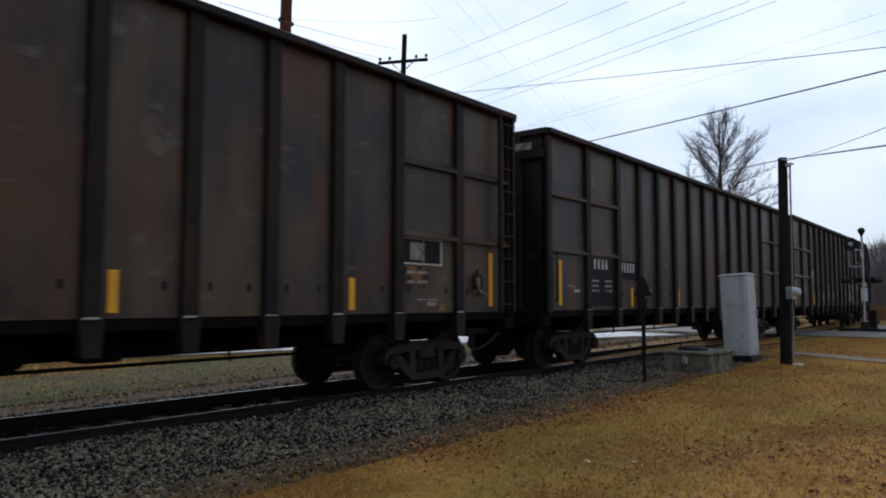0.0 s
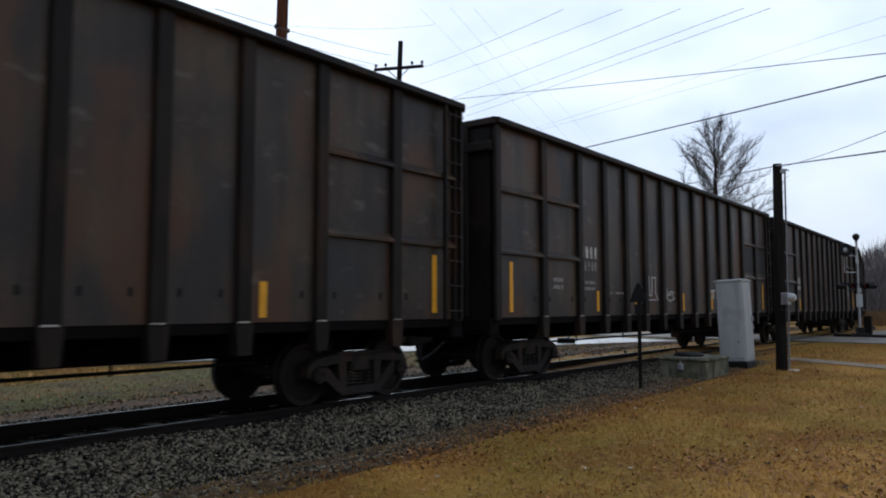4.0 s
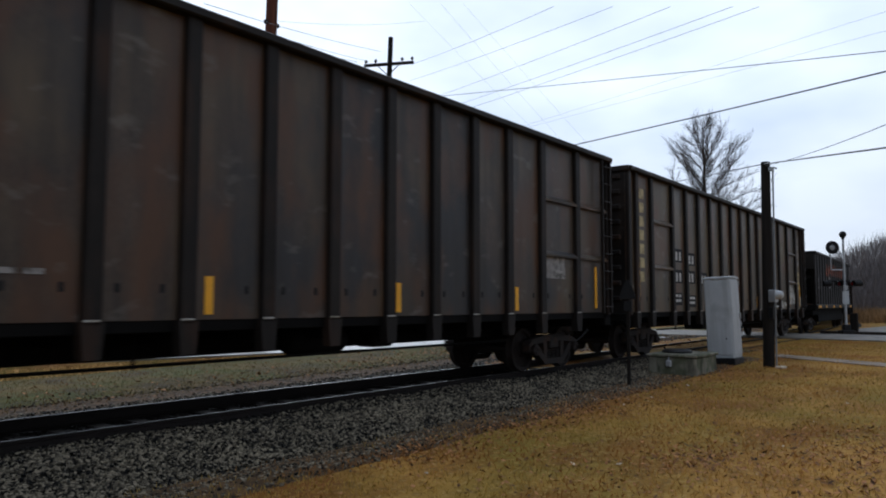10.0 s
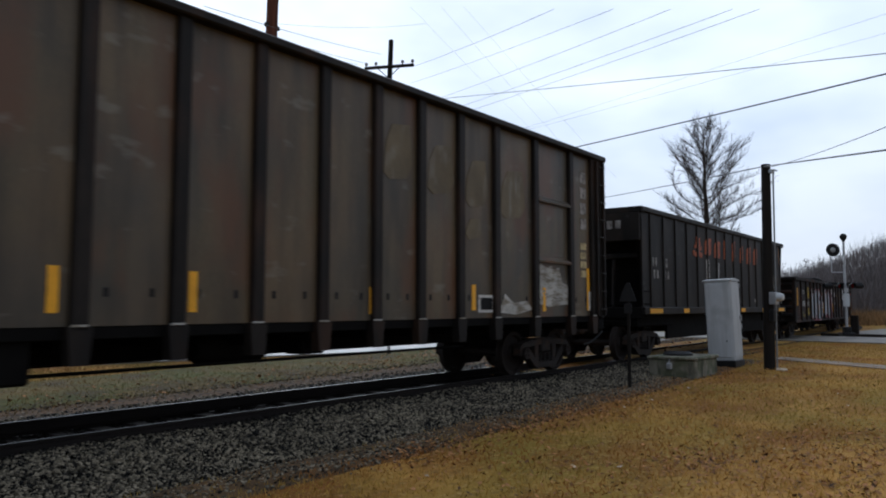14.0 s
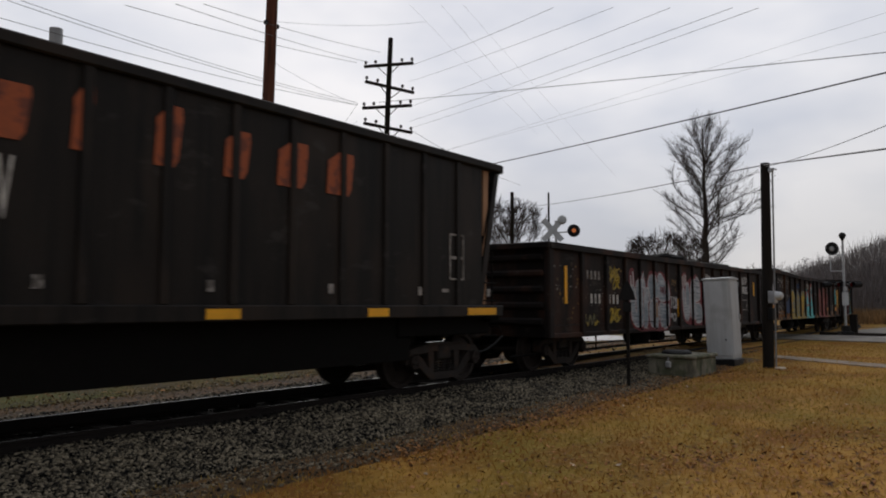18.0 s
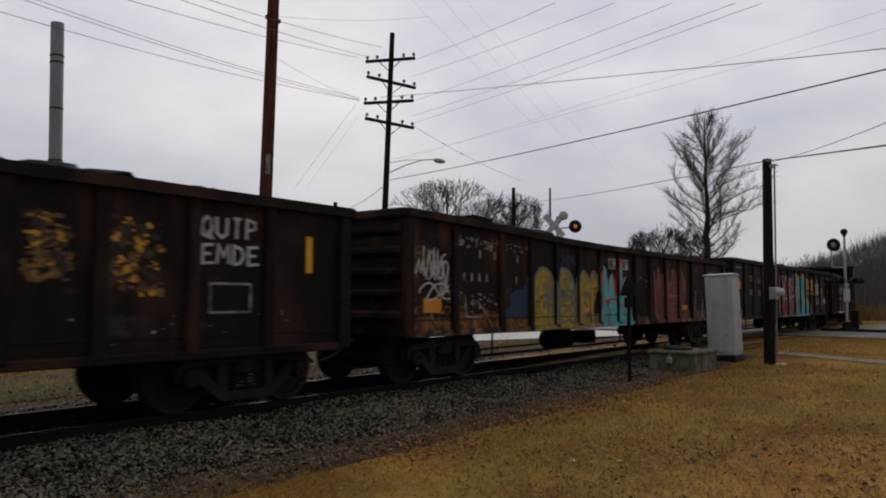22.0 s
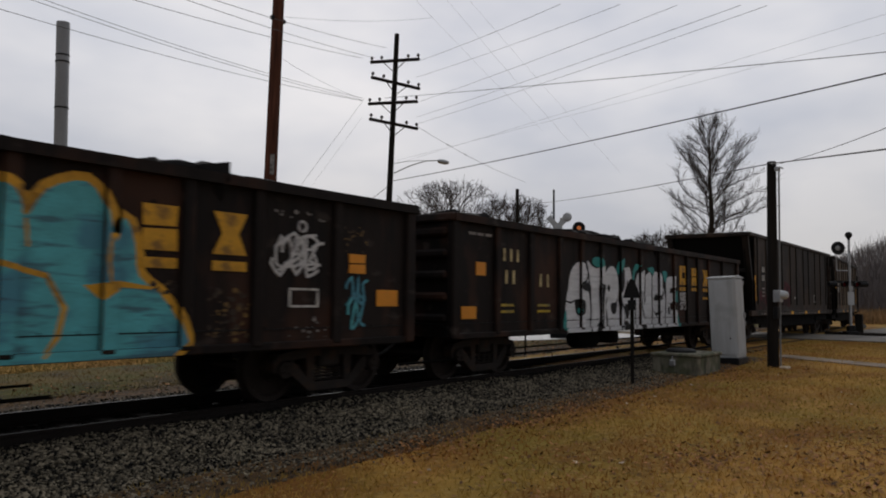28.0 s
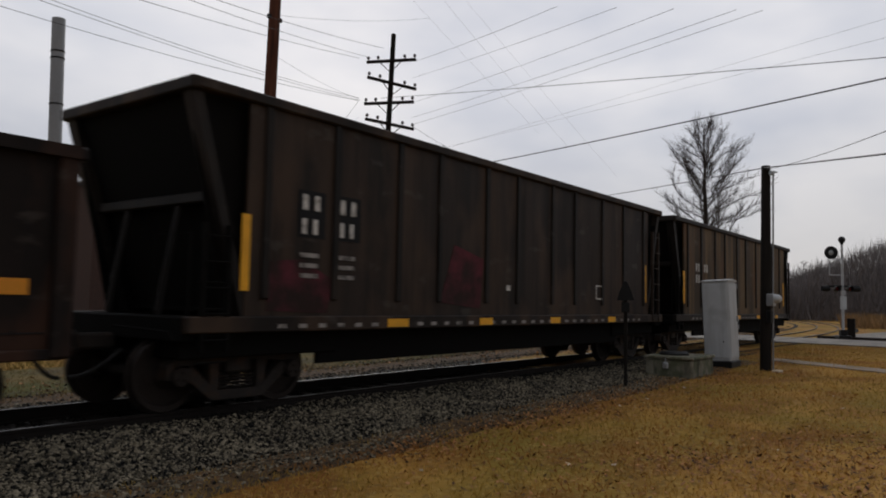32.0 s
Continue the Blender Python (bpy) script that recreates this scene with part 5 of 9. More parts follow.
def make_hopper(name, label, length, top, deck, ribs, skin, rib_m, sill_m, overhang, slope_in, strips, dashes, upright=False, front=None):
    """A rotary hopper: tall ribbed sides over a deck sill, with ends that slope in under the rim."""
    car = thing(name, label, "freight car", group="cars of the train")
    wheels = []
    h = length / 2
    for s in (-1, 1):
        y = s * 1.5
        lo0, hi0 = -h + overhang, -h
        out = [(-h + slope_in, deck), (h - slope_in, deck), (h - slope_in, deck + 0.25), (h - 0.04, top - 0.2), (h - 0.04, top), (-h + 0.04, top), (-h + 0.04, top - 0.2), (-h + slope_in, deck + 0.25)]
        if upright:
            lead = slope_in if front is None else front
            out = [(-h + lead, deck), (h - slope_in, deck), (h - slope_in, top), (-h + lead, top)]
        part("side_sheet", Geo().prism(out, y - 0.02, y + 0.02), skin, car)
        for r in ribs:
            part("side_post", shared(name + "_post", lambda: Geo().box(-0.06, -0.06, deck, 0.06, 0.06, top - 0.06, 0.015), rib_m), rib_m, car, m=pose(r - h, y, 0))
        part("top_chord", Geo().box(-h - 0.02, y - 0.09, top - 0.1, h + 0.02, y + 0.09, top + 0.04, 0.02), rib_m, car)
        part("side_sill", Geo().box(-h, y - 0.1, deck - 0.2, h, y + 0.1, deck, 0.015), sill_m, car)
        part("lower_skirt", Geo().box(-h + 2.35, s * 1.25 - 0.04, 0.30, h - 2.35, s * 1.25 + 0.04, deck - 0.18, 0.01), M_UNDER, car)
    for s in (-1, 1):
        e = lambda a: s * (h - a)
        g = Geo()
        vs = [(e(overhang * 0.2), -1.48, top - 0.05), (e(overhang * 0.2), 1.48, top - 0.05), (e(slope_in + 0.2), 1.48, deck + 0.1), (e(slope_in + 0.2), -1.48, deck + 0.1)]
        vs += [(x - s * 0.04, y, z) for x, y, z in vs]
        g.add(vs, [(0, 1, 2, 3), (7, 6, 5, 4), (0, 4, 5, 1), (1, 5, 6, 2), (2, 6, 7, 3), (3, 7, 4, 0)])
        # near-black colour stands for the shade under the overhanging rim
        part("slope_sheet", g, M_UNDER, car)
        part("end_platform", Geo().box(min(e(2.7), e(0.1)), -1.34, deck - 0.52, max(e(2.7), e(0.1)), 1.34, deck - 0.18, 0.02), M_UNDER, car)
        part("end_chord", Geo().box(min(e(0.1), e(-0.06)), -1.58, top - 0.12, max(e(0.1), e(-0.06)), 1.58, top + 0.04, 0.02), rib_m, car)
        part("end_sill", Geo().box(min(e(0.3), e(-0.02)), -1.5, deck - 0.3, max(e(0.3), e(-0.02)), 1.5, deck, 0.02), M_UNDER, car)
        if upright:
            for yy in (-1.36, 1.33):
                # same near-black, so the shaded corner is painted dark here too
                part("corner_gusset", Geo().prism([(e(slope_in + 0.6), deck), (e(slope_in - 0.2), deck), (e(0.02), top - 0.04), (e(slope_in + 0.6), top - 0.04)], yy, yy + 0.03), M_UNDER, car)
        for yy in (-1.4, 1.4):
            g = Geo()
            g.prism([(e(0.0), top - 0.1), (e(0.14), top - 0.1), (e(slope_in + 0.1), deck), (e(slope_in - 0.04), deck)], yy - 0.11, yy + 0.11)
            part("corner_brace", g, M_BLACK, car)
        for yy in (-0.6, 0.6):
            part("end_strut", Geo().rod((e(0.25), yy, deck), (e(slope_in * 0.6), yy, deck + (top - deck) * 0.55), 0.05, n=8), M_BLACK, car)
        part("end_beam", Geo().box(min(e(slope_in * 0.62), e(slope_in * 0.62 - 0.12)), -1.45, deck + (top - deck) * 0.5, max(e(slope_in * 0.62), e(slope_in * 0.62 - 0.12)), 1.45, deck + (top - deck) * 0.5 + 0.14, 0.02), M_BLACK, car)
        part("handrail", Geo().tube([(e(0.12), -1.42, deck), (e(0.12), -1.42, deck + 1.0), (e(0.12), -0.7, deck + 1.0), (e(0.12), -0.7, deck)], 0.018, 6), M_UNDER, car)
        for yy in (-1.44,):
            for k in range(4):
                part("grab_iron", shared("grab_iron", lambda: Geo().rod((-0.2, 0, 0), (0.2, 0, 0), 0.014, n=6), M_UNDER), M_UNDER, car, m=pose(e(0.35), yy - 0.1, deck - 0.55 + 0.32 * k))
    part("hopper_floor", Geo().box(-h + slope_in + 0.2, -1.45, deck + 0.05, h - slope_in - 0.2, 1.45, deck + 0.12), M_UNDER, car)
    for x, w in strips:
        patch(car, "reflector_strip", x - h, x - h + w, deck - 0.17, deck - 0.045, -1.6, M_YELLOW, "yellow reflective strip")
    for k in range(dashes):
        x = -h + slope_in + 0.5 + (length - 2 * slope_in - 1.0) * k / dashes
        patch(car, "reflector_dash", x, x + 0.14, deck - 0.155, deck - 0.1, -1.6, M_FADED, "white reflective dash", 0.003)
    make_draft(car, h)
    for x in (-h + 1.15, h - 1.15):
        make_truck(car, x, wheels)
    return car, wheels, h


def letter_geo(text, size, y, fat=0.0, depth=0.012):
    """Letters of the built-in font as a mesh, standing in the plane of a car's side."""
    cu = bpy.data.curves.new("letters", "FONT")
    cu.body, cu.size, cu.offset, cu.extrude, cu.resolution_u = text, size, fat, depth / 2, 3
    ob = bpy.data.objects.new("letters", cu)
    scene.collection.objects.link(ob)
    dg = bpy.context.evaluated_depsgraph_get()
    me = bpy.data.meshes.new_from_object(ob.evaluated_get(dg))
    bpy.data.objects.remove(ob)
    for v in me.vertices:
        v.co = (v.co.x, y - depth / 2 + v.co.z * -1, v.co.y)
    return me


def letters(car, name, text, size, x, z, material, label, y=YP, fat=0.0, sx=1.0):
    me = letter_geo(text, size, 0.0, fat)
    me.materials.clear()
    me.materials.append(material)
    ob = part(name, me, material, car, label, pose(x, y, z) @ Matrix.Diagonal((sx, 1, 1, 1)))
    return ob


def black_hopper(front):
    car, wheels, h = make_hopper("rotary_hopper", "black rotary hopper with an orange emblem and yellow strips", 15.2, 3.81, 1.2, [0.62 + 0.945 * k for k in range(15)], M_BLACK, M_BLACK, M_BLACK, 0.35, 0.6,
                                 [(0.35, 0.9), (2.9, 0.45), (5.85, 0.5), (8.7, 0.5), (11.5, 0.46), (14.05, 0.9)], 0, True, 0.06)
    y = -1.524
    # orange emblem of three wavy bands, and the run of orange shapes after it
    for dx, z, w in [(0.30, 3.20, 0.36), (0.14, 2.98, 0.66), (0.0, 2.76, 0.36), (0.44, 2.76, 0.40), (0.26, 3.09, 0.44)]:
        pts = [(i / 8 * w, z + 0.035 * math.sin(i / 8 * 6.28)) for i in range(9)]
        out = pts + [(a, b + 0.145 if w < 0.42 else b + 0.10) for a, b in reversed(pts)]
        part("emblem_band", Geo().prism([(4.0 - h + dx + a, b) for a, b in out], y - 0.012, y + 0.01), M_ORANGE, car, "orange emblem")
    for x, w, z, t in [(5.08, 0.60, 2.86, 0.53), (6.02, 0.58, 2.80, 0.56), (7.04, 0.20, 2.80, 0.72), (7.98, 0.32, 2.78, 0.72), (8.92, 0.36, 2.78, 0.60), (9.76, 0.50, 2.78, 0.62), (10.66, 0.50, 2.78, 0.62)]:
        lean = 0.1
        block = [(0.03, 0), (w - 0.04, 0), (w + 0.02, t * 0.15), (w + lean * 0.7, t * 0.8), (w - 0.04 + lean, t), (w * 0.35 + lean, t), (lean * 0.7 - 0.02, t * 0.75), (lean * 0.3 + 0.02, t * 0.5)]
        part("orange_mark", Geo().prism(block, y - 0.012, y + 0.01), M_ORANGE, car, "faded orange painted shape", pose(x - h, 0, z))
    letters(car, "white_letter", "M", 0.95, 5.2 - h, 2.06, M_WHITE, "white painted letter M", y, 0.0, 0.44)
    letters(car, "white_letter", "W", 0.9, 6.25 - h, 2.03, M_WHITE, "white painted letter W", y, 0.0, 0.30)
    bars(car, "white_mark", 0.72 - h, 2.3, 0.24, [0.15, 0.15, -0.3, 0.15, 0.15], y, M_FADED, 0.06, "white stencilled marks")
    bars(car, "white_mark", 0.8 - h, 1.98, 0.22, [0.15, 0.15, -0.25, 0.15, 0.15], y, M_FADED, 0.08, "white stencilled marks")
    stroke(car, [(13.62 - h, 1.65), (14.0 - h, 1.65), (14.0 - h, 2.42), (13.62 - h, 2.42), (13.62 - h, 1.65)], y, 0.03, M_FADED, "white outlined data box")
    stroke(car, [(13.62 - h, 2.02), (14.0 - h, 2.02)], y, 0.05, M_FADED, "white outlined data box")
    bars(car, "grey_mark", 13.4 - h, 1.42, 0.06, [0.2], y, M_FADED)
    for k in range(5):
        stroke(car, [(6.8 + 2 * k - h, 1.36), (6.8 + 2 * k - h, 1.5)], y, 0.1, M_FADED, "small white roundel")
    # end lettering on the slope below the rim
    for k in range(7):
        part("end_mark", Geo().box(-h - 0.075, 0.45 - 0.24 * k, 3.28, -h - 0.06, 0.6 - 0.24 * k, 3.5), M_FADED, car, "white marks on the end")
    part("end_plate", Geo().box(-h - 0.06, -1.5, 2.95, -h + 0.02, 1.5, 3.7, 0.01), M_BLACK, car)
    # timber stake before the dark gusset of the rear corner
    part("stake", Geo().prism([(h - 0.52, 1.22), (h - 0.40, 1.22), (h - 0.30, 3.7), (h - 0.46, 3.7)], -1.47, -1.37), M_TIMBER, car, "raw timber brace")
    CARS.append((car, wheels, front + h, h - 1.15))


black_hopper(93.95)


SILLS = {}        # height of each low gondola's floor line


def make_gondola(front, label, ribs, skin, length, top, bottom, fall=0.0, inset=1.6):
    """A low mill gondola: ribbed sides, corrugated ends, a heavy top rail that may sag by fall towards the rear."""
    car = thing("mill_gondola", label, "freight car", group="cars of the train")
    wheels = []
    h = length / 2
    rim = lambda x: top - fall * smooth(0.0, 7.0, x)
    rail_x = [-0.04, 1.5, 2.5, 3.5, 4.5, 5.5, 7.0, length + 0.04]
    for s in (-1, 1):
        edges = [0.0, *ribs, length]
        end_top = rim(0) if s < 0 else rim(length)
        for a, b in zip(edges, edges[1:]):
            part("side_panel", Geo().box(a - h, s * 1.46 - 0.02, bottom + 0.02, b - h, s * 1.46 + 0.02, rim(b) - 0.04), skin, car)
        for r in ribs:
            part("side_post", shared("gon_post_%s_%.3f_%.2f" % (skin.name, rim(r), bottom), lambda: Geo().box(-0.085, -0.06, bottom + 0.02, 0.085, 0.06, rim(r) - 0.08, 0.025), skin), skin, car, m=pose(r - h, s * 1.49, 0))
        part("top_rail", Geo().prism([(x - h, rim(x) - 0.13) for x in rail_x] + [(x - h, rim(x)) for x in reversed(rail_x)], s * 1.5 - 0.1, s * 1.5 + 0.1), skin, car)
        part("bottom_rail", Geo().box(-h, s * 1.48 - 0.05, bottom - 0.03, h, s * 1.48 + 0.05, bottom + 0.08, 0.015), skin, car)
        part("end_wall", Geo().box(min(s * h, s * (h - 0.04)), -1.46, bottom, max(s * h, s * (h - 0.04)), 1.46, end_top - 0.05), skin, car)
        for k in range(5):
            z = bottom + 0.35 + k * (end_top - bottom - 0.65) / 4
            part("end_corrugation", Geo().box(min(s * (h + 0.1), s * h), -1.42, z - 0.1, max(s * (h + 0.1), s * h), 1.42, z + 0.06, 0.05), skin, car)
        part("end_rail", Geo().box(min(s * (h + 0.13), s * (h - 0.06)), -1.58, end_top - 0.14, max(s * (h + 0.13), s * (h - 0.06)), 1.58, end_top + 0.005, 0.025), skin, car)
        part("corner_post", Geo().box(min(s * (h + 0.05), s * (h - 0.16)), -1.56, bottom - 0.02, max(s * (h + 0.05), s * (h - 0.16)), -1.42, end_top - 0.02, 0.025), skin, car)
    part("floor", Geo().box(-h + 0.05, -1.44, bottom + 0.3, h - 0.05, 1.44, bottom + 0.4), M_UNDER, car)
    for r in ribs:
        part("floor_beam", shared("gon_beam", lambda: Geo().box(-0.09, -1.42, 0.66, 0.09, 1.42, 1.0, 0.02), M_UNDER), M_UNDER, car, m=pose(r - h, 0, 0))
    make_draft(car, h)
    brake_gear(car, -2.1, 0.30)
    for x in (-h + inset, h - inset):
        make_truck(car, x, wheels)
    CARS.append((car, wheels, front + h, h - inset))
    SILLS[car.name] = bottom
    seam = part("lower_seam", Geo().box(-h + 0.2, -1.4915, bottom + 0.235, h - 0.2, -1.47, bottom + 0.25), M_DARK, car)
    for k in range(40):
        part("rivet", shared("rivet", lambda: Geo().spin([(0.001, -0.016), (0.012, -0.013), (0.016, 0.0)], "y", 6), M_DARK), M_DARK, seam, m=pose(-h + 0.4 + k * 0.4, -1.482, bottom + 0.262))
    return car, h




RIBS_A = [1.55, 2.83, 3.95, 4.89, 5.87, 6.82, 7.78, 8.95, 9.9, 10.92, 11.86, 12.83, 13.95, 15.08]
RIBS_B = [1.3, 2.8, 3.88, 4.95, 6.0, 7.07, 8.1, 9.08, 10.1, 11.2, 12.27, 13.35, 14.68]
RIBS_C = [1.39, 2.61, 3.81, 4.81, 5.83, 6.9, 8.1, 9.37, 10.48, 11.5, 12.43, 13.45, 14.85]
gon_one, H1 = make_gondola(111.05, "brown-black mill gondola covered in white and red graffiti", RIBS_A, M_GON, 16.5, 2.53, 0.53, inset=1.4)
gon_two, H2 = make_gondola(128.9, "rusty mill gondola with yellow and turquoise graffiti", RIBS_B, M_RUSTGON, 16.5, 2.68, 0.63, fall=0.15)
gon_three, H3 = make_gondola(146.45, "dark brown mill gondola with red and blue graffiti", RIBS_C, M_GON, 16.5, 2.73, 0.58, inset=1.35)
gon_four, H4 = make_gondola(164.05, "dark brown mill gondola with silver block graffiti", RIBS_C, M_GON, 16.5, 2.73, 0.58)


def brown_hopper(front, length, name_label, skin, rib_m, label_marks):
    car, wheels, h = make_hopper("rotary_hopper", name_label, length, 3.8, 0.98, [r for r in (1.16, 2.41, 3.81, 4.87, 6.3, 7.4, 8.79, 9.83, 11.23, 12.45, 13.73) if r < length - 0.9], skin, rib_m, rib_m, 0.3, 0.85,
                                 [(3.5, 0.5), (6.0, 0.42), (8.6, 0.42), (11.4, 0.42)], 34, True)
    y = -1.524
    patch(car, "reflector_strip", 0.78 - h, 0.91 - h, 1.3, 2.27, y, M_YELLOW, "tall yellow reflective strip")
    patch(car, "reflector_strip", length - 1.1 - h, length - 0.98 - h, 1.3, 2.28, y, M_YELLOW, "tall yellow reflective strip")
    make_ladder(car, length - 0.5 - h, -1.55, 0.8, 3.2, 6, 0.4, rib_m)
    make_ladder(car, 0.4 - h, -1.52, 0.55, 2.1, 5, 0.36, M_UNDER)
    label_marks(car, h, y)
    CARS.append((car, wheels, front + h, h - 1.15))


def marks_eleventh(car, h, y):
    for pts in [[(1.2, 1.05), (2.3, 1.02), (2.35, 1.5), (1.8, 1.75), (1.25, 1.7)], [(4.9, 1.2), (6.1, 1.1), (6.2, 2.0), (5.3, 2.2)]]:
        part("overspray", Geo().prism([(a - h, b) for a, b in pts], y - 0.003, y + 0.01), M_HAZE, car, "pinkish overspray patch")
    for x in (1.7, 2.42):
        patch(car, "repaint_patch", x - h, x + 0.5 - h, 2.05, 2.7, y, M_PATCH, "black patch behind the lettering")
        bars(car, "white_mark", x + 0.04 - h, 2.43, 0.21, [0.16, 0.16], y, M_WHITE, 0.06, "white stencilled marks", 0.012)
        bars(car, "white_mark", x + 0.04 - h, 2.1, 0.21, [0.14, 0.14], y, M_WHITE, 0.06, "white stencilled marks", 0.012)
        for k in range(3):
            bars(car, "grey_mark", x + 0.05 - h, 1.78 - 0.14 * k, 0.06, [0.34], y, M_FADED)
    stroke(car, [(10.9 - h, 1.35), (11.3 - h, 1.35), (11.3 - h, 1.65), (10.9 - h, 1.65), (10.9 - h, 1.35)], y, 0.03, M_WHITE, "white outlined data box")
    bars(car, "white_mark", 7.0 - h, 1.45, 0.1, [0.14], y, M_WHITE)


def marks_last(car, h, y):
    bars(car, "white_mark", 1.9 - h, 2.3, 0.25, [0.15, 0.15, -0.3, 0.15, 0.15], y, M_WHITE, 0.06, "white stencilled marks")
    bars(car, "white_mark", 1.9 - h, 1.95, 0.25, [0.15, 0.15], y, M_WHITE, 0.06, "white stencilled marks")


brown_hopper(181.9, 14.9, "dull brown rotary hopper with white stencils and yellow strips", M_BROWN, M_BROWN, marks_eleventh)
brown_hopper(197.9, 14.2, "rusty tan rotary hopper at the end of the train", M_TAN, M_RIB, marks_last)


# ---- graffiti and loads of the gondolas ----
GY, POST_Y = -1.482, -1.551


def rounded(pts, steps=5):
    """A smooth closed line through the points."""
    out, n = [], len(pts)
    for i in range(n):
        p0, p1, p2, p3 = [Vector(pts[(i + k) % n]) for k in (-1, 0, 1, 2)]
        for j in range(steps):
            t = j / steps
            out.append(0.5 * ((2 * p1) + (p2 - p0) * t + (2 * p0 - 5 * p1 + 4 * p2 - p3) * t * t + (3 * p1 - p0 - 3 * p2 + p3) * t ** 3))
    return out


def grown(poly, d):
    """The outline moved outward by d."""
    n, out = len(poly), []
    area = sum(poly[i - 1].x * poly[i].y - poly[i].x * poly[i - 1].y for i in range(n))
    sgn = 1 if area > 0 else -1
    for i in range(n):
        t = (poly[(i + 1) % n] - poly[i - 1])
        t = t.normalized() if t.length else Vector((1, 0))
        out.append(poly[i] + Vector((t.y, -t.x)) * d * sgn)
    return out


def clipped(poly, lo, hi, axis=0):
    """The part of an outline between two uprights, or two heights."""
    for edge, keep in ((lo, lambda q: q[axis] >= lo), (hi, lambda q: q[axis] <= hi)):
        out = []
        for i, b in enumerate(poly):
            a = poly[i - 1]
            if keep(a) != keep(b):
                t = (edge - a[axis]) / (b[axis] - a[axis])
                out.append(a + (b - a) * t)
            if keep(b):
                out.append(b)
        poly = out
        if len(poly) < 3:
            return []
    return poly


def painted(car, h, ribs, poly, material, lift, label, name="graffiti_letter"):
    """A painted shape that lies on the sheet and runs on over the posts and the bottom rail."""
    g = Geo()
    low = SILLS[car.name]
    poly = [Vector((p[0] - h, p[1])) for p in poly]
    sheet = clipped(poly, low + 0.08, 9, 1)
    if sheet:
        g.prism([(p.x, p.y) for p in sheet], GY - lift, GY + 0.006)
    for r in ribs:
        c = clipped(sheet, r - h - 0.083, r - h + 0.083) if sheet else []
        if c:
            g.prism([(p.x, p.y) for p in c], POST_Y - lift, POST_Y + 0.006)
    c = clipped(poly, low - 0.02, low + 0.078, 1)
    if c:
        g.prism([(p.x, p.y) for p in c], -1.53 - lift, -1.52)
    return part(name, g, material, car, label)


def ribbon(pts, w):
    """A narrow outline along a line of points, thin at its ends."""
    q = [Vector(a) for a in pts]
    left, right = [], []
    for i, a in enumerate(q):
        t = (q[min(i + 1, len(q) - 1)] - q[max(i - 1, 0)]).normalized()
        n = Vector((-t.y, t.x)) * w * 0.5 * (0.5 if i in (0, len(q) - 1) else 1.0)
        left.append(a + n)
        right.append(a - n)
    return left + right[::-1]


def bubble(car, h, ribs, pts, fill, edge, label, edge_w=0.05, halo=None):
    line = rounded(pts)
    if halo:
        painted(car, h, ribs, grown(line, edge_w + 0.09), halo, 0.002, "coloured halo round the letter", "graffiti_halo")
    painted(car, h, ribs, grown(line, edge_w), edge, 0.004, "outline of the letter", "graffiti_outline")
    painted(car, h, ribs, line, fill, 0.006, label)


def scaled(pts, x, z, w, t):
    return [(x + a * w, z + b * t) for a, b in pts]


U_SHAPE = [(0.0, 0.95), (0.12, 1.0), (0.28, 0.9), (0.32, 0.45), (0.5, 0.35), (0.62, 0.5), (0.66, 0.95), (0.82, 1.02), (0.98, 0.9), (1.0, 0.3), (0.75, 0.0), (0.3, 0.0), (0.03, 0.3)]
B_SHAPE = [(0.05, 1.0), (0.6, 1.03), (0.95, 0.8), (0.75, 0.55), (1.0, 0.3), (0.75, 0.02), (0.1, 0.0), (0.0, 0.5)]
ARCH = [(0.0, 0.0), (0.0, 0.7), (0.2, 1.0), (0.6, 1.02), (0.95, 0.75), (1.0, 0.0), (0.72, 0.02), (0.68, 0.45), (0.34, 0.45), (0.3, 0.0)]
LOOP = [(0.0, 0.4), (0.3, 1.0), (0.6, 0.3), (0.2, 0.0), (0.5, 0.9), (0.9, 0.8), (0.7, 0.2), (1.0, 0.1)]
ZIG = [(0.0, 1.0), (0.15, 0.1), (0.35, 0.9), (0.5, 0.2), (0.7, 0.95), (0.75, 0.1), (1.0, 0.7)]
SCRAWL = [(0.0, 0.6), (0.25, 0.95), (0.3, 0.3), (0.05, 0.1), (0.5, 0.5), (0.55, 1.0), (0.6, 0.2), (0.85, 0.25), (0.75, 0.75), (1.0, 0.9)]


def tag_lines(car, h, lines, material, w, label, y=GY):
    for shape, x, z, sx, sz in lines:
        stroke(car, [(p.x, p.y) for p in rounded([Vector(q) for q in shape], 3)][:-3], y - 0.002, w, material, label, x - h, z, sx, sz, "tag_line")


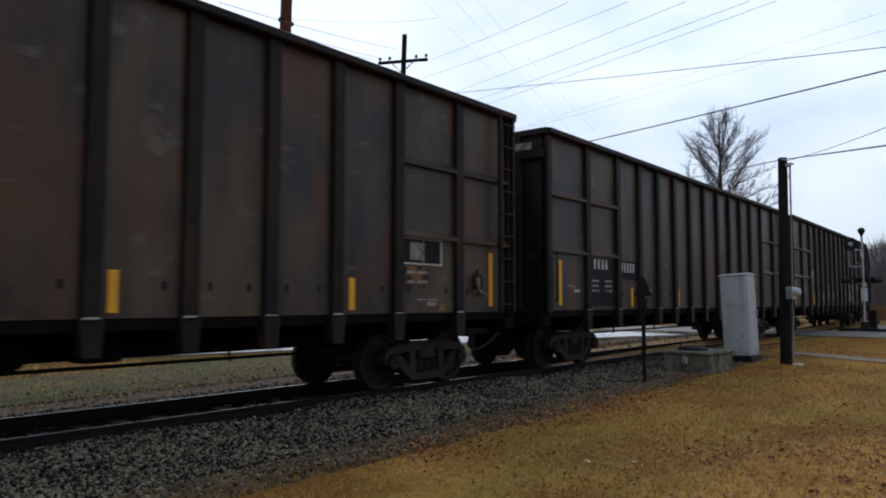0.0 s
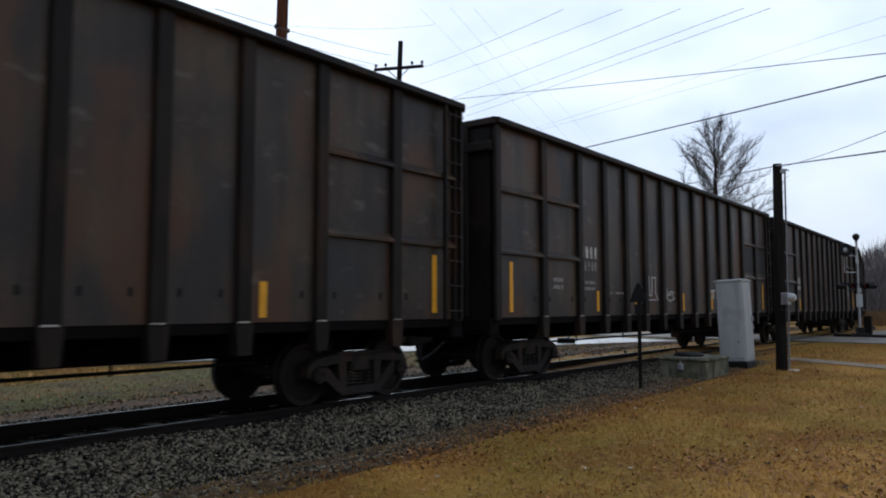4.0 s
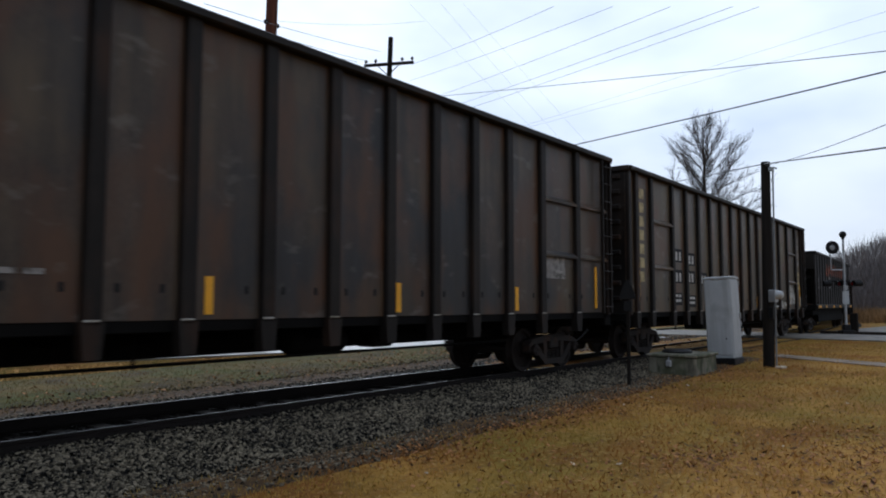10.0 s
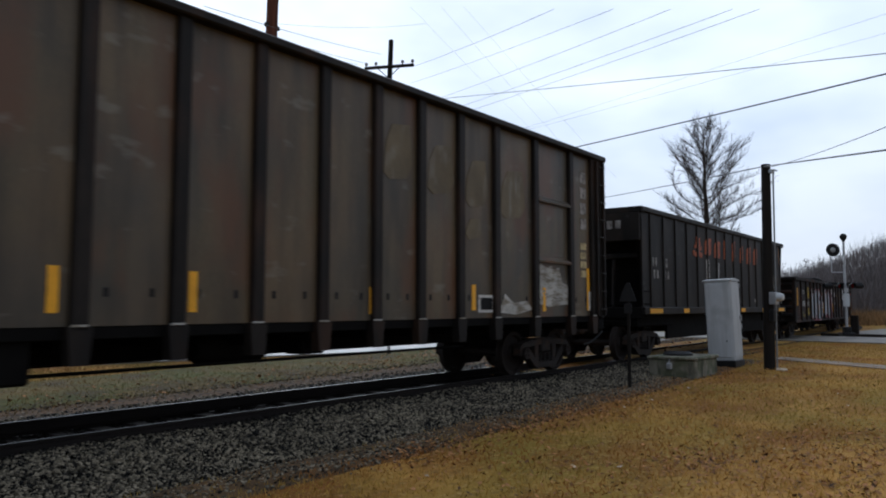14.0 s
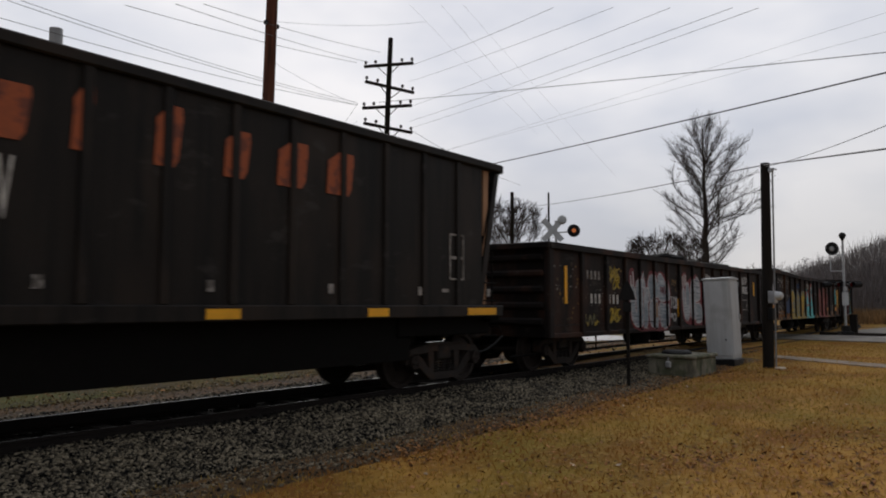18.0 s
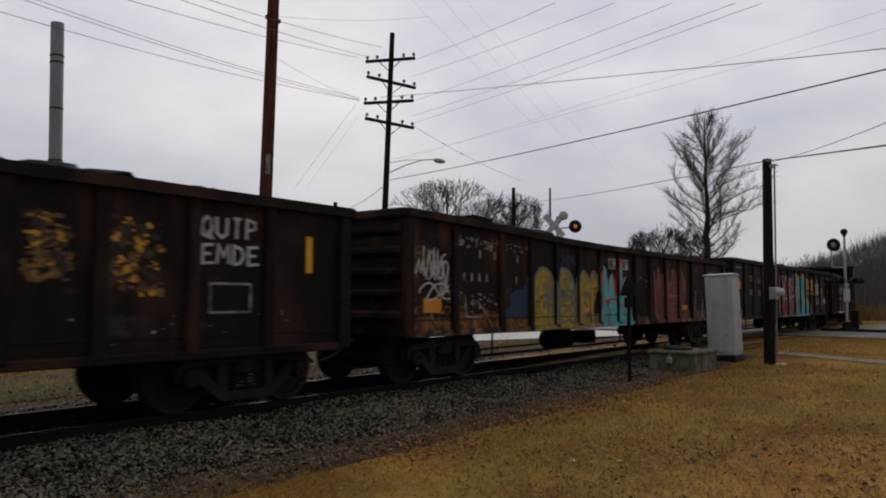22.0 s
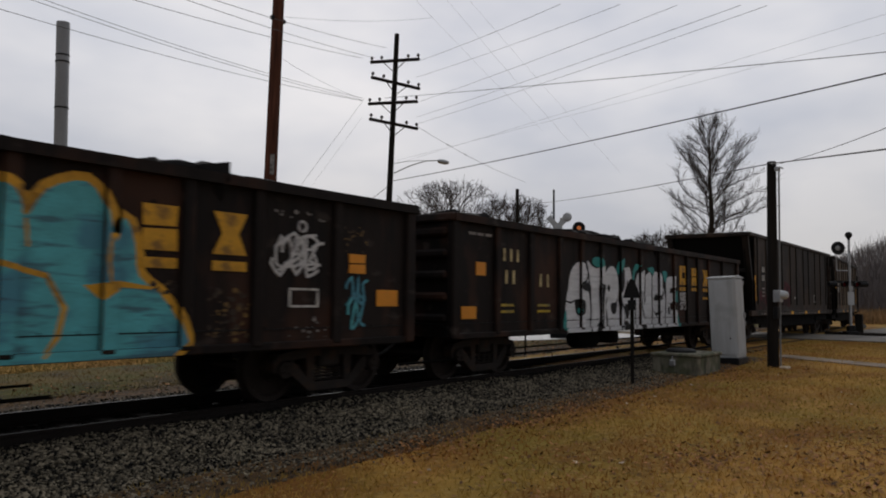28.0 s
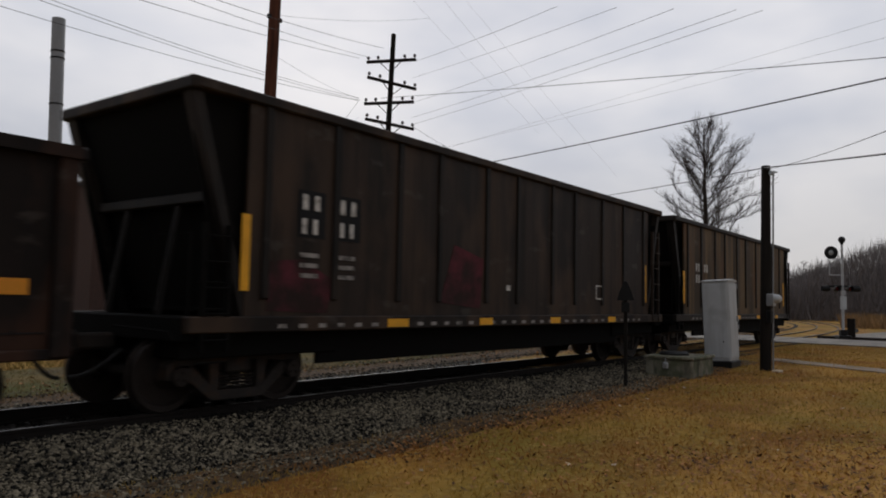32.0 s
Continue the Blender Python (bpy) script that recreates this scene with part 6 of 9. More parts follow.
HAND = {
    "V": [[(0, 1), (0.45, 0), (0.95, 1)]], "I": [[(0.5, 1), (0.45, 0)], [(0.2, 1), (0.8, 1)]], "C": [[(0.9, 0.85), (0.5, 1), (0.1, 0.6), (0.15, 0.15), (0.6, 0), (0.95, 0.2)]],
    "O": [[(0.5, 1), (0.1, 0.6), (0.2, 0.1), (0.6, 0), (0.9, 0.4), (0.8, 0.85), (0.45, 1)]], "W": [[(0, 1), (0.2, 0), (0.45, 0.7), (0.7, 0), (1, 1)]],
    "S": [[(0.9, 0.9), (0.5, 1), (0.1, 0.75), (0.8, 0.35), (0.6, 0.02), (0.05, 0.1)]], "U": [[(0.05, 1), (0.1, 0.2), (0.5, 0), (0.85, 0.2), (0.9, 1)]],
    "A": [[(0, 0), (0.45, 1), (0.9, 0)], [(0.2, 0.4), (0.75, 0.4)]], "M": [[(0, 0), (0.1, 1), (0.5, 0.4), (0.85, 1), (0.95, 0)]],
    "Q": [[(0.5, 1), (0.1, 0.6), (0.2, 0.1), (0.6, 0), (0.9, 0.4), (0.8, 0.85), (0.45, 1)], [(0.55, 0.3), (0.95, -0.1)]],
    "P": [[(0.1, 0), (0.12, 1), (0.8, 0.9), (0.8, 0.55), (0.15, 0.45)]], "E": [[(0.9, 1), (0.1, 0.95), (0.1, 0.0), (0.95, 0.05)], [(0.1, 0.5), (0.7, 0.52)]],
    "K": [[(0.1, 1), (0.1, 0)], [(0.85, 1), (0.15, 0.5), (0.9, 0)]], "F": [[(0.9, 1), (0.1, 0.95), (0.1, 0.0)], [(0.1, 0.5), (0.7, 0.52)]],
    "D": [[(0.1, 0), (0.1, 1), (0.7, 0.85), (0.9, 0.45), (0.6, 0.05), (0.05, 0)]], ">": [[(0, 0.1), (0.9, 0.9)], [(0.35, 0.95), (0.95, 0.95), (0.9, 0.35)]], "^": [[(0.5, 0), (0.5, 1)], [(0.1, 0.65), (0.5, 1), (0.9, 0.65)]],
}


def hand_word(car, h, text, x, z, w, t, material, width=0.04, slope=0.0):
    """Sprayed capitals, one after the other."""
    cell = w / len(text)
    for k, ch in enumerate(text):
        for line in HAND[ch]:
            stroke(car, line, GY - 0.002, width, material, "sprayed letter", x + cell * k - h, z + slope * k, cell * 0.84, t, "tag_line")


def flakes(car, h, spans, material, seed, label, name="chipped_paint"):
    """Ragged chips and scabs scattered over stretches of the sheet: x0, x1, z0, z1, how many, how large."""
    rng, g = random.Random(seed), Geo()
    for x0, x1, z0, z1, n, size in spans:
        for k in range(n):
            x, z, r = rng.uniform(x0, x1), rng.uniform(z0, z1), size * rng.uniform(0.3, 1.0)
            flat = rng.uniform(0.4, 1.1)
            pts = [(x - h + r * rng.uniform(0.5, 1.2) * math.cos(i * 0.9), z + r * flat * rng.uniform(0.5, 1.2) * math.sin(i * 0.9)) for i in range(7)]
            g.prism(pts, GY - 0.003 - 0.00001 * k, GY + 0.004)
    tagged(part(name, g, material, car), label, kind="stuff")


def ragged(rng, x0, x1, z0, z1, rough=0.05):
    """A stain with a torn upper edge."""
    n = 10
    return [Vector((x0, z0)), Vector((x1, z0))] + [Vector((x1 + (x0 - x1) * k / n, z1 + rng.uniform(-rough, rough))) for k in range(n + 1)]


def lobes(car, h, ribs, outlines, label):
    """White bubble letters in rounded lobes with a bright sprayed edge."""
    for pts in outlines:
        line = rounded(pts, 4)
        painted(car, h, ribs, grown(line, 0.012), M_SPRAYWHITE, 0.004, "bright edge of the letter", "graffiti_outline")
        painted(car, h, ribs, grown(line, -0.022), M_PALE, 0.006, label)


def plate(car, h, x, z, w, t, material=None):
    patch(car, "reflector_plate", x - h, x + w - h, z, z + t, GY - 0.002, material or M_PLATE, "orange reflector plate", 0.01)


def blocky(car, h, items, material, label):
    """Plain block shapes in the colour of a painted emblem."""
    for x, z, w, t, kind in items:
        g = Geo()
        if kind == "frame":
            q = 0.34
            for a, b, c, d in ((0, 0, w, t * q), (0, t * (1 - q), w, t), (0, t * q, w * q, t * (1 - q)), (w * 0.8, t * q, w, t * (1 - q))):
                g.prism([(a, b), (c, b), (c, d), (a, d)], GY - 0.012, GY + 0.005)
        elif kind == "split":
            g.prism([(0, 0), (w, 0), (w * 0.98, t * 0.49), (0.03 * w, t * 0.46)], GY - 0.012, GY + 0.005)
            g.prism([(0.02 * w, t * 0.53), (0.95 * w, t * 0.55), (w, t), (0, t)], GY - 0.012, GY + 0.005)
        elif kind == "waist":
            g.prism([(0, 0), (w, 0), (w * 0.74, t * 0.5), (w, t), (0, t), (w * 0.26, t * 0.5)], GY - 0.012, GY + 0.005)
        else:
            g.prism([(0, 0), (w, 0), (w, t), (0, t)], GY - 0.012, GY + 0.005)
        part("painted_block", g, material, car, label, pose(x - h, 0, z))


def lump_geo(rng, w, d, t):
    """One jagged lump of scrap."""
    g = Geo()
    n = 7
    rings = []
    for k, (s, z) in enumerate(((1.0, 0.0), (1.0, 0.5), (0.95, 0.85), (0.6, 1.0))):
        rings.append([(w * 0.5 * s * math.cos(2 * math.pi * i / n) * (1 + 0.25 * rng.uniform(-1, 1)), d * 0.5 * s * math.sin(2 * math.pi * i / n) * (1 + 0.25 * rng.uniform(-1, 1)), t * z * (1 + 0.05 * rng.uniform(-1, 1))) for i in range(n)])
    vs = [v for r in rings for v in r]
    fs = [(k * n + i, k * n + (i + 1) % n, (k + 1) * n + (i + 1) % n, (k + 1) * n + i) for k in range(3) for i in range(n)]
    fs += [tuple(range(n - 1, -1, -1)), tuple(range(3 * n, 4 * n))]
    return g.add(vs, fs)


def scrap_load(car, h, top, spans, seed):
    """Lumps of scrap that show above the rim."""
    rng = random.Random(seed)
    for a, b, rise in spans:
        x = a
        while x < b:
            w = rng.uniform(0.35, 0.85)
            peak = rise * (0.5 + 0.5 * math.sin(math.pi * (x - a + 0.2) / (b - a + 0.4))) * rng.uniform(0.75, 1.15)
            for y0 in (-0.92, rng.uniform(-0.2, 0.6)):
                part("scrap_piece", lump_geo(rng, w * 1.5, rng.uniform(0.45, 0.7), peak * 0.62 + 0.42), M_SCRAP, car, "dark scrap metal", pose(x - h + rng.uniform(-0.1, 0.1), y0, top - 0.42, rng.uniform(-8, 8), rng.uniform(-8, 8), rng.uniform(0, 360)))
            x += w * rng.uniform(0.55, 0.9)
    part("scrap_heap", Geo().box(-h + 0.2, -1.4, top - 1.2, h - 0.2, 1.4, top - 0.3, 0.05), M_SCRAP, car)


def paint_first(car, h, ribs):
    for x, z, t in [(0.8, 1.24, 0.82), (4.02, 0.90, 0.5), (7.7, 0.88, 0.5), (10.84, 0.89, 0.5), (12.83, 0.98, 0.46), (15.78, 1.57, 0.5)]:
        patch(car, "reflector_strip", x - 0.055 - h, x + 0.055 - h, z, z + t, GY - 0.002, M_YELLOW, "yellow reflective strip", 0.01)
    bars(car, "grey_mark", 1.78 - h, 1.80, 0.2, [0.13] * 4, GY, M_FADED, 0.07, "faded white marks")
    bars(car, "grey_mark", 1.98 - h, 1.25, 0.22, [0.13] * 3, GY, M_WHITE, 0.08, "worn white marks")
    bars(car, "grey_mark", 2.95 - h, 1.24, 0.22, [0.13] * 3, GY, M_WHITE, 0.1, "worn white marks")
    tag_lines(car, h, [(SCRAWL, 2.92, 1.75, 0.7, 0.4), (ZIG, 2.95, 0.78, 0.7, 0.35), (ZIG, 1.75, 0.72, 0.6, 0.28), (LOOP, 3.1, 1.6, 0.55, 0.35), (SCRAWL, 3.0, 0.75, 0.6, 0.4), (ZIG, 3.05, 1.85, 0.5, 0.25)], M_YELLOWPAINT, 0.035, "mustard scrawl")
    painted(car, h, ribs, rounded([(4.19, 1.83), (4.25, 2.1), (4.48, 2.14), (4.59, 1.8), (4.87, 2.0), (4.96, 2.1), (5.25, 1.93), (5.3, 1.72), (5.55, 2.1), (5.86, 2.11), (5.99, 1.98), (6.26, 2.14), (6.62, 2.06), (6.87, 1.7), (6.9, 1.32), (6.85, 0.66), (6.4, 0.5), (5.6, 0.54), (4.77, 0.54), (4.36, 0.75), (4.22, 1.2)], 3), M_MAROON, 0.002, "maroon ground of the letters", "graffiti_ground")
    lobes(car, h, ribs, [
        [(4.27, 1.65), (4.54, 1.65), (4.58, 1.1), (4.66, 1.06), (4.59, 1.56), (4.65, 1.79), (4.78, 1.86), (4.88, 1.82), (4.94, 0.91), (4.9, 0.71), (4.69, 0.65), (4.43, 0.77), (4.31, 1.03)],
        [(4.88, 1.9), (4.96, 2.05), (5.12, 1.96), (5.23, 1.75), (5.22, 1.58), (5.08, 1.48), (4.96, 1.61)],
        [(5.04, 1.44), (5.22, 1.49), (5.32, 1.67), (5.46, 1.63), (5.5, 1.34), (5.4, 1.24), (5.44, 0.89), (5.34, 0.65), (5.17, 0.61), (5.03, 0.79), (4.99, 1.14)],
        [(5.43, 1.76), (5.54, 1.97), (5.74, 2.03), (5.89, 1.87), (5.95, 1.66), (6.03, 1.48), (5.77, 1.39), (5.58, 1.31), (5.54, 1.51)],
        [(5.5, 1.14), (5.57, 1.27), (5.82, 1.35), (6.06, 1.29), (6.19, 1.09), (6.18, 0.78), (6.03, 0.62), (5.75, 0.61), (5.56, 0.77)],
        [(6.01, 1.79), (6.14, 2.0), (6.34, 2.08), (6.62, 1.92), (6.8, 1.65), (6.82, 1.37), (6.37, 1.32), (6.16, 1.44), (6.07, 1.62)],
        [(6.25, 1.25), (6.59, 1.24), (6.78, 1.23), (6.83, 0.9), (6.72, 0.63), (6.45, 0.57), (6.29, 0.78)]], "patchy white bubble letter")
    painted(car, h, ribs, rounded([(7.99, 1.59), (8.1, 2.12), (8.41, 2.16), (8.49, 1.92), (8.83, 2.06), (9.28, 2.16), (9.72, 1.9), (10.1, 2.1), (10.42, 1.7), (10.48, 0.94), (10.19, 0.64), (9.31, 0.6), (8.37, 0.68), (8.06, 0.96)], 3), M_MAROON, 0.002, "maroon ground of the letters", "graffiti_ground")
    lobes(car, h, ribs, [
        [(8.08, 1.64), (8.26, 1.64), (8.3, 1.13), (8.38, 1.77), (8.49, 1.89), (8.63, 1.78), (8.68, 1.02), (8.59, 0.81), (8.37, 0.76), (8.16, 1.03)],
        [(8.73, 1.62), (8.88, 1.98), (9.0, 1.85), (9.03, 0.88), (8.86, 0.81), (8.74, 1.02)],
        [(9.1, 1.85), (9.28, 2.07), (9.54, 1.97), (9.65, 1.65), (9.59, 1.38), (9.17, 1.34), (9.08, 1.57)],
        [(9.09, 1.02), (9.21, 1.25), (9.64, 1.25), (9.8, 1.01), (9.74, 0.72), (9.39, 0.67), (9.14, 0.77)],
        [(9.96, 1.84), (10.08, 2.01), (10.29, 1.9), (10.37, 1.61), (10.33, 1.4), (9.97, 1.4)],
        [(9.99, 1.3), (10.33, 1.3), (10.38, 0.94), (10.24, 0.7), (10.03, 0.71)]], "patchy white bubble letter")
    hand_word(car, h, "VWS", 6.3, 1.52, 0.42, 0.2, M_MAROON, 0.03)
    for x0, z0, x1, z1 in [(4.28, 1.97, 4.31, 1.67), (4.42, 2.07, 4.46, 1.72), (8.07, 2.06, 8.1, 1.73), (8.2, 2.12, 8.24, 1.76), (8.32, 2.12, 8.35, 1.79)]:
        stroke(car, [(x0 - h, z0), (x1 - h, z1)], GY - 0.003, 0.05, M_SPRAYWHITE, "white dripping line")
    patch(car, "pale_patch", 5.81 - h, 5.91 - h, 0.88, 1.28, POST_Y, M_TIMBER, "pale tan strip on the post", 0.012)
    hand_word(car, h, "VICO", 6.9, 1.12, 0.72, 0.32, M_SPRAYWHITE, 0.035)
    hand_word(car, h, ">O", 6.96, 0.76, 0.6, 0.22, M_SPRAYWHITE, 0.032)
    hand_word(car, h, "WSU", 10.2, 1.96, 0.46, 0.24, M_SPRAYWHITE, 0.028, -0.03)
    hand_word(car, h, "^", 10.47, 1.34, 0.16, 0.36, M_SPRAYWHITE, 0.03)
    hand_word(car, h, "CASA", 10.98, 1.78, 0.64, 0.24, M_SPRAYWHITE, 0.034, -0.005)
    hand_word(car, h, "MWS", 10.96, 1.36, 0.56, 0.28, M_SPRAYWHITE, 0.034, -0.03)
    hand_word(car, h, "QUIP", 14.04, 1.96, 0.88, 0.25, M_SPRAYWHITE, 0.036)
    hand_word(car, h, "EMDE", 14.06, 1.64, 0.9, 0.23, M_SPRAYWHITE, 0.036)
    flakes(car, h, [(1.7, 3.8, 0.7, 2.2, 60, 0.04), (0.3, 1.4, 0.8, 2.2, 40, 0.05), (6.95, 7.6, 1.6, 1.95, 30, 0.05)], M_OCHRE, 31, "ochre chips in the paint")
    flakes(car, h, [(0.3, 1.3, 1.5, 2.1, 16, 0.04), (1.7, 3.8, 1.1, 2.1, 40, 0.03), (11.0, 15.9, 0.7, 1.1, 24, 0.03)], M_FADED, 32, "pale scuffs in the paint")
    flakes(car, h, [(12.05, 12.5, 1.4, 2.08, 70, 0.07), (12.9, 13.55, 1.25, 2.1, 90, 0.07)], M_OCHRE, 33, "worn ochre emblem in flakes")
    flakes(car, h, [(12.05, 12.5, 1.4, 2.08, 26, 0.06), (12.9, 13.55, 1.25, 2.1, 40, 0.06)], M_GOLD, 34, "yellow rest of a worn emblem")
    stroke(car, [(14.2 - h, 1.05), (14.8 - h, 1.05), (14.8 - h, 1.4), (14.2 - h, 1.4), (14.2 - h, 1.05)], GY, 0.03, M_FADED, "dotted data box")
    scrap_load(car, h, 2.56, [(8.0, 9.2, 0.40), (9.5, 14.5, 0.16)], 3)


def paint_second(car, h, ribs):
    plate(car, h, 0.45, 1.0, 0.48, 0.24)
    tag_lines(car, h, [(ZIG, 0.2, 1.6, 0.35, 0.3), (ZIG, 0.45, 1.5, 0.4, 0.6), (SCRAWL, 0.55, 1.5, 0.5, 0.55), (LOOP, 0.35, 1.2, 0.85, 0.3), (LOOP, 0.85, 1.3, 0.3, 0.6)], M_SPRAYWHITE, 0.028, "white scrawl")
    for x, z, ws in [(2.05, 1.97, (0.09, -0.1, 0.09)), (3.35, 1.94, (0.09, -0.08, 0.09)), (1.55, 1.55, (0.09,) * 4), (3.3, 1.52, (0.09, -0.08, 0.09))]:
        bars(car, "grey_mark", x - h, z, 0.15, ws, GY, M_FADED, 0.15, "worn white marks")
    rng = random.Random(21)
    for x0, x1, z1 in [(0.05, 1.2, 0.92), (1.4, 2.7, 0.98), (2.9, 3.8, 0.88), (9.2, 9.95, 0.82), (12.84, 13.3, 0.95), (13.45, 14.6, 0.94)]:
        painted(car, h, [], ragged(rng, x0, x1, 0.6, z1, 0.035), M_RUSTBAND, 0.002, "rust along the floor line", "rust_patch")
    flakes(car, h, [(0.1, 0.26, 0.65, 2.3, 90, 0.06), (0.3, 0.8, 1.9, 2.2, 40, 0.07), (1.1, 1.26, 0.7, 2.1, 40, 0.05), (0.25, 1.2, 0.65, 1.1, 70, 0.06), (1.4, 2.7, 0.95, 1.1, 30, 0.05), (12.85, 14.6, 0.65, 1.0, 60, 0.06)], M_OCHRE, 41, "ochre paint left in flakes")
    flakes(car, h, [(0.1, 0.2, 0.65, 2.3, 110, 0.05), (0.2, 1.25, 0.62, 0.85, 70, 0.06), (1.4, 2.7, 0.62, 0.95, 90, 0.07), (2.9, 3.8, 0.62, 0.86, 50, 0.06), (15.6, 15.74, 0.7, 2.1, 50, 0.05), (15.75, 16.3, 0.66, 1.1, 30, 0.06)], M_RUSTBRIGHT, 43, "bright orange rust scabs", "rust_scab")
    flakes(car, h, [(1.45, 2.7, 2.15, 2.32, 40, 0.05), (1.4, 2.65, 1.05, 1.35, 36, 0.04), (2.85, 3.8, 2.15, 2.3, 16, 0.04), (13.5, 14.5, 0.9, 1.7, 26, 0.03), (9.3, 9.9, 1.7, 1.85, 10, 0.04)], M_FADED, 42, "pale scrapes in the paint")
    for pts in [[(1.62, 1.3), (1.66, 0.92), (2.1, 0.9)], [(2.0, 1.2), (2.25, 1.0), (2.5, 0.72)], [(13.6, 0.75), (13.75, 1.5)], [(14.3, 0.72), (14.4, 1.25)]]:
        stroke(car, [(a - h, b) for a, b in pts], GY - 0.002, 0.022, M_SCRAPEGLINT, "pale scratch", name="scratch")
    painted(car, h, [], rounded([(2.95, 0.92), (3.0, 1.05), (3.15, 1.12), (3.1, 1.28), (3.3, 1.4), (3.55, 1.42), (3.7, 1.52), (3.95, 1.55), (3.98, 1.2), (3.9, 0.95), (3.5, 0.86), (3.2, 0.88)], 3), M_BLUEPAINT, 0.004, "dark blue sprayed patch")
    painted(car, h, ribs, [Vector(q) for q in [(4.0, 0.6), (4.02, 1.55), (5.85, 1.5), (6.9, 1.45), (7.02, 1.3), (7.02, 0.6)]], M_YELLOWPAINT, 0.003, "mustard ground of the letters", "graffiti_ground")
    for s, x, w in [(ARCH, 4.05, 0.85), (B_SHAPE, 5.02, 0.76), (ARCH, 5.88, 0.72), (ARCH, 6.56, 0.46)]:
        bubble(car, h, ribs, scaled(s, x, 0.6, w, 1.2), M_YELLOWPAINT, M_DULLBLUE, "mustard letter with a dull blue edge", 0.06)
    for pts, w, m in [([(4.3, 1.7), (4.32, 1.2), (4.3, 0.7)], 0.09, M_GOLD), ([(4.78, 1.5), (4.8, 1.1), (4.78, 0.68)], 0.10, M_DULLBLUE), ([(4.25, 1.25), (4.5, 1.34), (4.75, 1.24)], 0.10, M_DULLBLUE), ([(5.12, 1.72), (5.1, 1.2), (5.12, 0.66)], 0.12, M_GOLD), ([(5.35, 1.38), (5.5, 1.5), (5.65, 1.36), (5.5, 1.2), (5.36, 1.3)], 0.07, M_DULLBLUE), ([(5.4, 0.98), (5.6, 1.04), (5.72, 0.9)], 0.08, M_DULLBLUE), ([(5.98, 1.6), (6.0, 1.1), (5.98, 0.66)], 0.10, M_GOLD), ([(6.25, 1.3), (6.4, 1.42), (6.5, 1.25)], 0.07, M_DULLBLUE), ([(6.66, 1.6), (6.62, 1.2), (6.64, 0.7)], 0.08, M_GOLD), ([(5.2, 0.75), (5.6, 0.8), (5.7, 0.7)], 0.07, M_DULLBLUE)]:
        painted(car, h, ribs, ribbon([Vector(q) for q in pts], w), m, 0.008, "sprayed streak in the letters", "graffiti_line")
    painted(car, h, ribs, rounded([(6.72, 0.95), (6.86, 1.35), (7.0, 1.4), (7.0, 0.95)], 3), M_DARK, 0.010, "black gap of the letter", "graffiti_eye")
    painted(car, h, ribs, [Vector(q) for q in [(7.02, 0.58), (6.98, 1.86), (7.1, 1.92), (7.5, 1.7), (7.75, 1.9), (7.95, 1.7), (8.05, 2.26), (8.2, 2.22), (8.4, 1.75), (8.6, 1.84), (8.82, 1.6), (8.78, 1.1), (8.8, 0.58)]], M_BRIGHTRED, 0.003, "red ground of the letters", "graffiti_ground")
    painted(car, h, ribs, rounded([(7.14, 0.58), (7.1, 1.25), (7.11, 1.9), (7.27, 2.04), (7.44, 1.9), (7.5, 1.34), (7.56, 1.55), (7.62, 1.76), (7.72, 1.84), (7.81, 1.67), (7.9, 1.36), (8.06, 1.4), (8.07, 1.95), (8.18, 2.16), (8.32, 1.96), (8.35, 1.4), (8.43, 1.7), (8.53, 1.8), (8.63, 1.63), (8.75, 1.4), (8.88, 1.0), (8.84, 0.58)], 3), M_CYAN, 0.006, "turquoise letters like raised fingers")
    for pts, w in [([(7.36, 1.2), (7.55, 1.24), (7.78, 1.26), (7.98, 1.22), (8.06, 1.05)], 0.045), ([(7.38, 1.2), (7.5, 1.06), (7.62, 0.96), (7.55, 0.8), (7.44, 0.62)], 0.04), ([(8.06, 1.1), (8.3, 1.14), (8.6, 1.16), (8.78, 1.1)], 0.04), ([(8.2, 1.12), (8.45, 0.98), (8.53, 0.85), (8.4, 0.66)], 0.035)]:
        painted(car, h, ribs, ribbon([Vector(q) for q in pts], w), M_BRIGHTRED, 0.009, "red line in the letters", "graffiti_line")
    for pts in [[(7.38, 1.2), (7.66, 1.22), (7.5, 1.06)], [(8.1, 1.12), (8.36, 1.14), (8.3, 1.02)], [(7.4, 0.6), (7.52, 0.6), (7.46, 0.78)]]:
        painted(car, h, ribs, [Vector(q) for q in pts], M_BRIGHTRED, 0.010, "red corner of the letters", "graffiti_eye")
    painted(car, h, ribs, ribbon([Vector(q) for q in [(8.05, 1.9), (8.04, 1.3), (8.06, 0.62)]], 0.05), M_DARK, 0.004, "shadowed edge", "graffiti_line")
    for x in (7.55, 8.3):
        patch(car, "pale_patch", x - h, x + 0.38 - h, 1.98, 2.24, GY, M_SCRAPEGLINT, "pale paint patch", 0.011)
        patch(car, "rust_patch", x + 0.06 - h, x + 0.2 - h, 2.02, 2.18, GY, M_RUSTBAND, "rusty middle of the patch", 0.0125)
    tag_lines(car, h, [(SCRAWL, 5.15, 1.95, 0.35, 0.26), (ZIG, 5.45, 1.97, 0.4, 0.24)], M_BLUEPAINT, 0.032, "blue scrawl")
    plate(car, h, 6.15, 0.95, 0.35, 0.1)
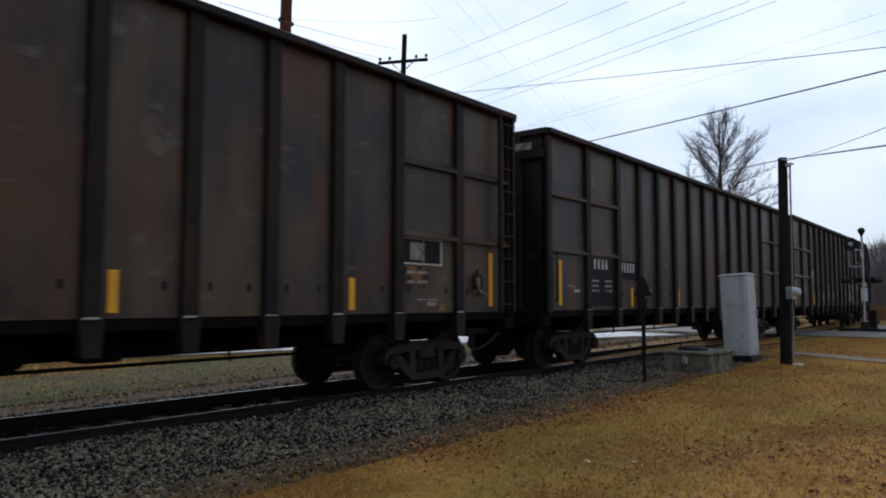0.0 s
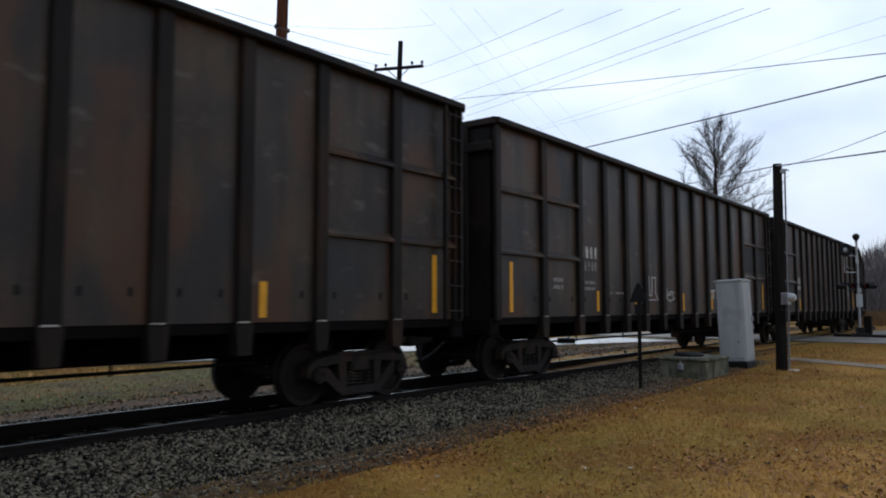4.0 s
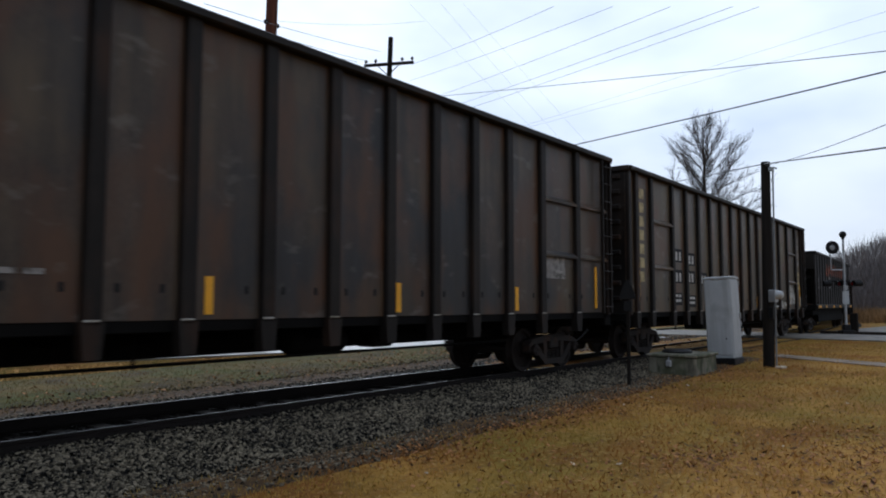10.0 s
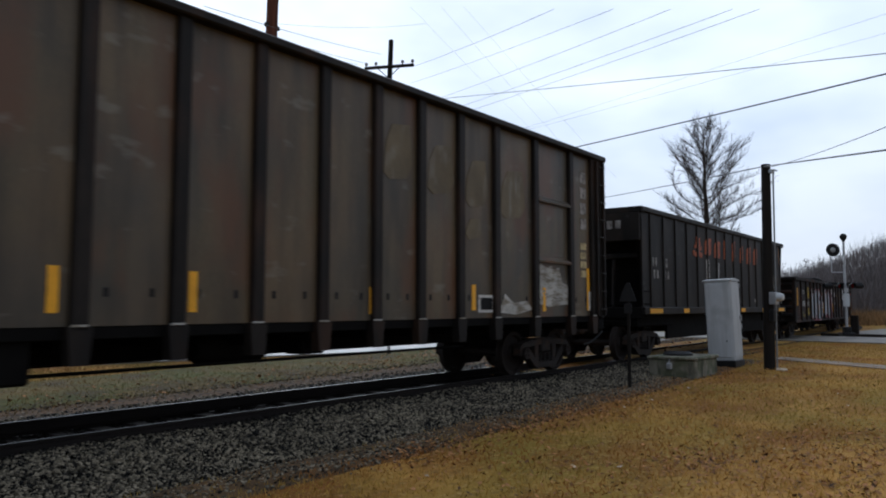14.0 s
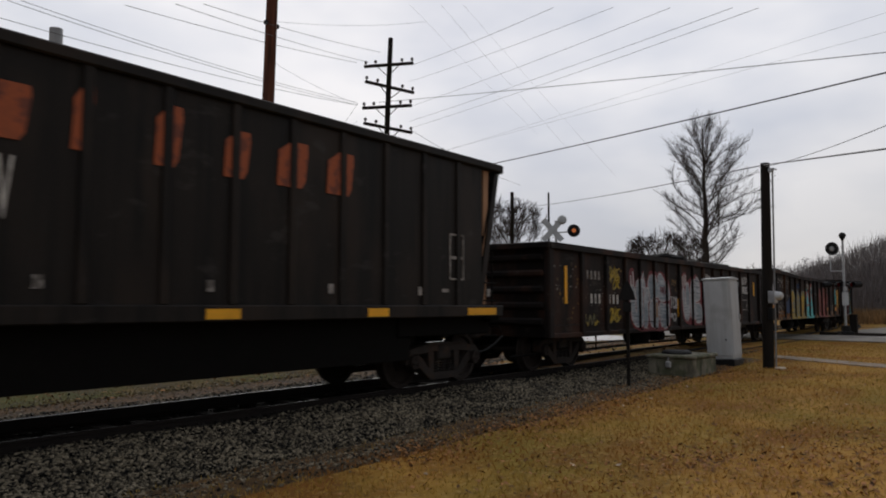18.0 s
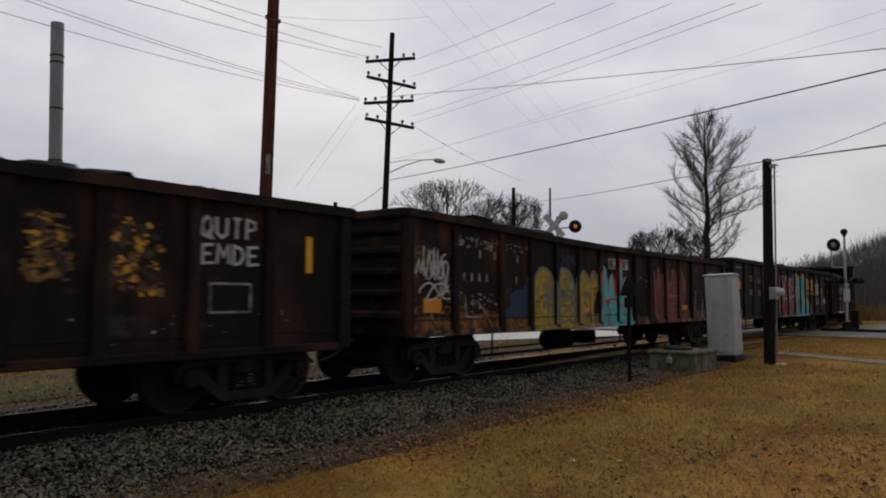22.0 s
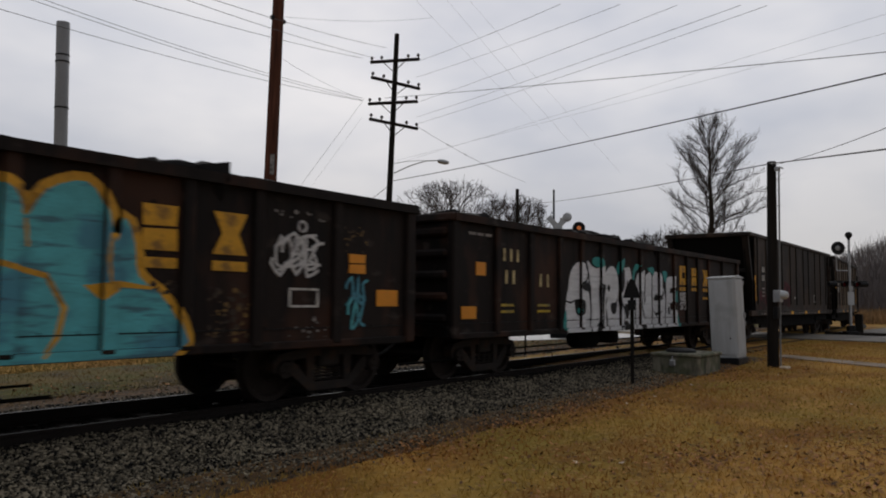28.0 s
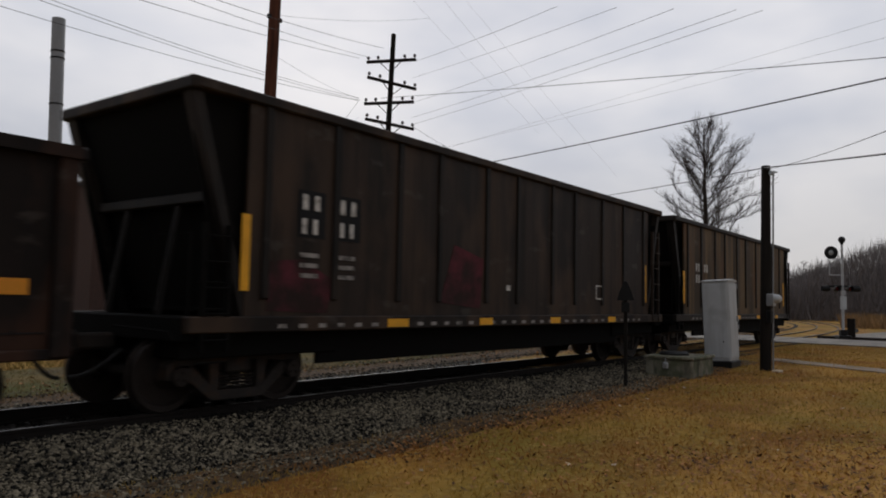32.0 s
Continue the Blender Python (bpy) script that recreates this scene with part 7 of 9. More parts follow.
    for pts in [[(10.4, 1.98), (10.49, 1.98), (10.55, 1.69), (10.66, 2.06), (10.77, 2.11), (10.86, 1.77), (10.98, 1.95), (11.1, 1.92), (11.13, 0.84), (11.01, 0.64), (10.62, 0.64), (10.46, 0.92)], [(11.18, 2.0), (11.35, 2.05), (11.41, 1.69), (11.62, 1.85), (11.76, 2.11), (11.97, 2.09), (12.2, 1.8), (12.25, 0.65), (11.79, 0.61), (11.26, 0.62)], [(12.31, 2.08), (12.5, 2.13), (12.77, 1.91), (12.86, 1.51), (12.73, 1.19), (12.84, 0.87), (12.68, 0.63), (12.34, 0.63)]]:
        painted(car, h, ribs, rounded(pts, 3), M_REDPAINT, 0.006, "faded red letter")
    for pts, w in [([(10.45, 1.98), (10.46, 1.6), (10.47, 1.2), (10.52, 0.9), (10.7, 0.68), (10.95, 0.66)], 0.06), ([(10.7, 2.1), (10.72, 1.75), (10.66, 1.62)], 0.05), ([(10.83, 2.0), (10.82, 1.65), (10.72, 1.58)], 0.05), ([(11.06, 1.92), (11.08, 1.4), (11.1, 0.8)], 0.05), ([(11.27, 2.0), (11.3, 1.4), (11.26, 0.66)], 0.08), ([(11.77, 1.74), (11.54, 1.66), (11.45, 1.5), (11.5, 1.38), (11.77, 1.35), (12.26, 1.36)], 0.05), ([(11.5, 1.36), (11.62, 1.0), (11.78, 0.62)], 0.05), ([(12.38, 2.08), (12.39, 1.4), (12.38, 0.66)], 0.10), ([(12.5, 2.1), (12.75, 1.88), (12.84, 1.5), (12.74, 1.2)], 0.045), ([(12.8, 1.05), (12.84, 0.85), (12.66, 0.65), (12.4, 0.63)], 0.045), ([(11.76, 2.1), (11.95, 2.08), (12.18, 1.8)], 0.04)]:
        painted(car, h, ribs, ribbon([Vector(q) for q in pts], w), M_PINK, 0.009, "bright pink line in the letter", "graffiti_line")
    plate(car, h, 12.55, 0.97, 0.44, 0.12)
    flakes(car, h, [(15.75, 16.3, 1.1, 2.1, 46, 0.07)], M_RUSTGON, 44, "rust worn through the yellow panel", "worn_paint")
    for z0, z1 in [(0.7, 1.05), (1.1, 1.5), (1.55, 2.1)]:
        patch(car, "rust_patch", 15.75 - h, 16.3 - h, z0, z1, GY, M_GOLD if z0 > 1 else M_RUSTBAND, "yellow end panel with rust", 0.002)
    tag_lines(car, h, [(U_SHAPE, 15.08, 1.3, 0.5, 0.5), (ZIG, 15.05, 1.85, 0.5, 0.28)], M_CYAN, 0.026, "light blue scrawl")
    tag_lines(car, h, [(ZIG, 15.14, 1.55, 0.5, 0.35), (SCRAWL, 15.2, 1.25, 0.4, 0.35)], M_CYAN, 0.024, "light blue scrawl")
    plate(car, h, 15.15, 0.92, 0.45, 0.2)
    scrap_load(car, h, 2.66, [(2.0, 2.8, 0.2), (3.6, 5.0, 0.14)], 4)


def paint_third(car, h, ribs):
    plate(car, h, 0.68, 1.66, 0.32, 0.26)
    plate(car, h, 0.14, 1.0, 0.5, 0.22)
    plate(car, h, 3.92, 1.03, 0.42, 0.1)
    bars(car, "grey_mark", 0.5 - h, 2.4, 0.05, [0.2, 0.2, 0.2], GY, M_FADED)
    for x, z in [(2.2, 1.95), (3.3, 1.9), (2.2, 1.45), (3.3, 1.42), (4.0, 1.4)]:
        bars(car, "grey_mark", x - h, z, 0.22, [0.15, 0.15], GY, M_FADED, 0.08, "faded marks")
    tag_lines(car, h, [(LOOP, 4.95, 1.5, 0.6, 0.5), (U_SHAPE, 5.0, 0.75, 0.65, 0.7), (LOOP, 6.1, 1.3, 0.3, 0.45)], M_SPRAYWHITE, 0.05, "white line graffiti")
    for pts in [[(6.74, 0.62), (6.7, 2.1), (6.9, 2.26), (7.3, 2.2), (7.4, 1.5), (7.42, 0.62)], [(7.46, 0.62), (7.5, 1.9), (7.7, 2.24), (8.0, 2.2), (8.04, 1.4), (8.06, 0.62)], [(8.1, 0.62), (8.1, 2.05), (8.32, 2.26), (8.6, 2.14), (8.68, 1.6), (8.7, 1.3), (8.66, 0.62)], [(8.72, 0.62), (8.7, 1.4), (8.68, 2.05), (8.9, 2.22), (9.24, 2.0), (9.28, 1.45), (9.38, 1.05), (9.26, 0.6)]]:
        line = rounded(pts, 4)
        painted(car, h, ribs, grown(line, 0.02), M_SPRAYWHITE, 0.004, "white outline of the letter", "graffiti_outline")
        painted(car, h, ribs, grown(line, -0.025), M_MAROON, 0.006, "maroon letter with a white outline")
    for pts in [[(8.06, 1.9), (8.2, 1.86), (8.26, 1.65), (8.16, 1.42), (8.06, 1.4)], [(8.06, 1.35), (8.2, 1.2), (8.24, 0.95), (8.1, 0.66)], [(8.84, 1.42), (9.0, 1.47), (9.2, 1.44), (9.3, 1.4)], [(8.72, 1.4), (8.84, 1.24), (8.86, 0.95), (8.76, 0.64)], [(8.76, 1.90), (8.94, 1.80), (9.12, 1.69)], [(8.86, 1.66), (8.98, 1.79), (9.12, 1.94)], [(8.36, 1.3), (8.55, 1.33), (8.6, 1.38)], [(7.0, 1.3), (7.2, 1.36), (7.34, 1.3)], [(7.6, 1.3), (7.8, 1.36), (7.98, 1.3)]]:
        painted(car, h, ribs, ribbon(rounded([Vector(q) for q in pts], 3)[:-3], 0.045), M_SPRAYWHITE, 0.009, "white line in the letter", "graffiti_line")
    ring = [Vector((9.3 + 0.13 * math.cos(k * 0.52), 2.3 + 0.13 * math.sin(k * 0.52))) for k in range(12)]
    painted(car, h, ribs, ring, M_SPRAYWHITE, 0.006, "white ring", "graffiti_outline")
    painted(car, h, ribs, [v + (Vector((9.3, 2.3)) - v) * 0.4 for v in ring], M_MAROON, 0.009, "maroon dot", "graffiti_eye")
    fingers = rounded([(9.6, 0.55), (9.56, 1.3), (9.58, 1.94), (9.74, 2.36), (10.0, 2.34), (10.11, 2.1), (10.29, 2.3), (10.49, 2.25), (10.63, 2.0), (10.82, 2.29), (11.22, 2.42), (11.44, 2.13), (11.52, 1.8), (11.65, 2.08), (11.78, 1.81), (11.84, 1.45), (12.2, 1.15), (12.26, 0.55)], 3)
    painted(car, h, ribs, grown(fingers, 0.10), M_GOLD, 0.003, "yellow halo of the letters", "graffiti_halo")
    painted(car, h, ribs, fingers, M_SKYBLUE, 0.006, "sky blue letters like raised fingers")
    for pts, w in [([(10.1, 2.1), (10.14, 1.8), (10.1, 1.55)], 0.05), ([(10.63, 1.98), (10.66, 1.7)], 0.07), ([(11.48, 1.9), (11.46, 1.6), (11.5, 1.35)], 0.05)]:
        painted(car, h, ribs, ribbon([Vector(q) for q in pts], w), M_GOLD, 0.009, "yellow line between the fingers", "graffiti_line")
    painted(car, h, ribs, rounded([(9.36, 0.6), (9.36, 1.0), (9.34, 1.8), (9.5, 2.2), (9.46, 1.4), (9.62, 0.6)], 3), M_GOLD, 0.004, "yellow side of the letter", "graffiti_halo")
    for pts, w in [([(10.06, 1.5), (10.4, 1.53), (10.85, 1.42), (11.04, 1.1), (10.98, 0.8), (10.84, 0.6)], 0.06), ([(11.26, 1.32), (11.6, 1.36), (12.0, 1.32)], 0.07)]:
        painted(car, h, ribs, ribbon([Vector(q) for q in pts], w), M_GOLD, 0.009, "yellow line in the letters", "graffiti_line")
    for pts in [[(9.98, 1.55), (10.4, 1.54), (10.2, 1.32)], [(11.22, 1.34), (11.7, 1.36), (11.42, 1.18)]]:
        painted(car, h, ribs, [Vector(q) for q in pts], M_GOLD, 0.010, "yellow corner of the letters", "graffiti_eye")
    blocky(car, h, [(11.85, 1.75, 0.45, 0.52, "split"), (11.85, 1.55, 0.45, 0.12, "bar"), (12.78, 1.75, 0.5, 0.52, "waist"), (12.78, 1.55, 0.5, 0.12, "bar")], M_GOLD, "yellow block emblem")
    tag_lines(car, h, [(SCRAWL, 13.75, 1.55, 0.85, 0.5), (LOOP, 13.85, 1.65, 0.7, 0.45), (ZIG, 13.7, 1.5, 0.8, 0.25)], M_SPRAYWHITE, 0.04, "white scrawl")
    stroke(car, [(14.0 - h, 1.12), (14.5 - h, 1.12), (14.5 - h, 1.35), (14.0 - h, 1.35), (14.0 - h, 1.12)], GY, 0.03, M_WHITE, "white outlined data box")
    plate(car, h, 15.7, 1.12, 0.48, 0.25)
    blocky(car, h, [(15.1, 1.6, 0.35, 0.28, "split")], M_PLATE, "orange block mark")
    tag_lines(car, h, [(SCRAWL, 15.05, 1.1, 0.45, 0.45), (LOOP, 15.1, 0.8, 0.35, 0.5)], M_SKYBLUE, 0.04, "light blue scrawl")
    ring = [(14.2 + 0.07 * math.cos(k * 0.6) - h, 2.2 + 0.07 * math.sin(k * 0.6)) for k in range(12)]
    stroke(car, ring, GY - 0.002, 0.03, M_SPRAYWHITE, "white ring of the tag", name="tag_line")
    hand_word(car, h, "CAE", 13.72, 1.62, 0.8, 0.42, M_SPRAYWHITE, 0.032, 0.03)
    flakes(car, h, [(12.75, 13.35, 0.7, 1.35, 60, 0.05), (15.0, 15.5, 1.9, 2.3, 20, 0.04), (11.8, 12.3, 0.8, 1.4, 20, 0.05)], M_OCHRE, 51, "ochre chips in the paint")
    flakes(car, h, [(11.85, 12.35, 1.55, 2.3, 26, 0.05), (12.75, 13.3, 1.55, 2.3, 26, 0.05)], M_GON, 55, "worn spots in the emblem", "worn_paint")
    flakes(car, h, [(13.6, 14.6, 2.3, 2.4, 12, 0.04), (14.0, 14.8, 0.7, 0.95, 14, 0.04)], M_FADED, 52, "pale scuffs in the paint")
    scrap_load(car, h, 2.72, [(7.6, 8.4, 0.22), (9.2, 11.0, 0.2), (11.6, 14.2, 0.25)], 5)


def paint_fourth(car, h, ribs):
    plate(car, h, 0.72, 1.68, 0.3, 0.24)
    plate(car, h, 0.28, 0.9, 0.45, 0.22)
    bars(car, "grey_mark", 0.5 - h, 2.4, 0.05, [0.2, 0.2, 0.2], GY, M_FADED)
    bars(car, "cream_mark", 1.35 - h, 1.98, 0.24, [0.13] * 4, GY, M_CREAM, 0.11, "cream stencilled marks")
    bars(car, "cream_mark", 1.4 - h, 1.55, 0.26, [0.14] * 3, GY, M_CREAM, 0.12, "cream stencilled marks")
    bars(car, "cream_mark", 2.95 - h, 1.52, 0.26, [0.14] * 2, GY, M_CREAM, 0.15, "cream stencilled marks")
    for x in (1.5, 2.9):
        for k in range(2):
            bars(car, "yellow_mark", x - h, 1.12 - 0.12 * k, 0.05, [0.5], GY, M_YELLOWPAINT)
    silver_word(car, h, ribs)
    for pts in [[(5.35, 2.12), (5.45, 2.24), (5.7, 2.26), (5.86, 2.16), (5.82, 2.04), (5.55, 2.04)], [(6.66, 1.98), (6.74, 2.16), (6.98, 2.3), (6.98, 2.16), (6.86, 2.0), (6.76, 1.9)], [(7.62, 1.72), (7.62, 2.0), (7.82, 2.2), (8.02, 2.18), (7.96, 2.08), (7.78, 2.0), (7.7, 1.8)], [(8.58, 2.1), (8.8, 2.16), (9.0, 2.14), (9.0, 1.96), (8.86, 2.0)], [(9.62, 2.06), (9.92, 2.08), (9.92, 1.86), (9.8, 1.8)], [(3.95, 0.66), (4.12, 0.66), (4.08, 1.05)], [(4.62, 1.05), (4.72, 1.1), (4.74, 1.0), (4.64, 0.98)], [(10.68, 0.58), (10.86, 0.6), (10.78, 0.9)], [(10.4, 1.32), (10.5, 1.55), (10.6, 1.5), (10.58, 1.25)]]:
        painted(car, h, ribs, rounded(pts, 3), M_TEAL, 0.012, "teal accent", "graffiti_accent")
    blocky(car, h, [(10.95, 1.75, 0.55, 0.55, "frame"), (11.95, 1.75, 0.5, 0.52, "split"), (12.95, 1.75, 0.55, 0.5, "waist"), (10.95, 1.58, 0.55, 0.1, "bar"), (11.95, 1.58, 0.5, 0.1, "bar"), (12.95, 1.58, 0.55, 0.1, "bar"), (12.95, 1.34, 0.5, 0.07, "bar")], M_GOLD, "yellow block emblem")
    hand_word(car, h, "KOE", 10.98, 1.3, 0.5, 0.22, M_SPRAYWHITE, 0.045)
    hand_word(car, h, "SFS", 10.98, 1.04, 0.5, 0.21, M_SPRAYWHITE, 0.045)
    stroke(car, [(14.05 - h, 1.28), (14.45 - h, 1.28), (14.45 - h, 1.52), (14.05 - h, 1.52), (14.05 - h, 1.28)], GY, 0.035, M_WHITE, "white outlined data box")
    plate(car, h, 15.7, 1.2, 0.42, 0.16)
    plate(car, h, 15.35, 1.66, 0.25, 0.2, M_GOLD)
    flakes(car, h, [(10.95, 13.5, 1.55, 2.3, 26, 0.04)], M_GON, 54, "worn spots in the emblem", "worn_paint")
    scrap_load(car, h, 2.74, [(0.4, 2.4, 0.16), (4.2, 9.8, 0.30)], 6)


SILVER = {
    "S": [(5.12, 1.9), (4.92, 2.06), (4.68, 2.1), (4.42, 1.98), (4.26, 1.76), (4.2, 1.5), (4.12, 1.3), (4.1, 0.57), (5.2, 0.57), (5.26, 0.9), (5.24, 1.25), (5.12, 1.48), (4.95, 1.55), (5.02, 1.68)],
    "T": [(5.11, 2.15), (5.3, 2.06), (5.6, 2.0), (6.0, 2.08), (5.95, 1.8), (5.86, 1.58), (5.7, 1.6), (5.72, 1.2), (5.78, 0.8), (5.7, 0.57), (5.28, 0.57), (5.28, 1.1), (5.3, 1.5), (5.25, 1.62), (5.1, 1.66), (5.18, 1.9)],
    "R": [(5.78, 0.57), (5.84, 1.1), (5.9, 1.6), (6.05, 1.9), (6.3, 2.07), (6.55, 2.05), (6.72, 1.85), (6.78, 1.55), (6.74, 1.3), (6.85, 0.95), (6.88, 0.57)],
    "A": [(6.9, 0.57), (6.86, 1.2), (6.82, 1.45), (7.02, 1.75), (7.05, 2.05), (7.25, 2.08), (7.45, 2.08), (7.6, 1.75), (7.74, 1.45), (7.74, 0.57)],
    "N": [(7.78, 0.57), (7.8, 1.3), (7.82, 1.8), (8.05, 2.0), (8.4, 2.06), (8.42, 1.92), (8.85, 1.95), (8.84, 0.57)],
    "G": [(8.88, 0.57), (8.9, 1.5), (8.95, 1.98), (9.25, 2.04), (9.55, 1.85), (9.62, 1.62), (9.78, 1.5), (9.8, 0.57)],
    "E": [(9.86, 0.57), (9.84, 1.0), (9.9, 1.4), (9.88, 1.88), (10.1, 1.95), (10.48, 1.97), (10.46, 1.66), (10.2, 1.62), (10.14, 1.5), (10.42, 1.5), (10.4, 1.26), (10.16, 1.2), (10.2, 1.02), (10.55, 1.02), (10.62, 1.1), (10.74, 1.1), (10.66, 0.57)],
}
BLACK_EYES = [
    [(5.2, 1.68), (5.0, 1.62), (4.84, 1.7), (4.72, 1.6), (4.76, 1.5), (4.95, 1.47), (5.22, 1.5)], [(4.5, 1.26), (4.85, 1.25), (4.87, 1.0), (4.72, 0.92), (4.56, 0.98)],
    [(5.5, 0.57), (5.75, 0.57), (5.84, 0.85), (5.72, 0.78)], [(6.14, 1.56), (6.22, 1.65), (6.3, 1.57), (6.22, 1.47)], [(6.35, 1.2), (6.6, 1.22), (6.7, 1.32), (6.62, 1.0), (6.45, 0.94), (6.33, 1.05)],
    [(5.7, 1.59), (5.88, 1.6), (5.8, 1.1)], [(6.75, 1.95), (7.0, 2.0), (7.02, 1.72), (6.82, 1.45)], [(7.2, 1.48), (7.3, 1.78), (7.34, 1.5)], [(7.1, 1.16), (7.36, 1.16), (7.4, 0.96), (7.24, 0.82)],
    [(7.0, 0.57), (7.6, 0.57), (7.4, 0.7), (7.2, 0.78)], [(8.1, 0.57), (8.42, 0.57), (8.25, 0.72)], [(8.98, 1.3), (9.15, 1.46), (9.35, 1.42), (9.72, 1.56), (9.66, 1.4), (9.3, 1.29)], [(9.0, 1.02), (9.15, 0.95), (9.4, 1.02), (9.15, 0.86)],
    [(10.0, 1.06), (10.1, 1.12), (10.16, 0.95), (10.05, 0.9)],
]
BLACK_LINES = [
    ([(5.06, 2.14), (5.16, 1.85), (5.2, 1.66), (5.25, 1.4), (5.28, 1.0), (5.22, 0.57)], 0.06), ([(4.1, 1.24), (4.3, 1.2), (4.52, 1.26)], 0.05), ([(6.0, 1.75), (5.86, 1.5), (5.79, 1.2), (5.8, 0.9), (5.76, 0.57)], 0.06),
    ([(6.12, 1.32), (6.02, 1.12), (6.1, 0.88), (6.16, 0.57)], 0.08), ([(6.78, 1.4), (6.76, 1.28), (6.98, 1.05), (7.0, 0.85), (6.88, 0.57)], 0.07), ([(7.6, 1.98), (7.74, 1.6), (7.78, 1.2), (7.76, 0.57)], 0.055),
    ([(8.08, 1.52), (8.06, 1.1), (8.18, 0.85), (8.3, 0.66)], 0.055), ([(8.42, 2.04), (8.4, 1.6), (8.32, 1.15), (8.42, 1.3)], 0.06), ([(8.88, 2.0), (8.87, 1.4), (8.9, 1.0), (8.82, 0.57)], 0.06), ([(9.82, 1.9), (9.86, 1.4), (9.83, 1.0), (9.76, 0.57)], 0.06),
]


def silver_word(car, h, ribs):
    """Broad silver letters on a black ground, with black eyes and lines between them."""
    for ch, pts in SILVER.items():
        line = rounded(pts, 3) if ch != "E" else [Vector(q) for q in pts]
        painted(car, h, ribs, grown(line, 0.05), M_DARK, 0.003, "black edge of the letter", "graffiti_outline")
        painted(car, h, ribs, line, M_SILVER, 0.006, "silver block letter " + ch)
    for pts in BLACK_EYES:
        painted(car, h, ribs, rounded(pts, 3), M_DARK, 0.009, "black eye of the letter", "graffiti_eye")
    for pts, w in BLACK_LINES:
        line = [Vector(q) for q in pts]
        painted(car, h, ribs, ribbon(line, w), M_DARK, 0.010, "black line between the letters", "graffiti_line")


paint_first(gon_one, H1, RIBS_A)
paint_second(gon_two, H2, RIBS_B)
paint_third(gon_three, H3, RIBS_C)
paint_fourth(gon_four, H4, RIBS_C)

# ---- things beside the track ----
def signal_cabinet():
    t = thing("signal_cabinet", "pale grey steel railway signal cabinet on a concrete foot", "cabinet", pose(20.25, 6.02, ground_z(20.2, 6.0) + 0.03, -2.2, 0, 0))
    part("foot", Geo().box(-0.42, -0.36, -0.1, 0.42, 0.36, 0.14, 0.02), M_DARK, t)
    part("body", Geo().box(-0.38, -0.33, 0.14, 0.38, 0.33, 2.2, 0.015), M_CABINET, t)
    part("roof", Geo().prism([(-0.41, 2.2), (0.41, 2.2), (0.41, 2.23), (0.0, 2.27), (-0.41, 2.23)], -0.36, 0.36), M_CABINET, t)
    door = part("door", Geo().box(-0.405, -0.3, 0.22, -0.382, 0.3, 2.14, 0.008), M_CABINET, t)
    part("lock", Geo().box(-0.43, -0.2, 0.62, -0.405, -0.17, 0.66, 0.005), M_DARK, door)
    side = part("side_door", Geo().box(-0.34, -0.35, 0.22, 0.34, -0.332, 2.14, 0.006), M_CABINET, t)
    part("handle", Geo().box(0.24, -0.4, 1.15, 0.27, -0.35, 1.3, 0.008), M_GALV, side)
    for z in (0.95, 2.02):
        part("hinge", Geo().rod((0.33, -0.365, z), (0.33, -0.365, z + 0.12), 0.016, n=8), M_GALV, side)


def cable_vault():
    t = thing("cable_vault", "mossy concrete cable vault with a black round hatch", "vault", pose(17.42, 6.15, ground_z(17.4, 6.0) - 0.02))
    part("wall_box", Geo().box(-0.75, -0.54, -0.1, 0.75, 0.54, 0.42, 0.025), M_CONC, t)
    part("lid", Geo().box(-0.79, -0.58, 0.42, 0.79, 0.58, 0.49, 0.02), M_CONC, t)
    part("hatch", Geo().spin([(0.001, 0.57), (0.28, 0.57), (0.34, 0.53), (0.34, 0.49)], "z", 24, (-0.1, 0.1, 0)), M_DARK, t, "black hatch cover")
    part("padlock", Geo().box(-0.83, -0.02, 0.2, -0.77, 0.12, 0.36, 0.03).rod((-0.81, 0.05, 0.36), (-0.78, 0.05, 0.44), 0.012, n=6), M_GALV, t, "bright steel hasp")


def service_pole():
    t = thing("service_pole", "short black wooden pole with an electric meter and conduit", "pole", pose(19.95, 4.87, ground_z(19.9, 4.9), 0, 1.3, -15))
    part("post", Geo().rod((0, 0, -0.3), (0, 0, 5.2), 0.14, 0.11, 16), M_POLE, t)
    part("conduit", Geo().tube([(0.05, -0.17, 0.0), (0.05, -0.165, 4.9), (0.04, -0.2, 5.05), (0.02, -0.28, 5.0)], 0.022, 8), M_STACK, t, "grey steel conduit")
    m = part("meter_box", Geo().box(-0.2, -0.3, 1.62, -0.04, -0.12, 1.92, 0.01), M_GALV, t)
    part("meter_dome", Geo().spin([(0.001, -0.46), (0.07, -0.44), (0.1, -0.39), (0.105, -0.3)], "y", 16, (-0.1, 0, 1.8)), M_CABINET, m, "round glass meter")
    part("switch_box", Geo().box(-0.2, -0.24, 1.2, -0.08, -0.12, 1.5, 0.01), M_DARK, t)
    part("wire_holder", Geo().box(-0.06, -0.2, 4.95, 0.06, -0.1, 5.05, 0.01), M_GALV, t)
    part("litter", Geo().box(-0.3, -0.5, -0.02, -0.05, -0.3, 0.06, 0.03), M_LEAFPALE, t, "white scrap at the foot")


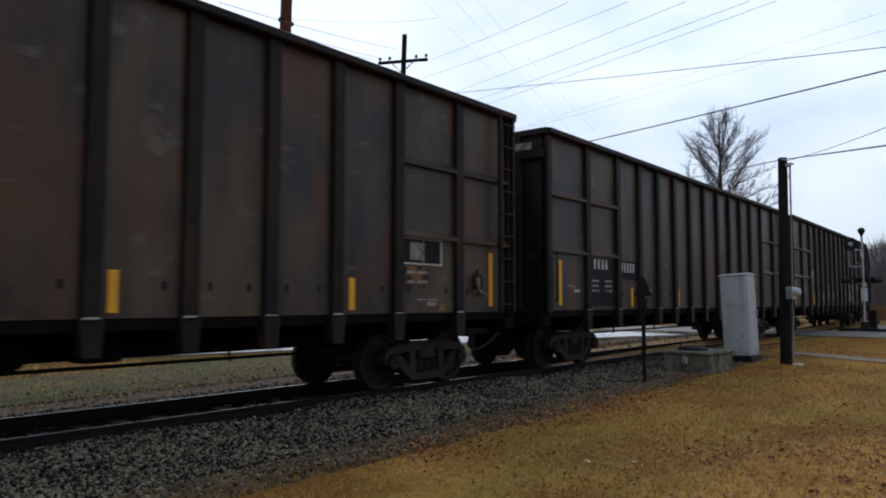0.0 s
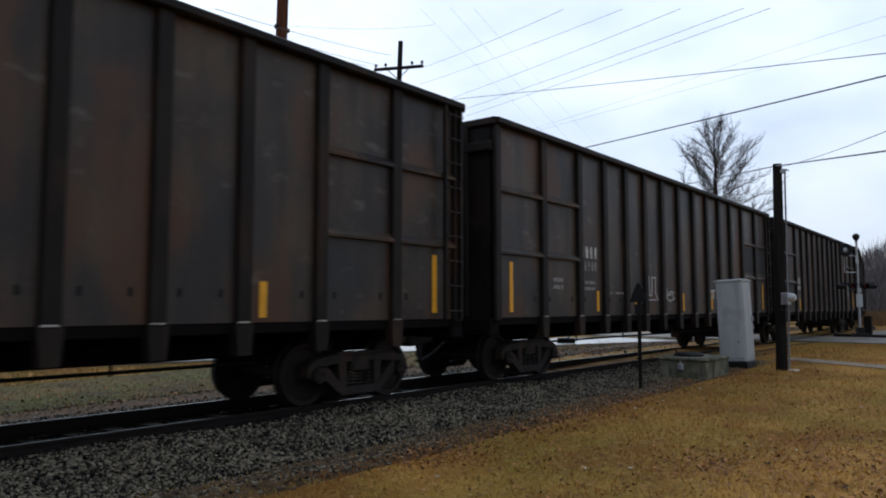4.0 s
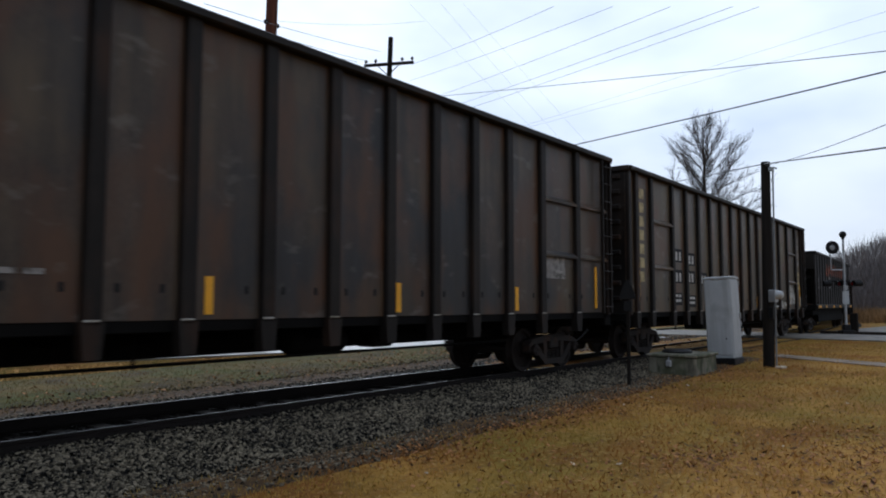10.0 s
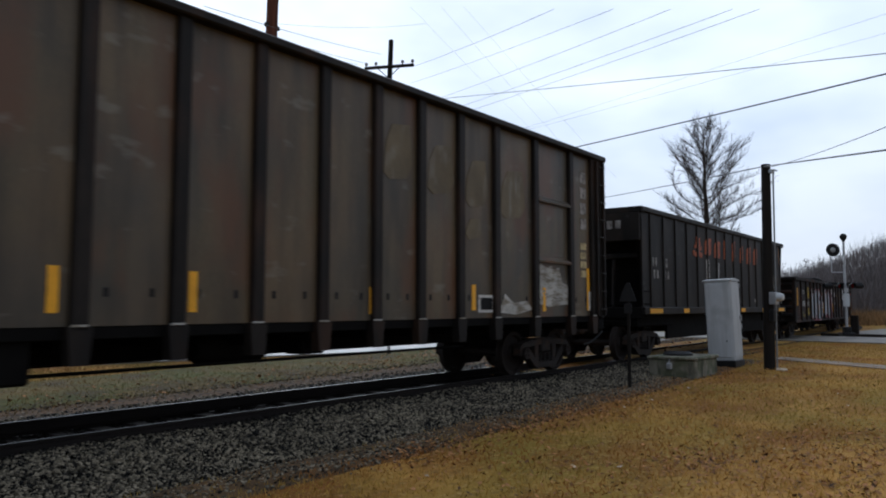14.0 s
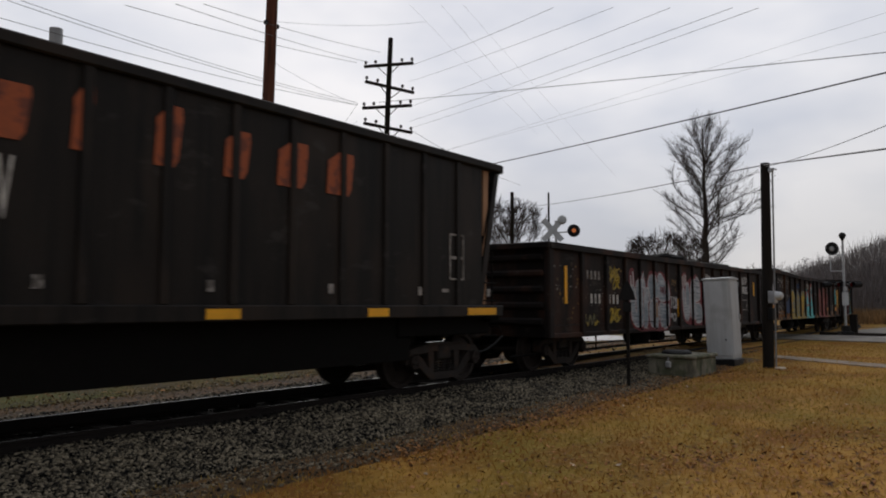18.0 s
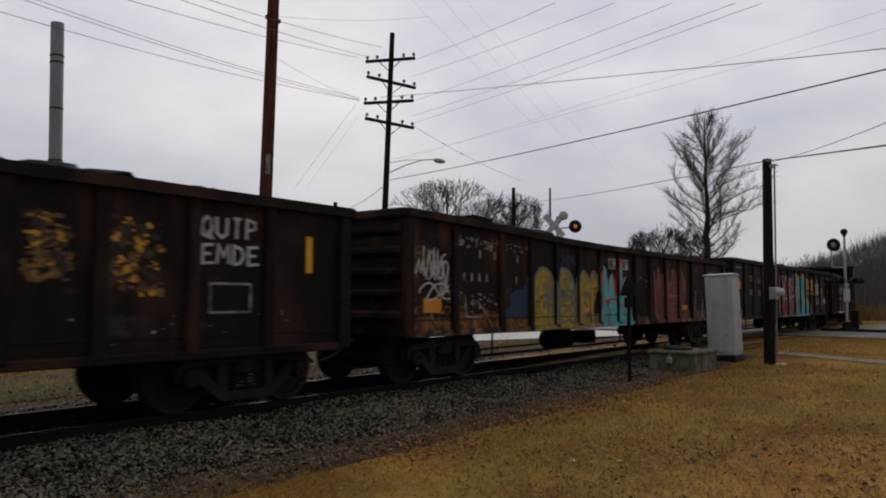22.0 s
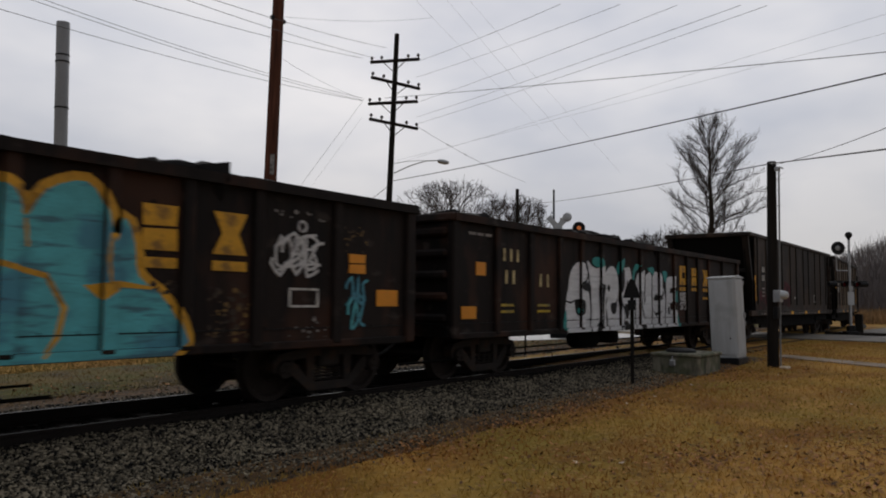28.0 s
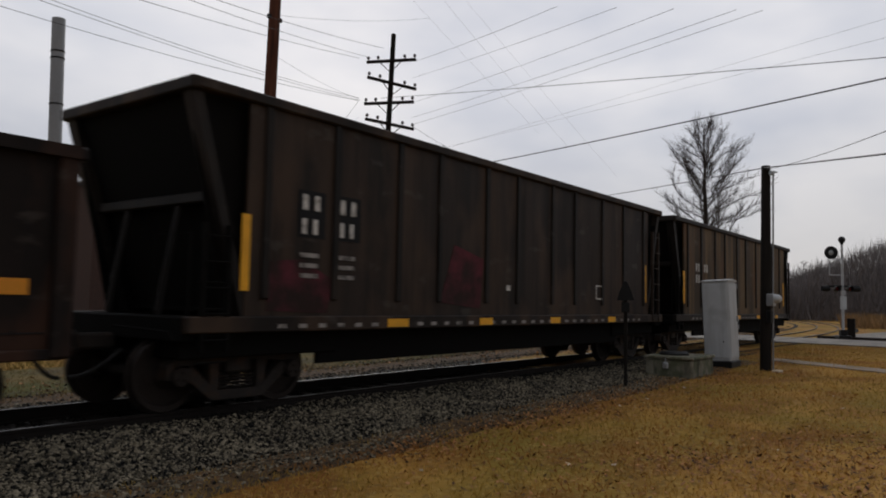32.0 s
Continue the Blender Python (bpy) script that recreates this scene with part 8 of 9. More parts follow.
def warning_post():
    t = thing("warning_post", "dark steel post with a triangular plate seen from behind", "sign", pose(14.3, 6.15, ground_z(14.3, 6.1), 0, 0, -72))
    part("post", Geo().box(-0.035, -0.035, -0.2, 0.035, 0.035, 2.0, 0.008), M_POLE, t)
    part("plate", Geo().prism([(-0.17, 1.74), (0.17, 1.74), (0.12, 1.92), (0.03, 2.12), (-0.03, 2.12), (-0.12, 1.92)], -0.058, -0.042), M_DARK, t)
    part("backing", Geo().box(-0.08, -0.056, 1.5, 0.08, -0.042, 1.7, 0.003), M_DARK, t)


def near_signal():
    """The mast on the near side of the crossing, seen nearly from its side."""
    t = thing("crossing_signal", "galvanised crossing signal mast with a bell and hooded lights", "crossing signal", pose(41.6, 6.5, ground_z(41, 6.5), 0, 0, -60))
    part("base", Geo().box(-0.3, -0.3, -0.2, 0.3, 0.3, 0.22, 0.03).box(-0.16, -0.16, 0.22, 0.16, 0.16, 0.5, 0.02), M_DARK, t)
    part("mast", Geo().rod((0, 0, 0.2), (0, 0, 4.75), 0.07, 0.055, 14), M_GALV, t)
    part("bell", Geo().spin([(0.001, 5.14), (0.1, 5.11), (0.16, 5.03), (0.17, 4.96), (0.13, 4.86), (0.07, 4.78), (0.05, 4.7)], "z", 20), M_DARK, t, "dark warning bell")
    for a in (48, -48):
        part("blade", Geo().box(-0.58, -0.015, -0.1, 0.58, 0.015, 0.1, 0.006), M_CABINET, t, "white crossbuck blade seen edge-on", pose(0.05, 0.1 if a > 0 else 0.135, 4.1, 0, a, 62))
    tgt = part("light_background", Geo().spin([(0.13, -0.12), (0.31, -0.12), (0.325, -0.1), (0.31, -0.06), (0.13, -0.06)], "y", 28, (-0.62, -0.2, 4.3)), M_DARK, t, "black round target")
    part("lens", Geo().spin([(0.001, -0.1), (0.08, -0.09), (0.14, -0.07)], "y", 16, (-0.62, -0.2, 4.3)), M_GALV, tgt, "pale signal lens")
    part("light_bracket", Geo().rod((0, 0, 4.0), (-0.62, -0.05, 4.05), 0.03, n=8).rod((-0.62, -0.05, 3.2), (-0.62, -0.05, 4.05), 0.025, n=8).rod((0, 0, 3.2), (-0.62, -0.05, 3.2), 0.025, n=8), M_GALV, t, "pale bracket")
    part("light_arm", Geo().box(-0.8, -0.05, 2.6, 0.8, 0.05, 2.69, 0.02), M_DARK, t)
    for x, axis in ((-0.72, "x"), (-0.3, "y"), (0.3, "y"), (0.72, "x")):
        b = part("light_housing", Geo().spin([(0.001, 0.14), (0.1, 0.12), (0.14, 0.04), (0.14, -0.26), (0.125, -0.26), (0.12, -0.02), (0.001, -0.02)], axis, 18, (x, 0, 2.52)), M_DARK, t, "black hooded light")
        part("lens", Geo().spin([(0.001, -0.04), (0.08, -0.03), (0.11, -0.02)], axis, 14, (x, 0, 2.52)), M_REDLENS, b, "red lens")
    part("sign_plate", Geo().box(-0.15, -0.1, 1.5, 0.15, -0.08, 2.15), M_CABINET, t, "white sign plate")
    part("junction_box", Geo().box(-0.1, -0.14, 2.2, 0.1, -0.06, 2.42, 0.01), M_GALV, t)


def far_signal():
    """The signal beyond the track, with its crossed blades and a lit lamp."""
    t = thing("crossing_signal", "crossing signal with white crossed blades and a flashing lamp", "crossing signal", pose(27.45, 15.0, ground_z(27, 15), 0, 0, -58))
    part("base", Geo().box(-0.35, -0.35, -0.2, 0.35, 0.35, 0.25, 0.03), M_DARK, t)
    part("mast", Geo().rod((0.1, 0, 0.2), (0.1, 0, 5.0), 0.065, 0.055, 14), M_GALV, t)
    for a in (48, -48):
        part("blade", Geo().box(-0.58, -0.012, -0.115, 0.58, 0.012, 0.115, 0.005), M_CABINET, t, "white crossbuck blade", pose(-0.05, -0.1 if a > 0 else -0.126, 4.6, 0, a, 0))
    part("bell", Geo().spin([(0.001, -0.12), (0.14, -0.1), (0.19, -0.04), (0.19, 0.04), (0.001, 0.06)], "y", 20, (0.34, -0.1, 5.02)), M_CABINET, t, "pale round bell")
    part("light_arm", Geo().rod((0.1, 0, 4.5), (0.85, 0, 4.55), 0.03, n=8), M_GALV, t)
    b = part("light_background", Geo().spin([(0.001, -0.1), (0.25, -0.1), (0.265, -0.08), (0.25, -0.05), (0.001, -0.05)], "y", 24, (0.82, 0, 4.57)), M_DARK, t, "black round target")
    part("lens", Geo().spin([(0.001, -0.16), (0.06, -0.15), (0.09, -0.11)], "y", 16, (0.82, 0, 4.57)), M_LIT, b, "lit amber lens")
    part("hood", Geo().spin([(0.1, -0.1), (0.105, -0.26), (0.095, -0.26), (0.09, -0.1)], "y", 16, (0.82, 0, 4.57)), M_DARK, b)


def tall_pole():
    t = thing("utility_pole", "tall reddish-brown wooden utility pole", "utility pole", pose(18.6, 22.9, ground_z(18.6, 22.9), 0, 1.4, 0))
    part("post", Geo().rod((0, 0, -1.0), (0, 0, 22.0), 0.265, 0.20, 20), M_WOODPOLE, t)
    part("number_tag", Geo().box(-0.08, -0.28, 6.4, 0.08, -0.235, 7.2), M_FADED, t, "pale tag strip", pose(0, 0, 0, 0, 0, -30))
    part("bracket", Geo().box(-0.33, -0.08, 12.6, 0.36, 0.08, 12.76, 0.02), M_DARK, t)


ARMS = [(13.42, -68.5, 1.3), (12.28, -20, 1.38), (11.27, -68.5, 1.3), (10.2, -20, 1.36)]


def wire_pole():
    t = thing("utility_pole", "dark utility pole with four crossarms and a street lamp", "utility pole", pose(26.87, 24.2, ground_z(27, 24), 0, 2.7, 0))
    part("post", Geo().rod((0, 0, -1.0), (0, 0, 14.85), 0.17, 0.12, 16), M_POLE, t)
    for z, yaw, half in ARMS:
        arm = part("crossarm", Geo().box(-half, -0.2, z - 0.07, half, -0.08, z + 0.07, 0.01), M_POLE, t, m=pose(0, 0, 0, 0, 0, yaw))
        for x in (-half + 0.08, -0.7, 0.7, half - 0.08):
            part("insulator", Geo().spin([(0.02, z + 0.06), (0.02, z + 0.14), (0.07, z + 0.15), (0.08, z + 0.2), (0.055, z + 0.28), (0.001, z + 0.29)], "z", 10, (x, -0.14, 0)), M_GLASSINS, arm)
        for sgn in (-1, 1):
            part("brace", Geo().rod((sgn * 0.6, -0.2, z - 0.05), (0, -0.18, z - 0.6), 0.022, n=6), M_POLE, arm)
    lamp = part("lamp_arm", Geo().tube([(0.1, -0.1, 7.75), (0.55, -0.75, 8.15), (1.0, -1.4, 8.42), (1.35, -1.9, 8.46)], 0.028, 8).tube([(0.1, -0.1, 8.25), (0.5, -0.68, 8.38), (0.95, -1.33, 8.44)], 0.014, 6), M_GALV, t, "grey steel bracket")
    part("lamp_head", Geo().spin([(0.001, 0.32), (0.09, 0.3), (0.15, 0.1), (0.15, -0.1), (0.11, -0.28), (0.001, -0.32)], "x", 14), M_GALV, lamp, "grey street lamp head", pose(1.5, -2.1, 8.40, 0, 8, -55) @ Matrix.Diagonal((0.9, 0.8, 0.8, 1)))


def small_pole(x, y, height, r, label):
    t = thing("utility_pole", label, "utility pole", pose(x, y, 0))
    part("post", Geo().rod((0, 0, -0.5), (0, 0, height), r, r * 0.8, 10), M_POLE, t)


signal_cabinet()
cable_vault()
service_pole()
warning_post()
near_signal()
far_signal()
tall_pole()
wire_pole()
small_pole(39.3, 40.0, 8.7, 0.18, "distant dark pole stub behind the street")
small_pole(64.5, 40.0, 12.9, 0.22, "distant dark wooden pole among the trees")
small_pole(72.1, 40.0, 13.8, 0.13, "distant thin pole beyond the crossing")


def road_post():
    t = thing("marker_post", "stubby dark timber post at the roadside", "post", pose(43.0, 6.35, ground_z(43, 6.3)))
    part("post", Geo().box(-0.17, -0.17, -0.2, 0.17, 0.17, 1.05, 0.03), M_POLE, t)


road_post()


def chimney_stack():
    t = thing("chimney_stack", "tall grey banded steel chimney stack", "chimney", pose(25.98, 55.0, 0, 0, -1.35, 0))
    part("shaft", Geo().rod((0, 0, -1), (0, 0, 21.6), 0.46, 0.46, 28), M_STACK, t)
    for z in (4, 8.0, 11.4, 15.2, 18.6, 19.1):
        part("band", Geo().spin([(0.45, z), (0.49, z), (0.49, z + 0.1), (0.45, z + 0.1)], "z", 28), M_DARK, t)


chimney_stack()


def brick_shop():
    t = thing("shop_building", "dark red brick shop with a white sign board", "building", pose(40.5, 60.0, 0))
    part("wall", Geo().box(-9.0, 0, -0.5, 8.0, 12, 10.6, 0.02), M_BRICK, t)
    part("parapet", Geo().box(-9.15, -0.15, 10.6, 8.15, 12.15, 11.0, 0.03), M_DARK, t)
    board = part("sign_board", Geo().box(4.3, -0.12, 8.2, 6.6, -0.01, 9.4, 0.02), M_CABINET, t, "white sign board")
    for k in range(3):
        part("sign_mark", Geo().box(4.9 + 0.5 * k, -0.135, 8.55, 5.2 + 0.5 * k, -0.115, 9.05), M_DARK, board)
    for k in range(5):
        w = part("window", Geo().box(-7.5 + 3.0 * k, -0.06, 5.0, -6.0 + 3.0 * k, 0.02, 7.0), M_DARK, t, "dark shop window")
        part("window_sill", Geo().box(-7.6 + 3.0 * k, -0.14, 4.85, -5.9 + 3.0 * k, 0.0, 5.0), M_CONC, w)


brick_shop()

# ---- overhead wires ----
WIRES = [
    ((26.9, 23.9, 7.2), (15.01, 1.37, 5.55), 0.016, 0.10), ((51.39, 30.92, 9.27), (19.95, 4.85, 5.0), 0.014, 0.15), ((19.95, 4.85, 5.0), (10.9, 0.99, 3.43), 0.014, 0.0),
    ((19.95, 4.8, 4.95), (12.0, 1.08, 4.02), 0.007, 0.06), ((26.36, 23.86, 11.18), (19.6, 1.83, 7.25), 0.011, 0.05), ((26.53, 21.82, 12.69), (19.1, 10.38, 10.21), 0.007, 0.06),
    ((26.46, 22.0, 11.89), (18.34, 8.17, 9.42), 0.006, 0.06), ((26.57, 21.98, 10.73), (17.35, 6.25, 8.62), 0.006, 0.06), ((26.56, 22.07, 10.02), (17.26, 4.76, 8.23), 0.006, 0.06),
    ((26.66, 21.98, 9.73), (17.63, 4.28, 8.23), 0.006, 0.06), ((8.91, 23.73, 9.97), (26.4, 25.4, 11.3), 0.010, 0.2), ((8.89, 22.15, 9.96), (25.71, 24.7, 11.05), 0.009, 0.2),
    ((9.12, 21.85, 9.96), (25.7, 24.7, 11.16), 0.009, 0.2), ((11.41, 20.43, 10.23), (26.4, 25.4, 13.45), 0.010, 0.1), ((12.32, 19.24, 10.27), (26.7, 24.9, 13.45), 0.010, 0.1),
    ((12.82, 18.58, 10.27), (26.95, 24.3, 13.9), 0.010, 0.1), ((18.8, 22.8, 12.6), (30.57, 24.36, 16.6), 0.006, 0.2), ((18.8, 22.8, 11.03), (25.76, 24.67, 11.1), 0.006, 0.15),
    ((25.76, 24.67, 11.1), (26.77, 30.35, 7.37), 0.007, 0.0), ((25.6, 24.6, 10.2), (27.14, 29.87, 7.38), 0.004, 0.0), ((26.63, 22.03, 9.59), (42.67, 25.84, 9.45), 0.009, 0.2),
    ((26.9, 24.0, 7.0), (39.3, 40.0, 8.0), 0.014, 0.3),
    ((26.91, 23.48, 8.03), (23.0, 2.11, 9.4), 0.0036, 0.02), ((26.9, 23.47, 8.19), (23.03, 2.13, 8.87), 0.0036, 0.02),
    ((23.28, 17.75, 13.49), (35.5, 18.67, 9.97), 0.0036, 0.05), ((23.83, 17.03, 13.49), (39.11, 17.4, 8.69), 0.003, 0.05), ((22.52, 18.74, 13.48), (34.55, 19.85, 10.6), 0.003, 0.05),
]


def overhead_wires():
    for a, b, r, sag in WIRES:
        a, b = Vector(a), Vector(b)
        pts = [a + (b - a) * (i / 14) - Vector((0, 0, 4 * sag * (i / 14) * (1 - i / 14))) for i in range(15)]
        wire = part("overhead_wire", Geo().tube(pts, r, 5), M_WIRE)
        if b.x > 42 and b.z > 9.3:
            for k in (3, 5):
                part("wire_splice", Geo().rod(pts[k], pts[k] + (b - a).normalized() * 0.22, 0.035, 0.02, 8), M_WIRE, wire)
        tagged(wire, "thin black overhead wire between the poles", "wire", "overhead wires")


overhead_wires()


# ---- bare trees ----
def branch_net(rng, height, crown, n_tips, trunk_r, fork=0.28):
    """Branches that reach every tip by the nearest branch already grown. crown: list of (x, y, z, rx, rz)."""
    nodes = [np.array((0, 0, -0.4))]
    parent = [-1]
    steps = 8
    for i in range(1, steps + 1):
        z = height * fork * 2.3 * i / steps
        nodes.append(np.array((0.03 * height * rng.normal() * 0.15 * i / steps, 0.03 * height * rng.normal() * 0.15 * i / steps, z)))
        parent.append(len(nodes) - 2)
    tips = []
    while len(tips) < n_tips:
        cx, cy, cz, rx, rz = crown[int(rng.integers(len(crown)))]
        p = rng.uniform(-1, 1, 3)
        if p @ p < 1 and rng.random() < 0.35 + 0.65 * (p @ p):
            tips.append(np.array((cx + p[0] * rx, cy + p[1] * rx, cz + p[2] * rz)))
    tips.sort(key=lambda p: np.hypot(np.hypot(p[0], p[1]), p[2] - height * fork * 0.6))
    arr = np.zeros((3 * n_tips + 50, 3))
    arr[:len(nodes)] = nodes
    count = len(nodes)
    base = np.array((0, 0, height * fork * 0.55))
    for p in tips:
        d = p - arr[:count]
        dist = np.sqrt((d * d).sum(1)) + 1e-6
        out = arr[:count] - base
        out[:, 2] += 0.25 * height * 0.3
        straight = (d * out).sum(1) / (dist * (np.sqrt((out * out).sum(1)) + 1e-6))
        cost = dist * (1.0 + 0.9 * (1 - straight)) + np.maximum(0, arr[:count, 2] - p[2]) * 1.2
        cost[:3] += 5
        k = int(cost.argmin())
        q = arr[k]
        mid = q + (p - q) * 0.5 + np.array((0, 0, 0.04)) * np.linalg.norm(p - q) + rng.normal(0, 0.03, 3) * np.linalg.norm(p - q)
        arr[count], arr[count + 1] = mid, p
        parent += [k, count]
        count += 2
    load = np.zeros(count)
    kids = np.zeros(count, int)
    for i in range(1, count):
        kids[parent[i]] += 1
    load[kids == 0] = 1
    for i in range(count - 1, 0, -1):
        load[parent[i]] += load[i]
    r = trunk_r * (load / load[0]) ** 0.47
    return arr[:count], parent, np.maximum(r, 0.0085 * height / 12)


def net_geo(geo, arr, parent, r, lo, hi, n):
    for i in range(1, len(parent)):
        if lo <= r[i] < hi:
            k = parent[i]
            geo.rod(arr[k], arr[i], r[i] if k else r[i] * 1.25, r[i] * 0.82, n, caps=False)


def grow(rng, rods, p, d, length, r, depth, crown):
    """One branch that rises as it goes and carries smaller ones."""
    n = 5 if depth > 1 else 3
    for i in range(n):
        d = (d + Vector((rng.normal(0, 0.10), rng.normal(0, 0.10), rng.normal(0.05, 0.07)))).normalized()
        q = p + d * (length / n)
        r1 = max(r * (1 - 0.75 * (i + 1) / n), 0.016)
        rods.append((p, q, max(r * (1 - 0.75 * i / n), 0.016), r1))
        p = q
        if not any(((p.x - cx) ** 2 + (p.y - cy) ** 2) / rx ** 2 + (p.z - cz) ** 2 / rz ** 2 < 1 for cx, cy, cz, rx, rz in crown) and depth < 3:
            return
        if depth:
            for side in range(2 if i else 1):
                axis = d.cross(Vector((rng.normal(), rng.normal(), rng.normal()))).normalized()
                a = rng.uniform(0.45, 0.85)
                c = (d * math.cos(a) + axis * math.sin(a) + Vector((0, 0, 0.12))).normalized()
                grow(rng, rods, p, c, length * rng.uniform(0.38, 0.62) * (1.1 - 0.4 * i / n), max(r1 * 0.7, 0.016), depth - 1, crown)


def bare_tree(label, x, y, height, crown, limbs, trunk_r, seed, first=0.2, spread=0.75):
    """A leafless tree: a leader, limbs that leave it all the way up, branches and twigs."""
    rng = np.random.default_rng(seed)
    trunk, crown_geo, rods = Geo(), Geo(), []
    p, n = Vector((0, 0, -0.4)), 12
    for i in range(n):
        q = Vector((rng.normal(0, 0.05) * i * 0.3, rng.normal(0, 0.05) * i * 0.3, height * 0.9 * (i + 1) / n))
        trunk.rod(p, q, trunk_r * (1.25 if not i else 1 - 0.9 * i / n), trunk_r * (1 - 0.9 * (i + 1) / n), 10, caps=False)
        lo = (i + 0.5) / n
        if lo > first:
            k = max(2, round(limbs / (n * (1 - first))))
            for side in range(k):
                a = 2.4 * (i * k + side) + rng.uniform(-0.3, 0.3)
                up = spread + 0.7 * lo
                d = Vector((math.cos(a), math.sin(a), up * rng.uniform(0.8, 1.25))).normalized()
                wide = max(rx * math.sqrt(max(0.05, 1 - ((q.z + 0.15 * height - cz) / rz) ** 2)) if abs(q.z + 0.15 * height - cz) < rz else 0.2 * rx for cx, cy, cz, rx, rz in crown)
                grow(rng, rods, p + (q - p) * rng.random(), d, wide * rng.uniform(0.95, 1.3), trunk_r * (0.34 - 0.18 * lo), 3 if lo < 0.7 else 2, crown)
        p = q
    for a, b, r0, r1 in rods:
        crown_geo.rod(a, b, r0, r1, 4 if r0 > 0.03 else 3, caps=False)
    t = thing("bare_tree", label, "tree", pose(x, y, ground_z(x, y)))
    part("trunk", trunk, M_BARK, t)
    part("crown", crown_geo, M_TWIG, t, "bare branches and twigs")


def bent_line(rng, p, d, length, steps, lift, wobble):
    """A line of points that starts along d and bends upward."""
    out = [p]
    for i in range(steps):
        d = (d + Vector((rng.normal(0, wobble), rng.normal(0, wobble), lift + rng.normal(0, wobble)))).normalized()
        p = p + d * (length / steps)
        out.append(p)
    return out


def rods_along(geo, pts, r0, r1, n):
    k = len(pts) - 1
    for i in range(k):
        geo.rod(pts[i], pts[i + 1], r0 + (r1 - r0) * i / k, r0 + (r1 - r0) * (i + 1) / k, n, caps=False)


def tall_maple(x, y, height=20.1, seed=5):
    """One straight leader with limbs that leave it all the way up and sweep upward, each with forked branches and twigs."""
    rng = np.random.default_rng(seed)
    trunk, limbs_geo, twigs = Geo(), Geo(), Geo()
    zs, ws = (4.0, 7.0, 9.0, 11.0, 13.0, 15.0, 17.5, 20.0), (3.0, 4.6, 5.4, 5.2, 4.6, 3.7, 2.3, 0.5)
    lead = [Vector((0.10 * rng.normal() * i / 14, 0.10 * rng.normal() * i / 14, -0.4 + (height * 0.93 + 0.4) * i / 14)) for i in range(15)]
    rods_along(trunk, lead, 0.44, 0.035, 12)
    count = 66
    for k in range(count):
        u = k / (count - 1)
        z0 = 3.8 + (height * 0.9 - 3.8) * u ** 0.9
        f = (z0 + 0.4) / (height * 0.93 + 0.4) * 14
        p = lead[int(f)].lerp(lead[min(14, int(f) + 1)], f - int(f))
        a = 2.39996 * k + rng.uniform(-0.5, 0.5)
        rise = 0.45 + 0.8 * u + rng.uniform(-0.25, 0.25)
        reach = float(np.interp(z0 + 1.8, zs, ws)) * rng.uniform(0.66, 0.94) * (1.16 if math.cos(a - 5.6) > 0.3 else 0.95)
        length = reach * math.sqrt(1 + rise * rise) * 1.08
        steps = max(3, round(length * 1.7))
        limb = bent_line(rng, p, Vector((math.cos(a), math.sin(a), rise)).normalized(), length, steps, 0.04, 0.13)
        r = 0.020 + 0.070 * (1 - u) * rng.uniform(0.4, 1.0)
        rods_along(limbs_geo, limb, r, 0.011, 5)
        for i in range(2, steps + 1):
            for side in (-1, 0.2, 1):
                d = (limb[i] - limb[i - 1]).normalized()
                out = d.cross(Vector((0, 0, 1))).normalized() * side
                c = (d * 0.7 + out * rng.uniform(0.25, 0.8) + Vector((0, 0, rng.uniform(-0.15, 0.5)))).normalized()
                q = limb[i - 1].lerp(limb[i], rng.random())
                bough = bent_line(rng, q, c, (0.5 + 0.16 * length) * rng.uniform(0.6, 1.2), 4, 0.05, 0.12)
                rods_along(limbs_geo, bough, min(0.017, r * 0.45), 0.007, 4)
                for j in range(1, 5):
                    for turn in range(2):
                        e = (bough[j] - bough[j - 1]).normalized()
                        w = e.cross(Vector((rng.normal(), rng.normal(), rng.normal()))).normalized()
                        tip = (e * 0.75 + w * rng.uniform(0.3, 0.9) + Vector((0, 0, 0.2))).normalized()
                        rods_along(twigs, bent_line(rng, bough[j - 1].lerp(bough[j], rng.random()), tip, rng.uniform(0.3, 0.65), 2, 0.06, 0.12), 0.0085, 0.005, 3)
    t = thing("bare_tree", "tall bare maple with sweeping limbs and a fine twiggy crown", "tree", pose(x, y, ground_z(x, y)))
    part("trunk", trunk, M_BARK, t)
    crown = part("crown", limbs_geo, M_TWIG, t, "bare sweeping limbs")
    tagged(part("twig_mass", twigs, M_TWIG, crown), "fine bare twigs", kind="stuff")


tall_maple(70.6, 22.5)
bare_tree("low bare tree at the foot of the tall maple", 58.5, 22.0, 7.0, [(0, 0, 4.6, 4.2, 2.7)], 12, 0.16, 6, 0.15, 0.4)
bare_tree("spreading bare tree beyond the street", 60.0, 45.0, 13.4, [(0, 0, 8.7, 6.6, 4.9)], 20, 0.36, 7, 0.3, 0.35)
bare_tree("rounded bare tree beyond the street", 72.5, 45.0, 13.8, [(0, 0, 8.9, 4.8, 5.0)], 18, 0.32, 8, 0.3, 0.5)


